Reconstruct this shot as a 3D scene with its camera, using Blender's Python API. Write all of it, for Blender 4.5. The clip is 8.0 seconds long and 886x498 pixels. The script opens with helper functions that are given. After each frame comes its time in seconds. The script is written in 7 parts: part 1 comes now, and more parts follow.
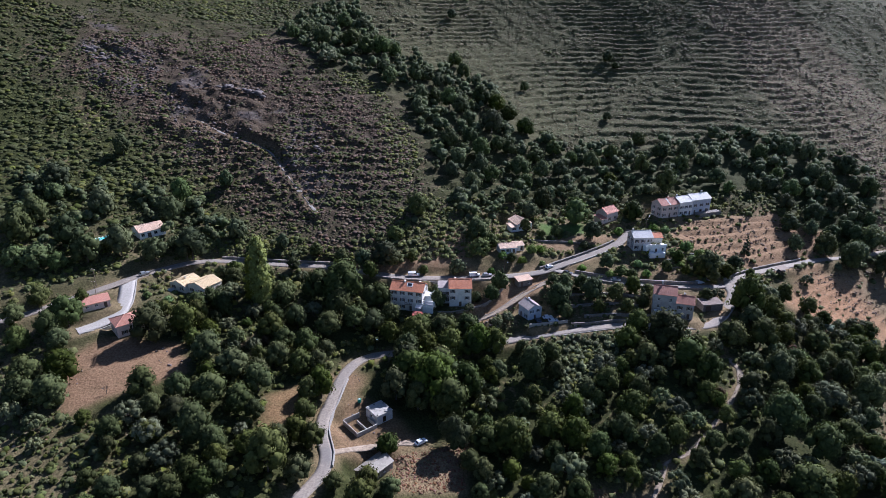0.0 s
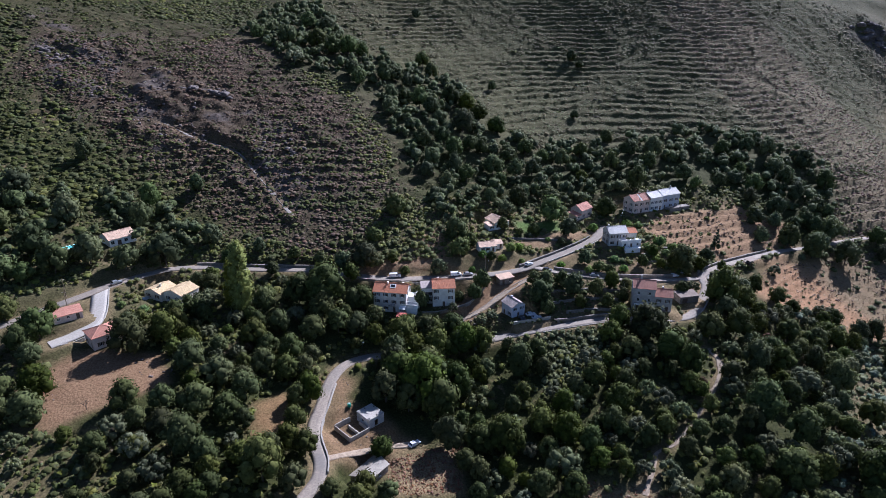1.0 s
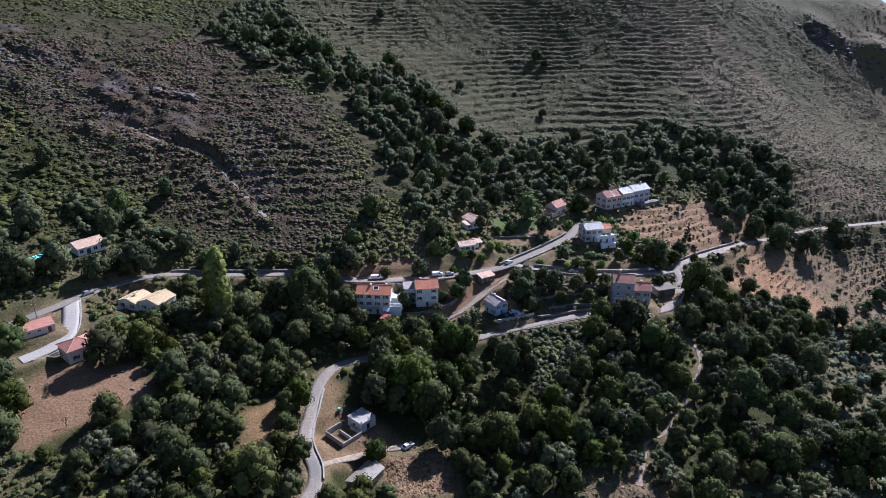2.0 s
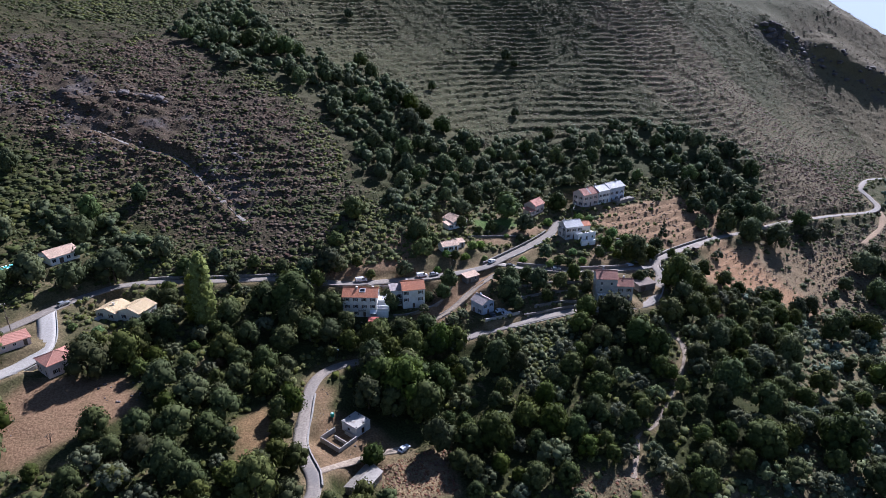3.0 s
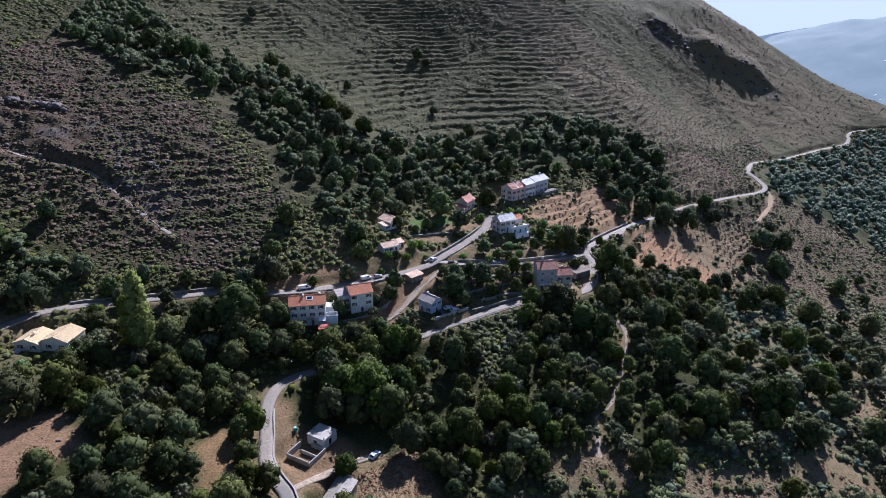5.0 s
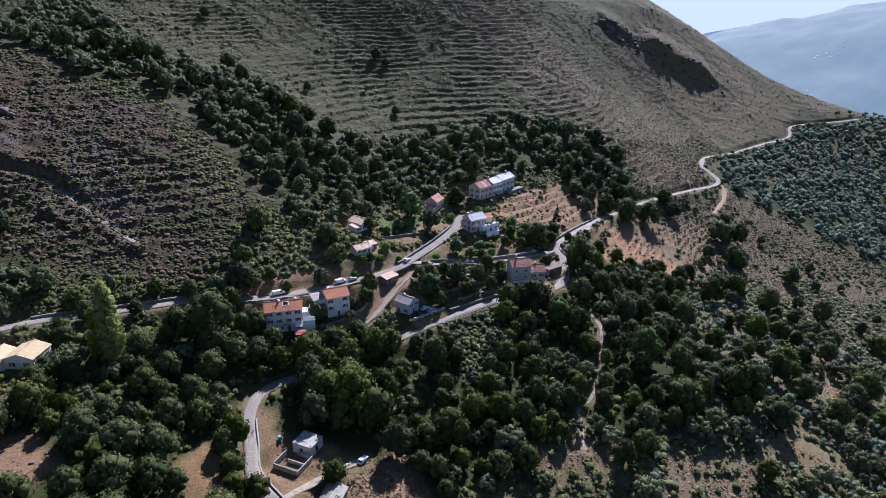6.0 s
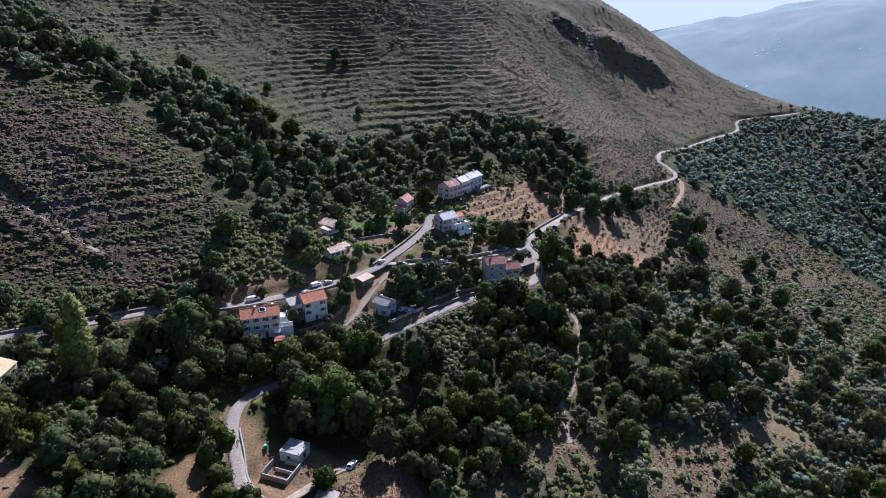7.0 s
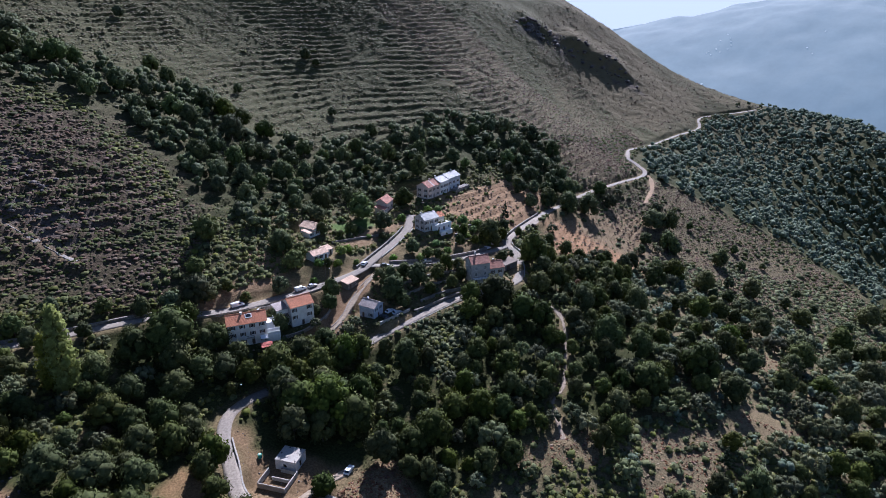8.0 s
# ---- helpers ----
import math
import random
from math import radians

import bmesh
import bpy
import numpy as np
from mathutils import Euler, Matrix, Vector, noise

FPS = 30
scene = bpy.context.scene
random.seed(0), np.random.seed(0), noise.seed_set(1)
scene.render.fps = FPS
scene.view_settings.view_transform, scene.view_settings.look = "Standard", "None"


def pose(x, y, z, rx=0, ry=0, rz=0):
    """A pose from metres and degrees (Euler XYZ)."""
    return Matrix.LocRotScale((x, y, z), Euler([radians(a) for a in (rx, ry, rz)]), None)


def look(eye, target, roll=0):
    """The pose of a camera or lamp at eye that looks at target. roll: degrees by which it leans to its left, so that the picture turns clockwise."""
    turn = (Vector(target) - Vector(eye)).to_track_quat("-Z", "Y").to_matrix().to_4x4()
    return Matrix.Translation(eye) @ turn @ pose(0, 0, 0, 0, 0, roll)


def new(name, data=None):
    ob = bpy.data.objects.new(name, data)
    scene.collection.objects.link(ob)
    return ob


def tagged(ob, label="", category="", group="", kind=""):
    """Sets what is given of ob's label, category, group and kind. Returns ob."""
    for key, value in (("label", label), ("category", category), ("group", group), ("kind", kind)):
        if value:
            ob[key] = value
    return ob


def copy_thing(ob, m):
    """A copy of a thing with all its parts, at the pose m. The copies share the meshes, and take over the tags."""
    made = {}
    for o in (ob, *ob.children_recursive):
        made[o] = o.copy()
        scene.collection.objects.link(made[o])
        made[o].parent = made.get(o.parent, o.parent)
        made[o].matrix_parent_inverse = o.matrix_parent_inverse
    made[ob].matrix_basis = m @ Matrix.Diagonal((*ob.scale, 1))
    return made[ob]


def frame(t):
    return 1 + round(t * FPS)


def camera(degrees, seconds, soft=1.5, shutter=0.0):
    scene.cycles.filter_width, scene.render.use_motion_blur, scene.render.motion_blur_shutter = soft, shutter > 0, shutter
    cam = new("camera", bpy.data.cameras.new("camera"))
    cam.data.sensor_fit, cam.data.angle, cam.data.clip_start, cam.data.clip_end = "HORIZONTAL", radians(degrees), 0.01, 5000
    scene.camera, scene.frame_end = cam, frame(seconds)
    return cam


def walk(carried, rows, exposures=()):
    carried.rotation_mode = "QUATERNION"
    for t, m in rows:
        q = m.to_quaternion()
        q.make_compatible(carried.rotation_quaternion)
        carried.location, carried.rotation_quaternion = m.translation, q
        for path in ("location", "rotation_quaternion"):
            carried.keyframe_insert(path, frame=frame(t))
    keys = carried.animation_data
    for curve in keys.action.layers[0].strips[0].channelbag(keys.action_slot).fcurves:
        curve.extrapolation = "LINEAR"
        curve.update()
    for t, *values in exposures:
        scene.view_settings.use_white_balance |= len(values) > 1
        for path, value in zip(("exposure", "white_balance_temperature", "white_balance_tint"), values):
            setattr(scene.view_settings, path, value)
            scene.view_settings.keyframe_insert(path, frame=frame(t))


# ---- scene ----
cam = camera(71.4, 8.0, 0.4)
PATH = [
    (0, (1.894, 2.326, 104.342), (1.879, 4.187, 103.61), -0.2),
    (0.5, (-2.989, 2.69, 104.21), (-2.935, 4.55, 103.478), -0.2),
    (1, (-7.898, 3.247, 104.176), (-7.776, 5.104, 103.443), -0.1),
    (1.5, (-12.549, 3.947, 104.132), (-12.357, 5.797, 103.398), -0.1),
    (3, (-26.149, 6.781, 103.969), (-25.774, 8.604, 103.236), -0.0),
    (3.5, (-30.493, 7.981, 104.052), (-30.049, 9.788, 103.317), -0.0),
    (4, (-34.799, 9.37, 104.074), (-34.279, 11.156, 103.338), 0.0),
    (4.5, (-38.955, 10.829, 103.952), (-38.351, 12.588, 103.216), 0.0),
    (6, (-51.066, 16.703, 104.065), (-50.244, 18.371, 103.327), 0.1),
    (6.5, (-54.824, 18.706, 104.074), (-53.939, 20.34, 103.336), 0.0),
    (7, (-58.41, 20.963, 103.975), (-57.461, 22.561, 103.236), 0.0),
    (7.5, (-62.059, 23.563, 104.022), (-61.056, 25.127, 103.283), 0.0),
    (8, (-65.535, 26.311, 104.123), (-64.487, 27.845, 103.383), 0.1),
]
walk(cam, [(t, look(eye, target, roll)) for t, eye, target, roll in PATH], exposures=((0, 0.80, 5270, 23), (8, 0.80, 5270, 23)))

# ---- light: late-morning sun from behind the right-hand slope, clear hazy sky ----
SUN_AZ, SUN_EL = radians(42), radians(38)
SUN_DIR = Vector((math.sin(SUN_AZ) * math.cos(SUN_EL), math.cos(SUN_AZ) * math.cos(SUN_EL), math.sin(SUN_EL)))
world = bpy.data.worlds.new("sky")
scene.world = world
world.use_nodes = True
sky = world.node_tree.nodes.new("ShaderNodeTexSky")
sky.sky_type, sky.sun_disc, sky.sun_elevation, sky.sun_rotation = "NISHITA", False, SUN_EL, SUN_AZ
sky.dust_density, sky.air_density, sky.ozone_density = 0.3, 1.0, 2.5
back = world.node_tree.nodes["Background"]
back.inputs[1].default_value = 0.052
world.node_tree.links.new(sky.outputs[0], back.inputs[0])
sun = new("sun", bpy.data.lights.new("sun", "SUN"))
sun.data.energy, sun.data.angle, sun.data.color = 5.8, radians(0.55), (1.0, 0.95, 0.875)
sun.matrix_world = look(SUN_DIR * 900, (0, 0, 0))

# ---- materials ----


def shader(name):
    m = bpy.data.materials.new(name)
    m.use_nodes = True
    t = m.node_tree
    return m, t, t.nodes["Principled BSDF"], lambda a, b: t.links.new(a, b)


def tint(name, dark, light, scale=1.0, rough=0.85, bump=0.3, coarse=0.1, big=None, metal=0.0, island=False, dist=0.05):
    """Two-scale mottled surface: fine noise between two tones, broad noise as wear, and relief."""
    m, t, bsdf, link = shader(name)
    geo = t.nodes.new("ShaderNodeTexCoord")
    n1 = t.nodes.new("ShaderNodeTexNoise")
    n1.inputs["Scale"].default_value, n1.inputs["Detail"].default_value = scale, 6
    n2 = t.nodes.new("ShaderNodeTexNoise")
    n2.inputs["Scale"].default_value, n2.inputs["Detail"].default_value = scale * coarse, 3
    for n in (n1, n2):
        link(geo.outputs["Object"], n.inputs["Vector"])
    ramp = t.nodes.new("ShaderNodeValToRGB")
    ramp.color_ramp.elements[0].position, ramp.color_ramp.elements[1].position = 0.32, 0.68
    ramp.color_ramp.elements[0].color, ramp.color_ramp.elements[1].color = (*dark, 1), (*light, 1)
    link(n1.outputs[0], ramp.inputs[0])
    wear = t.nodes.new("ShaderNodeMixRGB")
    wear.blend_type = "MIX"
    wear.inputs[2].default_value = (*(big or [c * 0.7 for c in dark]), 1)
    fac = t.nodes.new("ShaderNodeMapRange")
    fac.inputs[1].default_value, fac.inputs[2].default_value, fac.inputs[4].default_value = 0.45, 0.75, 0.6
    link(n2.outputs[0], fac.inputs[0])
    link(fac.outputs[0], wear.inputs[0])
    link(ramp.outputs[0], wear.inputs[1])
    vary = t.nodes.new("ShaderNodeHueSaturation")
    rnd = t.nodes.new("ShaderNodeNewGeometry" if island else "ShaderNodeObjectInfo")
    val = t.nodes.new("ShaderNodeMapRange")
    val.inputs[3].default_value, val.inputs[4].default_value = 0.85, 1.15
    link(rnd.outputs["Random Per Island" if island else "Random"], val.inputs[0])
    link(val.outputs[0], vary.inputs["Value"])
    link(wear.outputs[0], vary.inputs["Color"])
    link(vary.outputs[0], bsdf.inputs["Base Color"])
    bsdf.inputs["Roughness"].default_value, bsdf.inputs["Metallic"].default_value = rough, metal
    if bump:
        b = t.nodes.new("ShaderNodeBump")
        b.inputs["Strength"].default_value, b.inputs["Distance"].default_value = bump, dist
        link(n1.outputs[0], b.inputs["Height"])
        link(b.outputs[0], bsdf.inputs["Normal"])
    return m


def leafy(name, dark, light, through_light=0.18, scale=0.9, island=False, spread=0.5):
    """Leaves: mottled green, each tree or bush a little different, some light passing through."""
    m, t, bsdf, link = shader(name)
    geo = t.nodes.new("ShaderNodeNewGeometry")
    info = t.nodes.new("ShaderNodeObjectInfo")
    n1 = t.nodes.new("ShaderNodeTexNoise")
    n1.inputs["Scale"].default_value, n1.inputs["Detail"].default_value = scale, 5
    link(geo.outputs["Position"], n1.inputs["Vector"])
    ramp = t.nodes.new("ShaderNodeValToRGB")
    ramp.color_ramp.elements[0].position, ramp.color_ramp.elements[1].position = 0.3, 0.7
    ramp.color_ramp.elements[0].color, ramp.color_ramp.elements[1].color = (*dark, 1), (*light, 1)
    link(n1.outputs[0], ramp.inputs[0])
    vary = t.nodes.new("ShaderNodeHueSaturation")
    rnd = geo.outputs["Random Per Island"] if island else info.outputs["Random"]
    for slot, lo, hi in (("Value", 1 - spread, 1 + spread), ("Hue", 0.472, 0.512), ("Saturation", 0.8, 1.12)):
        r = t.nodes.new("ShaderNodeMapRange")
        r.inputs[3].default_value, r.inputs[4].default_value = lo, hi
        if slot == "Value":
            blend = t.nodes.new("ShaderNodeMath")
            blend.operation = "MULTIPLY_ADD"
            blend.inputs[1].default_value = 0.5 if island else 0.72
            half = t.nodes.new("ShaderNodeMath")
            half.operation = "MULTIPLY"
            half.inputs[1].default_value = 0.5 if island else 0.28
            link(geo.outputs["Random Per Island"], half.inputs[0])
            link(rnd, blend.inputs[0])
            link(half.outputs[0], blend.inputs[2])
            link(blend.outputs[0], r.inputs[0])
        else:
            w = t.nodes.new("ShaderNodeMath")
            w.operation = "MULTIPLY"
            w.inputs[1].default_value = 7.31 if slot == "Hue" else 13.7
            f = t.nodes.new("ShaderNodeMath")
            f.operation = "FRACT"
            link(rnd, w.inputs[0])
            link(w.outputs[0], f.inputs[0])
            link(f.outputs[0], r.inputs[0])
        link(r.outputs[0], vary.inputs[slot])
    link(ramp.outputs[0], vary.inputs["Color"])
    link(vary.outputs[0], bsdf.inputs["Base Color"])
    bsdf.inputs["Roughness"].default_value = 0.8
    bsdf.inputs["Specular IOR Level"].default_value = 0.1
    trans = t.nodes.new("ShaderNodeBsdfTranslucent")
    link(vary.outputs[0], trans.inputs[0])
    mix = t.nodes.new("ShaderNodeMixShader")
    mix.inputs[0].default_value = through_light
    link(bsdf.outputs[0], mix.inputs[1])
    link(trans.outputs[0], mix.inputs[2])
    link(mix.outputs[0], t.nodes["Material Output"].inputs[0])
    return m


def land():
    """Hillside soil: grass, dry straw, bare earth and rock, by what grows on each patch."""
    m, t, bsdf, link = shader("hillside")
    geo = t.nodes.new("ShaderNodeNewGeometry")

    def noise_at(scale, detail=6, rough=0.6):
        n = t.nodes.new("ShaderNodeTexNoise")
        n.inputs["Scale"].default_value, n.inputs["Detail"].default_value, n.inputs["Roughness"].default_value = scale, detail, rough
        link(geo.outputs["Position"], n.inputs["Vector"])
        return n.outputs[0]

    def mix(fac, a, b):
        x = t.nodes.new("ShaderNodeMixRGB")
        link(fac, x.inputs[0])
        for i, c in ((1, a), (2, b)):
            if isinstance(c, tuple):
                x.inputs[i].default_value = (*c, 1)
            else:
                link(c, x.inputs[i])
        return x.outputs[0]

    def span(v, lo, hi, a=0.0, b=1.0):
        r = t.nodes.new("ShaderNodeMapRange")
        r.inputs[1].default_value, r.inputs[2].default_value, r.inputs[3].default_value, r.inputs[4].default_value = lo, hi, a, b
        link(v, r.inputs[0])
        return r.outputs[0]

    def attr(name):
        a = t.nodes.new("ShaderNodeAttribute")
        a.attribute_name = name
        return a.outputs["Fac"]

    def times(a, b, op="MULTIPLY"):
        x = t.nodes.new("ShaderNodeMath")
        x.operation, x.use_clamp = op, True
        link(a, x.inputs[0])
        link(b, x.inputs[1])
        return x.outputs[0]

    fine, mid, broad = noise_at(1.6), noise_at(0.22), noise_at(0.035, 4)
    tuft = span(noise_at(0.55, 5, 0.7), 0.42, 0.58)
    green = mix(span(fine, 0.35, 0.65), (0.020, 0.024, 0.007), (0.052, 0.055, 0.017))
    straw = mix(span(fine, 0.35, 0.65), (0.15, 0.105, 0.055), (0.30, 0.215, 0.12))
    earth = mix(span(fine, 0.35, 0.65), (0.20, 0.108, 0.052), (0.36, 0.210, 0.112))
    heath = mix(span(fine, 0.35, 0.65), (0.036, 0.027, 0.017), (0.105, 0.076, 0.050))
    grass = mix(span(fine, 0.35, 0.65), (0.055, 0.095, 0.02), (0.11, 0.15, 0.045))
    base = mix(times(span(mid, 0.54, 0.68), span(broad, 0.45, 0.68)), green, straw)
    patchy = times(attr("heath"), span(mid, 0.25, 0.5, 0.45, 1.0))
    base = mix(patchy, base, heath)
    base = mix(times(attr("dry"), span(mid, 0.3, 0.55, 0.35, 1.0)), base, straw)
    base = mix(times(attr("soil"), span(mid, 0.25, 0.5, 0.55, 1.0)), base, earth)
    # terrace ground toned for haze over it and for shade between bushes
    toned = mix(span(fine, 0.35, 0.65), (0.047, 0.045, 0.018), (0.098, 0.091, 0.040))
    toned = mix(tuft, toned, (0.068, 0.066, 0.028))
    base = mix(times(attr("hazed_slope"), span(mid, 0.25, 0.5, 0.6, 1.0)), base, toned)
    russet = mix(span(fine, 0.35, 0.65), (0.088, 0.070, 0.038), (0.195, 0.152, 0.086))
    base = mix(times(attr("brown"), span(mid, 0.25, 0.5, 0.5, 1.0)), base, russet)
    bare = mix(span(fine, 0.35, 0.65), (0.128, 0.076, 0.040), (0.236, 0.150, 0.086))
    base = mix(times(attr("bare"), span(mid, 0.25, 0.5, 0.7, 1.0)), base, bare)
    base = mix(attr("lawn"), base, grass)
    rock = mix(span(fine, 0.3, 0.7), (0.050, 0.042, 0.036), (0.128, 0.104, 0.088))
    base = mix(attr("stone"), base, rock)
    link(base, bsdf.inputs["Base Color"])
    bsdf.inputs["Roughness"].default_value = 0.95
    bsdf.inputs["Specular IOR Level"].default_value = 0.1
    b = t.nodes.new("ShaderNodeBump")
    b.inputs["Strength"].default_value, b.inputs["Distance"].default_value = 0.7, 0.32
    s = t.nodes.new("ShaderNodeMath")
    link(fine, s.inputs[0])
    link(noise_at(0.6), s.inputs[1])
    link(s.outputs[0], b.inputs["Height"])
    link(b.outputs[0], bsdf.inputs["Normal"])
    return m


def tiled_roof(name, dark, light, big, pitch=0.24):
    """Rows of curved clay tiles down the slope, bleached and lichened in patches."""
    m = tint(name, dark, light, 2.2, 0.85, 0.2, 0.25, big)
    t = m.node_tree
    wave = t.nodes.new("ShaderNodeTexWave")
    wave.wave_type, wave.bands_direction = "BANDS", "X"
    wave.inputs["Scale"].default_value, wave.inputs["Distortion"].default_value = 1 / (pitch * math.tau / 3.1416) / 1.6, 0.6
    tc = [n for n in t.nodes if n.type == "TEX_COORD"][0]
    t.links.new(tc.outputs["Object"], wave.inputs["Vector"])
    b = [n for n in t.nodes if n.type == "BUMP"][0]
    b2 = t.nodes.new("ShaderNodeBump")
    b2.inputs["Strength"].default_value, b2.inputs["Distance"].default_value = 0.7, 0.08
    t.links.new(wave.outputs[1], b2.inputs["Height"])
    t.links.new(b.outputs[0], b2.inputs["Normal"])
    t.links.new(b2.outputs[0], t.nodes["Principled BSDF"].inputs["Normal"])
    return m


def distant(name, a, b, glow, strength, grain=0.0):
    """Far hills, with the bright haze of kilometres of air put in as glow."""
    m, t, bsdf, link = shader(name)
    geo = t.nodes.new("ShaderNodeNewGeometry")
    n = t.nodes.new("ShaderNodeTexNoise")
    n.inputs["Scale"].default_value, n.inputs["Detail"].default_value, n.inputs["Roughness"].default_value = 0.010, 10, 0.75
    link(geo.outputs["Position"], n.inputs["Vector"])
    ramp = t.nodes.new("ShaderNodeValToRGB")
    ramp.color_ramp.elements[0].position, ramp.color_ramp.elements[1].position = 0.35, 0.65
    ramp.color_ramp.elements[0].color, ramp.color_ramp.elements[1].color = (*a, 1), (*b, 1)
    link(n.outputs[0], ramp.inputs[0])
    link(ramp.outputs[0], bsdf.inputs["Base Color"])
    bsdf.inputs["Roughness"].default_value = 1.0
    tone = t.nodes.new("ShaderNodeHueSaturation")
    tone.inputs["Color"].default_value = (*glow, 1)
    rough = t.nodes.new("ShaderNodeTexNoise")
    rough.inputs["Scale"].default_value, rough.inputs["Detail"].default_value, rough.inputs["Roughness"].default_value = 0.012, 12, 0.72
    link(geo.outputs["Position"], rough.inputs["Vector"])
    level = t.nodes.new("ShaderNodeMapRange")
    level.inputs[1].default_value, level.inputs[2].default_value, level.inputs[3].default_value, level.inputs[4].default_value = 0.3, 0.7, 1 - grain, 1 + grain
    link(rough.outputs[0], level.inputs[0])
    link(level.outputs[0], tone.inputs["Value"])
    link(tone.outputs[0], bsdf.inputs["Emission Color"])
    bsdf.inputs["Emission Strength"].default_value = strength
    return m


LAND = land()
ASPHALT = tint("worn_asphalt", (0.175, 0.145, 0.112), (0.280, 0.236, 0.186), 1.6, 0.9, 0.15, 0.06, (0.12, 0.115, 0.11))
CONCRETE = tint("pale_concrete", (0.27, 0.247, 0.21), (0.38, 0.35, 0.305), 2.0, 0.85, 0.15, 0.1, (0.30, 0.28, 0.25))
ORANGE_DIRT = tint("orange_dirt", (0.20, 0.125, 0.065), (0.32, 0.215, 0.12), 1.1, 0.95, 0.4, 0.1, (0.16, 0.11, 0.06))
DIRT = tint("beaten_dirt", (0.17, 0.125, 0.085), (0.34, 0.27, 0.19), 1.1, 0.95, 0.4, 0.1, (0.18, 0.14, 0.09))
STONE = tint("field_stone", (0.12, 0.105, 0.09), (0.30, 0.265, 0.225), 2.5, 0.9, 0.8, 0.15, (0.10, 0.085, 0.07), dist=0.15)
ROCK = tint("granite", (0.060, 0.050, 0.046), (0.15, 0.12, 0.108), 0.8, 0.9, 0.9, 0.2, (0.07, 0.06, 0.055), dist=0.3, island=True)
BEIGE = tint("aged_beige_plaster", (0.66, 0.62, 0.55), (0.78, 0.74, 0.67), 1.2, 0.9, 0.1, 0.3, (0.42, 0.38, 0.33))
WHITE = tint("white_plaster", (0.72, 0.71, 0.68), (0.82, 0.81, 0.78), 1.2, 0.85, 0.08, 0.3, (0.60, 0.58, 0.54))
GREYWALL = tint("grey_rendered_wall", (0.43, 0.405, 0.375), (0.56, 0.53, 0.495), 1.2, 0.9, 0.15, 0.3, (0.28, 0.265, 0.25))
BLUEWALL = tint("pale_blue_grey_plaster", (0.42, 0.45, 0.50), (0.54, 0.57, 0.62), 1.2, 0.9, 0.1, 0.3, (0.36, 0.38, 0.42))
PINKWALL = tint("faded_pink_plaster", (0.55, 0.43, 0.37), (0.68, 0.56, 0.49), 1.2, 0.9, 0.1, 0.3, (0.46, 0.38, 0.33))
CREAMWALL = tint("cream_plaster", (0.62, 0.57, 0.45), (0.74, 0.69, 0.57), 1.2, 0.9, 0.1, 0.3, (0.54, 0.49, 0.40))
ORANGE_TILE = tiled_roof("orange_clay_tile", (0.46, 0.155, 0.07), (0.64, 0.25, 0.12), (0.40, 0.17, 0.10))
RED_TILE = tiled_roof("red_clay_tile", (0.33, 0.135, 0.09), (0.47, 0.225, 0.155), (0.26, 0.14, 0.10))
PALE_TILE = tiled_roof("bleached_clay_tile", (0.46, 0.30, 0.20), (0.62, 0.43, 0.30), (0.40, 0.30, 0.22))
YELLOW_TILE = tiled_roof("straw_coloured_tile", (0.43, 0.31, 0.16), (0.57, 0.43, 0.24), (0.44, 0.34, 0.21))
GREY_SLAB = tiled_roof("pale_grey_roof_sheet", (0.44, 0.425, 0.39), (0.60, 0.58, 0.54), (0.38, 0.37, 0.36), 0.4)
GREY_TILE = tiled_roof("grey_brown_tile", (0.25, 0.205, 0.185), (0.36, 0.305, 0.28), (0.21, 0.18, 0.165))
TIN = tint("weathered_roof_sheet", (0.18, 0.155, 0.12), (0.26, 0.23, 0.185), 1.4, 0.7, 0.1, 0.2, (0.30, 0.26, 0.21))
FELT = tint("brown_roof_felt", (0.10, 0.075, 0.058), (0.17, 0.13, 0.10), 1.4, 0.9, 0.15, 0.2, (0.09, 0.07, 0.055))
WOOD = tint("old_wood", (0.10, 0.07, 0.045), (0.20, 0.145, 0.10), 5.0, 0.8, 0.3)
BARK = tint("bark", (0.05, 0.04, 0.032), (0.12, 0.095, 0.075), 3.0, 0.95, 0.6)
SHUTTER = tint("brown_shutter_paint", (0.07, 0.045, 0.03), (0.12, 0.08, 0.055), 4.0, 0.6, 0.1)
BLUE_SHUTTER = tint("slate_shutter_paint", (0.06, 0.075, 0.095), (0.10, 0.12, 0.145), 4.0, 0.6, 0.1)
FRAME = tint("window_frame_paint", (0.55, 0.54, 0.52), (0.68, 0.67, 0.65), 4.0, 0.5, 0.05)
DARKIRON = tint("dark_iron", (0.03, 0.03, 0.032), (0.06, 0.06, 0.062), 6.0, 0.5, 0.05, metal=0.6)
RUBBER = tint("tyre_rubber", (0.015, 0.015, 0.015), (0.03, 0.03, 0.03), 6.0, 0.8, 0.1)
RED_CLOTH = tint("red_awning_cloth", (0.38, 0.09, 0.065), (0.50, 0.14, 0.10), 2.0, 0.85, 0.1)
WHITE_PLASTIC = tint("white_plastic", (0.70, 0.70, 0.70), (0.80, 0.80, 0.80), 3.0, 0.4, 0.02)
GREEN_PLASTIC = tint("green_plastic", (0.02, 0.28, 0.20), (0.04, 0.38, 0.28), 3.0, 0.4, 0.02)


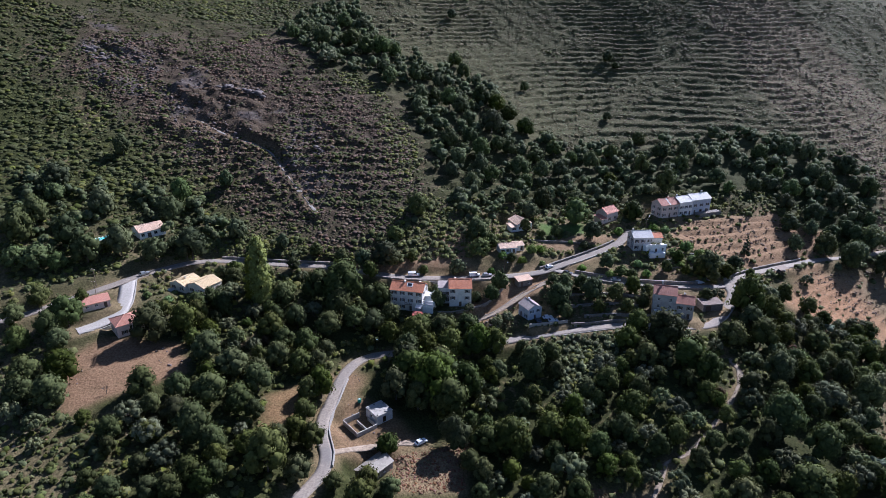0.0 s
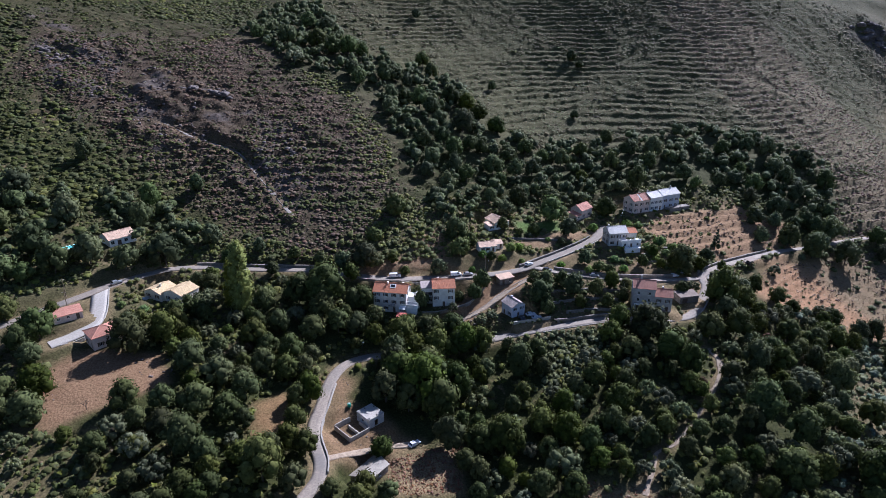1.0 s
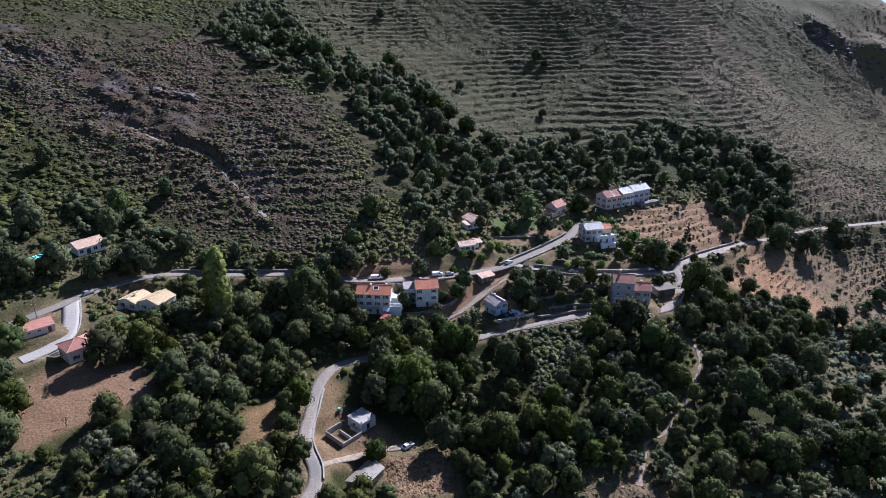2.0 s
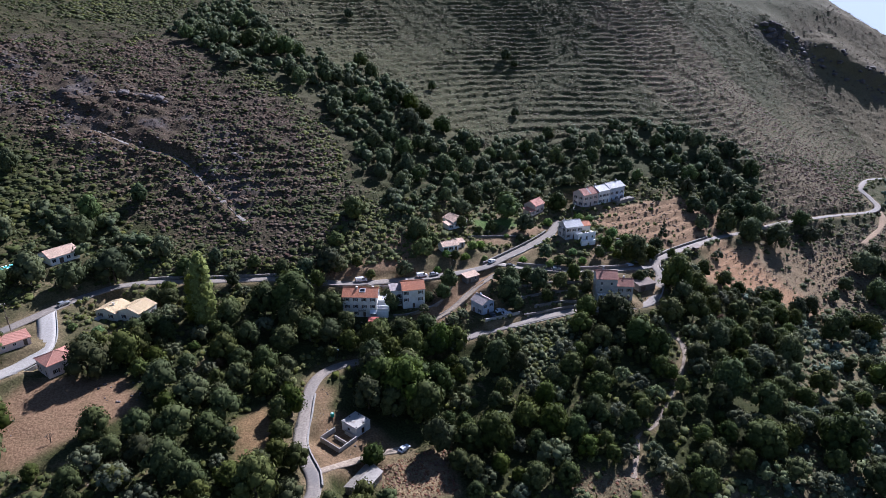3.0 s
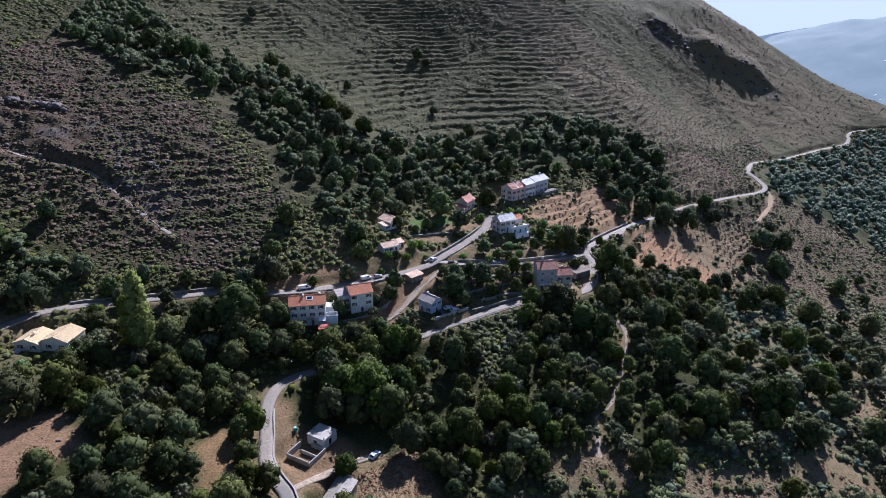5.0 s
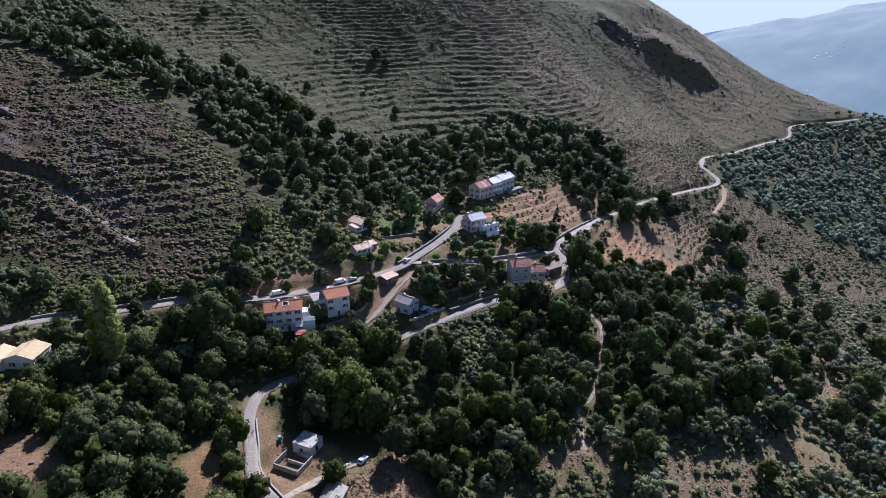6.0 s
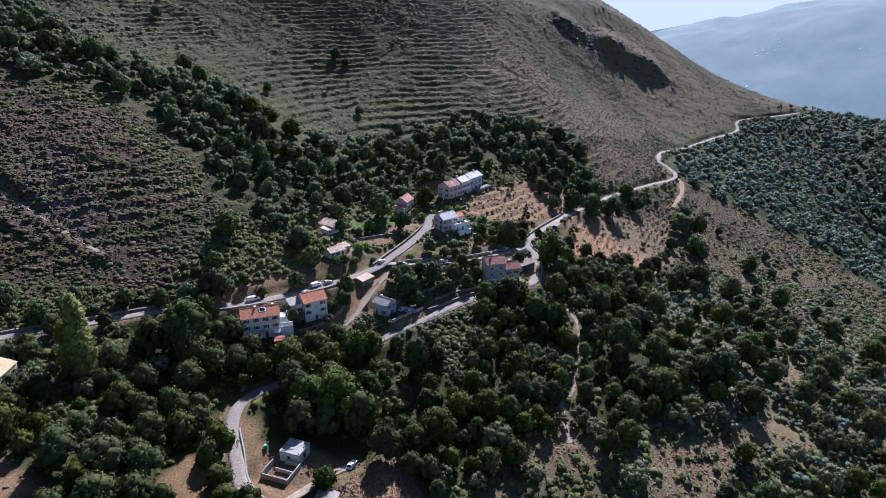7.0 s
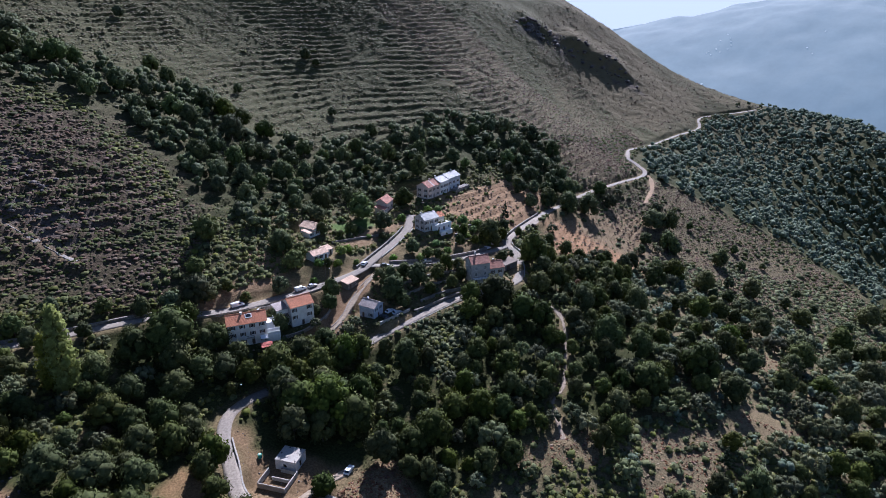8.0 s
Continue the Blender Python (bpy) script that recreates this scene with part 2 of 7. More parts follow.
def gloss(name, colour, rough, metal=0.0, coat=0.0):
    m = tint(name, [c * 0.92 for c in colour], colour, 2.0, rough, 0, 0.3, [c * 0.85 for c in colour], metal)
    m.node_tree.nodes["Principled BSDF"].inputs["Coat Weight"].default_value = coat
    return m


GLASS = gloss("window_glass", (0.02, 0.024, 0.03), 0.08)
CAR_WHITE = gloss("white_car_paint", (0.78, 0.78, 0.78), 0.3, 0.0, 0.8)
CAR_SILVER = gloss("silver_car_paint", (0.48, 0.49, 0.51), 0.3, 0.5, 0.8)
CAR_DARK = gloss("dark_car_paint", (0.04, 0.045, 0.055), 0.3, 0.2, 0.8)
CHROME = gloss("wheel_metal", (0.5, 0.5, 0.5), 0.3, 0.9)
POOL = gloss("pool_water", (0.16, 0.62, 0.60), 0.08)
OAK = leafy("evergreen_oak_leaves", (0.031, 0.040, 0.010), (0.088, 0.104, 0.029))
HOLM = leafy("holm_oak_leaves", (0.036, 0.050, 0.018), (0.094, 0.118, 0.042))
SLOPE_GREEN = leafy("slope_scrub_leaves", (0.032, 0.039, 0.010), (0.080, 0.092, 0.026), island=True, spread=0.3)
CHESTNUT = leafy("chestnut_leaves", (0.028, 0.040, 0.008), (0.077, 0.099, 0.021))
OLIVE = leafy("olive_leaves", (0.064, 0.074, 0.034), (0.138, 0.153, 0.076))
POPLAR = leafy("poplar_leaves", (0.130, 0.165, 0.026), (0.260, 0.310, 0.062), 0.42)
CYPRESS = leafy("cypress_leaves", (0.018, 0.030, 0.015), (0.045, 0.065, 0.032))
GARDEN = leafy("garden_leaves", (0.070, 0.12, 0.025), (0.15, 0.22, 0.055), 0.35)
RUSSET = leafy("dry_leaves", (0.10, 0.062, 0.030), (0.20, 0.125, 0.06))
# leaves made lighter to stand for haze and sunlit bush tops
HAZED_SCRUB = leafy("hazed_scrub_leaves", (0.088, 0.079, 0.037), (0.178, 0.158, 0.080), island=True, spread=0.25)
OLIVE_SCRUB = leafy("pale_scrub_leaves", (0.074, 0.088, 0.036), (0.165, 0.185, 0.086), island=True, spread=0.4)
MAQUIS = leafy("scrub_leaves", (0.046, 0.056, 0.019), (0.116, 0.130, 0.046), island=True, spread=0.3)
HEATH = leafy("heath_leaves", (0.072, 0.050, 0.031), (0.176, 0.122, 0.076), island=True, spread=0.3)
DARK_HEATH = leafy("dark_heath_leaves", (0.062, 0.044, 0.027), (0.150, 0.105, 0.065), island=True, spread=0.3)
FRESH = leafy("fresh_scrub_leaves", (0.064, 0.072, 0.016), (0.146, 0.156, 0.042), island=True, spread=0.3)
FERN = leafy("dry_fern", (0.13, 0.070, 0.036), (0.26, 0.15, 0.08), island=True, spread=0.3)
STRAW = leafy("dry_grass", (0.16, 0.115, 0.06), (0.32, 0.24, 0.14), island=True, spread=0.25)
FARWOOD = leafy("wood_canopy_leaves", (0.042, 0.056, 0.022), (0.108, 0.132, 0.054), island=True, spread=0.25)
# lighter, bluer leaves for the distant woods: haze put into the colour
HAZED_WOOD = leafy("hazed_wood_leaves", (0.082, 0.110, 0.070), (0.165, 0.208, 0.136), island=True, spread=0.25)

# ---- the lie of the land ----
PLANE = (-100.87, -28.31, 43.17)
SWELLS = (
    (-27.4, 1.2, -31.4, 10.8, -23.7, -11.8, -1.8),
    (78.2, 3, -23.4, 12.8, -53, -15.1, -1.1),
    (-32.4, -64.2, 32, 23.6, 28, 32.4, 7.4),
    (40.6, 64.4, -5.7, -78, -54.8, -10.3, 0.9),
    (34.4, -56.6, 5.1, 89.3, 43.4, 18.5, 4.4),
    (14.9, -0.8, 32.2, -59.6, -7.3, 43.2, 13),
    (60.9, -0.3, 35.6, -21.2, -5.6, 28.8, 15.8),
    (34, -76.5, 26.2, 37.5, 37.1, 17.8, 46.1),
    (2.4, 7.6, 24.5, -91.8, 19.6, -39.1, 85.4),
    (-7, 67.5, 88.2, 19.3, 85.6, -38.9, 38.8),
    (-30.8, -27.2, 18.4, 24.2, -27.3, 11.7, -62),
)
HUMMOCKS = (
    (-9.8, -4.4, 5.6, 2.1, 0.7),
    (2.4, 5.4, -0.2, -8, 1.2),
    (2.7, -3.8, -0.4, 4.6, 1.3),
    (0.8, -2.7, -2.3, 3.8, -5.6),
    (-3, 6.1, -0.8, 1, -3.6),
    (0.4, -1.9, -0.5, 1.8, 2.7),
    (1, -0.9, 1.9, -4.2, -1),
)


def smooth(lo, hi, v):
    f = np.clip((v - lo) / (hi - lo), 0, 1)
    return f * f * (3 - 2 * f)


def hashed(ix, iy, seed):
    h = (ix.astype(np.int64) * 374761393 + iy.astype(np.int64) * 668265263 + seed * 69069) & 0xFFFFFFFF
    h = ((h ^ (h >> 13)) * 1274126177) & 0xFFFFFFFF
    return ((h ^ (h >> 16)) & 0xFFFF) / 65535.0


def lumps(x, y, size, seed=0, octaves=4):
    """Smooth random relief between 0 and 1, with features of that many metres and smaller."""
    total, weight, amp = 0.0, 0.0, 1.0
    for o in range(octaves):
        u, v = x / size * 2**o, y / size * 2**o
        iu, iv = np.floor(u), np.floor(v)
        fu, fv = u - iu, v - iv
        fu, fv = fu * fu * (3 - 2 * fu), fv * fv * (3 - 2 * fv)
        s = seed + 17 * o
        a, b = hashed(iu, iv, s), hashed(iu + 1, iv, s)
        c, d = hashed(iu, iv + 1, s), hashed(iu + 1, iv + 1, s)
        total = total + amp * ((a + (b - a) * fu) * (1 - fv) + (c + (d - c) * fu) * fv)
        weight += amp
        amp *= 0.5
    return total / weight


def broad_land(x, y):
    z = PLANE[0] + PLANE[1] * x / 100 + PLANE[2] * y / 100
    ex = np.exp(-((x[:, None] - (-220 + 110 * np.arange(11))) ** 2) / (2 * 120.0**2))
    ey = np.exp(-((y[:, None] - (60 + 120 * np.arange(7))) ** 2) / (2 * 120.0**2))
    z = z + np.einsum("ni,ij,nj->n", ex, np.array(SWELLS), ey)
    ex = np.exp(-((x[:, None] - (-150 + 60 * np.arange(7))) ** 2) / (2 * 42.0**2))
    ey = np.exp(-((y[:, None] - (140 + 40 * np.arange(5))) ** 2) / (2 * 42.0**2))
    z = z + np.einsum("ni,ij,nj->n", ex, np.array(HUMMOCKS), ey)
    z = z - 28 * np.exp(-(((x - 395) / 85) ** 2) - ((y - 625) / 60) ** 2)  # land lowered behind the crag, to keep the slope out of its own shade
    z = z - 0.42 * np.maximum(y - 570 + 0.1 * (x - 650), 0) * smooth(330, 560, x)  # spur lowered behind its crest, shaped to fit the skyline in the camera's view
    out = np.hypot(np.maximum(np.maximum(-300 - x, x - 900), 0), np.maximum(np.maximum(-50 - y, y - 850), 0))
    valley = -330 + 720 * smooth(-600, 600, y - 400 - np.maximum(x - 200, 0) * 2.2) + 60 * lumps(x, y, 700, 3)
    k = smooth(0, 600, out)
    return z * (1 - k) + valley * k


def inside(x, y, poly, soft=6.0):
    """1 inside a patch of ground, 0 outside, fading over its edge."""
    p = np.array(poly, float)
    q = np.roll(p, -1, axis=0)
    near, hit = np.full(x.shape, 1e9), np.zeros(x.shape, bool)
    for (ax, ay), (bx, by) in zip(p, q):
        dx, dy = bx - ax, by - ay
        t = np.clip(((x - ax) * dx + (y - ay) * dy) / (dx * dx + dy * dy), 0, 1)
        near = np.minimum(near, np.hypot(x - ax - t * dx, y - ay - t * dy))
        cross = (ay > y) != (by > y)
        with np.errstate(divide="ignore", invalid="ignore"):
            hit ^= cross & (x < ax + (y - ay) / (dy if dy else 1e-9) * dx)
    return smooth(-soft, soft, np.where(hit, near, -near) + (lumps(x, y, 14, 5) - 0.5) * soft * 1.6)


# patches of ground, by what covers them
FIELD = ((-118, 163), (-122, 175), (-116, 186), (-90, 188), (-83, 174), (-99, 162), (-111, 152))
BANK = ((-55, 153), (-57, 171), (-48, 179), (-44, 170), (-51, 152))
YARD = ((-38, 188), (-26, 190), (-28, 180), (-16, 174), (-7, 161), (-24, 153), (-34, 150), (-36, 161), (-33, 178))
DRY_BANK = ((-13, 141), (-16, 154), (9, 165), (7, 144))
DRY_TERRACES = ((146, 240), (151, 250), (171, 265), (224, 276), (262, 270), (236, 248), (212, 229), (193, 218), (156, 231))
HOUSE_TERRACES = ((109, 279), (119, 294), (147, 299), (168, 304), (192, 296), (182, 279), (160, 270), (142, 258), (125, 265))
HEATHLAND = ((-211, 390), (-108, 435), (-78, 391), (-28, 362), (-13, 313), (-7, 279), (-36, 254), (-76, 257), (-110, 288), (-155, 317), (-210, 352))
LAWN = ((45, 286), (68, 290), (69, 282), (47, 276))
VILLAGE_BANK = ((-4, 267), (12, 271), (11, 247), (-25, 244), (-20, 247), (-4, 253))
GULLY_WOOD = ((-114, 445), (-100, 514), (-66, 526), (-52, 473), (-10, 435), (28, 433), (50, 387), (71, 360), (107, 371), (155, 375), (186, 385), (222, 364), (246, 340),
              (213, 284), (188, 284), (184, 316), (162, 338), (110, 322), (74, 304), (44, 299), (17, 276), (-2, 298), (-11, 340), (-22, 371), (-37, 392), (-82, 415))
LEFT_WOOD = ((-190, 258), (-183, 274), (-150, 273), (-120, 277), (-94, 266), (-88, 248), (-112, 238), (-130, 228), (-160, 212))
LOWER_WOOD = ((-108, 205), (-86, 236), (-32, 236), (-23, 217), (21, 204), (68, 208), (101, 208), (127, 240), (147, 237), (181, 227), (130, 146), (74, 128), (8, 140),
              (9, 165), (-16, 182), (-25, 192), (-33, 190), (-41, 177), (-44, 153), (-46, 134), (-60, 116), (-89, 115), (-100, 140), (-81, 167), (-86, 186), (-100, 189))
RAMP_DIRT = ((22, 224), (40, 234), (50, 245), (34, 243), (18, 232), (2, 218), (4, 211), (16, 216))
TAN_PLOT = ((46, 268), (56, 276), (70, 279), (85, 280), (66, 269), (54, 264))
VILLAGE_PLOT = ((104, 272), (114, 271), (101, 246), (91, 250))
SPUR_BELT = ((180, 264), (225, 284), (300, 301), (330, 309), (345, 285), (365, 262), (390, 232), (382, 186), (358, 152), (290, 128), (250, 138), (238, 180), (205, 222))
ROADSIDE = ((176, 276), (223, 294), (300, 313), (318, 322), (324, 338), (336, 354), (370, 378), (420, 397), (420, 432), (330, 372), (250, 352), (190, 388), (222, 364), (246, 340), (213, 288))
FAR_WOOD = ((338, 332), (374, 363), (425, 386), (490, 407), (560, 428), (597, 450), (650, 462), (780, 455), (830, 425), (800, 370), (737, 300), (532, 200), (430, 240), (349, 262), (326, 300))
RIGHT_WOOD = ((150, 230), (185, 221), (276, 230), (320, 197), (400, 155), (260, 60), (149, 62), (54, 105), (74, 128), (130, 146))

LOW_CLEARINGS = (((89, 131), (120, 117), (94, 101), (67, 114)), ((43, 147), (75, 138), (63, 127), (40, 139)), ((180, 150), (196, 143), (192, 130), (172, 134)), ((118, 122), (142, 120), (146, 104), (126, 106)))
BUSH_BANK = ((41, 209.5), (70, 212), (100, 211), (68, 196), (52, 180), (38, 184))

# roads and tracks: half width, then the middle line
ROADS = dict(
    upper=(2.2, ((-175, 172), (-151.9, 189.2), (-143.8, 195.2), (-134.7, 204.3), (-126.6, 212.8), (-118.5, 223.2), (-110.8, 231.4), (-103.3, 238.4), (-91.9, 242.5), (-75.6, 243.7), (-58.8, 243.8),
                 (-44.3, 243.5), (-32.1, 241), (-20, 239.3), (-5.8, 239.5), (3.8, 240.7), (13.4, 241.5), (28, 243.9), (41.7, 247.1), (51.1, 252.8), (65.3, 261.3), (80.6, 272), (86, 278.4), (92, 286))),
    middle=(1.8, ((46.9, 249.8), (55, 246.4), (66.7, 243.8), (76, 242.1), (84.1, 240.8), (99.6, 240.6), (112.5, 242.7), (121, 244.6))),
    lower=(2.1, ((-39.5, 128), (-39.2, 134.1), (-36.6, 139), (-34.2, 144.8), (-34.4, 151.3), (-37.1, 158.9), (-38, 166.1), (-36.4, 175.9), (-35.1, 186), (-32.2, 193.7), (-27.6, 198.3), (-19.6, 201.2),
                 (0, 204.5), (20.9, 208.9), (31.9, 211), (42.9, 212.7), (58.5, 214.6), (71.9, 215.7), (84.8, 214.8), (96.7, 214.4), (106, 217), (115, 227.2), (122, 238), (123.5, 246), (133.9, 252.9),
                 (150.2, 260.8), (174.7, 272.4))),
    valley=(1.75, ((174.7, 272.4), (223.1, 290.8), (261.5, 299.8), (302.5, 309.9), (321, 318.7), (326.8, 331.3), (333, 346), (369.6, 372.2), (421, 392.7), (484, 412.5), (556, 433.5), (592, 457),
                  (646.5, 469), (705.1, 468.5), (779.1, 462), (830, 440))),
    drive=(2.8, ((-121.5, 219), (-118, 209), (-116.6, 201), (-119.5, 194), (-125.5, 188.5))),
)
TRACKS = dict(
    woodland_trail=(0.8, ((105, 199), (106, 192), (103, 185), (96, 176), (86, 166), (76, 157), (69, 154.5), (65, 148), (60, 140))),
    yard_track=(1.3, ((-34, 151.5), (-24, 156), (-16, 160), (-6, 162))),
    hill_path=(0.5, ((-131, 333), (-114, 323), (-92, 317), (-81, 304), (-70, 290), (-59, 275))),
    spur_track=(1.5, ((321, 317), (315, 308), (303, 297), (288, 288), (276, 281))),
    village_ramp=(1.2, ((51, 246), (40, 239), (31, 232), (22.5, 224.5), (14, 219.5), (2, 215))),
)


def spline(points, step=1.5):
    """Evenly spaced points on a smooth curve through the given ones."""
    p = np.array(points, float)
    p = np.vstack([2 * p[0] - p[1], p, 2 * p[-1] - p[-2]])
    out = []
    for a, b, c, d in zip(p, p[1:], p[2:], p[3:]):
        n = max(2, int(np.hypot(*(c - b)[:2]) / step))
        t = (np.arange(n) / n)[:, None]
        out.append(0.5 * (2 * b + (c - a) * t + (2 * a - 5 * b + 4 * c - d) * t**2 + (3 * b - a - 3 * c + d) * t**3))
    return np.vstack(out + [p[-2][None]])


def graded(points, window=15):
    """A middle line with its heights: the land along it, evened out."""
    line = spline(points)
    z = broad_land(line[:, 0], line[:, 1])
    pad = np.pad(z, window, mode="edge")
    z = np.convolve(pad, np.hanning(2 * window + 3)[1:-1] / np.hanning(2 * window + 3).sum(), "valid")
    return np.column_stack([line, z[: len(line)]])


LINES = {name: (half, graded(points)) for name, (half, points) in {**ROADS, **TRACKS}.items()}
# side roads start at the height of the road that they leave
for side, main in (("middle", "upper"), ("drive", "upper"), ("valley", "lower"), ("village_ramp", "upper"), ("yard_track", "lower")):
    a, b = LINES[side][1], LINES[main][1]
    for end in (0, -1):
        near = b[np.argmin(np.hypot(b[:, 0] - a[end, 0], b[:, 1] - a[end, 1]))]
        if np.hypot(near[0] - a[end, 0], near[1] - a[end, 1]) < 5:
            away = np.hypot(a[:, 0] - a[end, 0], a[:, 1] - a[end, 1])
            a[:, 2] += (near[2] - a[end, 2]) * (1 - smooth(2, 22, away))
a, b = LINES["middle"][1], LINES["lower"][1]
near = b[np.argmin(np.hypot(b[:, 0] - a[-1, 0], b[:, 1] - a[-1, 1]))]
a[:, 2] += (near[2] - a[-1, 2]) * (1 - smooth(2, 25, np.hypot(a[:, 0] - a[-1, 0], a[:, 1] - a[-1, 1])))

# level pads: middle x, y, turn, half sizes, height
PADS = []


def terrace_phase(x, y, z, step=3.0):
    f = (z + 3.4 * lumps(x, y, 60, 11, 2) + 0.3 * lumps(x, y, 9, 12, 2)) / step
    return f - np.floor(f)


def terrace_lift(x, y, z, step=3.0):
    """How far dry-stone terracing lifts or lowers the natural slope."""
    slope = smooth(262, 300, y) * (1 - smooth(560, 640, y)) * (1 - smooth(330, 430, x))
    dry = np.maximum(inside(x, y, DRY_TERRACES, 8), inside(x, y, HOUSE_TERRACES, 8))
    strong = np.maximum((smooth(-60, 60, x - 10 + (y - 330) * 0.35) * 0.35 + 0.25 + 0.35 * (1 - smooth(310, 350, y))) * slope, dry)
    step = np.where(dry > 0.5, 1.6, step)
    f = terrace_phase(x, y, z, step)
    broken = 0.1 + 0.9 * smooth(0.34, 0.56, lumps(x, y, 34, 21, 4))
    return step * (smooth(0.78, 1.0, f) - f) * strong * np.maximum(broken, dry)


def ground(x, y):
    """The finished ground's height."""
    x, y = np.asarray(x, float).ravel(), np.asarray(y, float).ravel()
    z = broad_land(x, y)
    # dry-stone terraces on the slopes
    z = z + terrace_lift(x, y, z)
    # knee-high mat of scrub on the open slopes
    mat_ = smooth(258, 290, y) * (1 - smooth(600, 700, y)) * (1 - inside(x, y, LAWN, 3)) * (1 - inside(x, y, HOUSE_TERRACES, 8)) * (1 - inside(x, y, DRY_TERRACES, 8)) * (1 - 0.6 * inside(x, y, ((-40, 250), (60, 255), (130, 250), (190, 280), (110, 318), (20, 298)), 10))
    z = z + mat_ * (0.7 * smooth(0.36, 0.62, lumps(x, y, 5.5, 91, 3)) + 0.5 * (lumps(x, y, 2.9, 92, 2) - 0.5))
    # rocky ribs running down the heath slope
    for ax, ay, bx, by, high, wide in ((-225, 398, -60, 300, 3.0, 7), (-215, 362, -72, 281, 2.4, 6), (-150, 385, -40, 320, 1.8, 7), (-190, 395, -90, 335, 2.2, 6)):
        long = math.hypot(bx - ax, by - ay)
        u, v = ((x - ax) * (bx - ax) + (y - ay) * (by - ay)) / long, (-(x - ax) * (by - ay) + (y - ay) * (bx - ax)) / long
        v = v + (lumps(x, y, 30, 95, 3) - 0.5) * 22
        z = z + high * smooth(-15, 15, u) * (1 - smooth(long - 30, long + 10, u)) * np.where(v < 0, smooth(-0.8 * wide, 0, v), np.exp(-((v / wide / 1.4) ** 2))) * smooth(0.42, 0.62, lumps(x, y, 16, 96, 4)) * (0.6 + 0.8 * lumps(x, y, 4, 97, 3))
    # uneven soil
    z = z + (lumps(x, y, 22, 2) - 0.5) * 2.0 + (lumps(x, y, 6, 7, 3) - 0.5) * 0.7
    # crag above the valley road
    ux, uy = 0.925, -0.38
    s, n = (x - 395) * ux + (y - 552) * uy, (x - 395) * uy * -1 + (y - 552) * ux
    n = n + (lumps(x, y, 40, 31) - 0.5) * 16
    tall = 5.5 * smooth(-8, 6, s) * (1 - smooth(18, 40, s)) + 9 * smooth(38, 66, s) * (1 - smooth(112, 140, s))
    z = z + (tall + 1.5 * smooth(0, 10, s) * (1 - smooth(120, 150, s))) * np.where(n < 0, smooth(-6, 1, n), np.exp(-((n / 24) ** 2))) * (0.6 + 0.8 * lumps(x, y, 26, 33))
    for half, line in LINES.values():
        lo, hi = line.min(0) - 12, line.max(0) + 12
        pick = np.flatnonzero((x > lo[0]) & (x < hi[0]) & (y > lo[1]) & (y < hi[1]))
        for part_ in np.array_split(pick, max(1, len(pick) // 20000)):
            d = np.hypot(x[part_, None] - line[None, :, 0], y[part_, None] - line[None, :, 1])
            i = d.argmin(1)
            d = d[np.arange(len(part_)), i]
            w = 1 - smooth(half + 1.2, half + 4.5, d)
            z[part_] = z[part_] * (1 - w) + (line[i, 2] - 0.16) * w
    for px, py, turn, hx, hy, pz in PADS:
        c, s = math.cos(radians(turn)), math.sin(radians(turn))
        u, v = (x - px) * c + (y - py) * s, -(x - px) * s + (y - py) * c
        out = np.hypot(np.maximum(np.abs(u) - hx, 0), np.maximum(np.abs(v) - hy, 0))
        w = 1 - smooth(0.8, 3.6, out)
        z = z * (1 - w) + pz * w
    return z


def gz(x, y):
    return float(ground([x], [y])[0])


def off_roads(x, y):
    """How far each place lies outside the nearest road's edge."""
    best = np.full(x.shape, 1e9)
    for half, line in LINES.values():
        for s in np.array_split(np.arange(len(x)), max(1, len(x) // 8000)):
            d = np.hypot(x[s, None] - line[None, ::2, 0], y[s, None] - line[None, ::2, 1]).min(1) - half
            best[s] = np.minimum(best[s], d)
    return best

# ---- building blocks ----


def part(name, bm, material, parent=None, label=""):
    """One mesh object out of a bmesh (or a mesh that is shared), under its thing."""
    me = bm
    if not isinstance(bm, bpy.types.Mesh):
        me = bpy.data.meshes.new(name)
        bm.to_mesh(me)
        bm.free()
    if not me.materials:
        me.materials.append(material)
    ob = new(name, me)
    if parent:
        ob.parent = parent
    return tagged(ob, label)


def thing(name, m, label, category, group="", kind=""):
    ob = new(name)
    ob.empty_display_size = 0.3
    ob.matrix_world = m
    return tagged(ob, label, category, group, kind)


def box(bm, x0, x1, y0, y1, z0, z1, m=None):
    v = [bm.verts.new((x, y, z)) for z in (z0, z1) for y in (y0, y1) for x in (x0, x1)]
    for f in ((0, 2, 3, 1), (4, 5, 7, 6), (0, 1, 5, 4), (2, 6, 7, 3), (0, 4, 6, 2), (1, 3, 7, 5)):
        bm.faces.new([v[i] for i in f])
    if m:
        bmesh.ops.transform(bm, matrix=m, verts=v)
    return v


def boxed(*a, bevel=0.0):
    bm = bmesh.new()
    box(bm, *a)
    if bevel:
        bmesh.ops.bevel(bm, geom=bm.edges[:], offset=bevel, segments=1, affect="EDGES")
    return bm


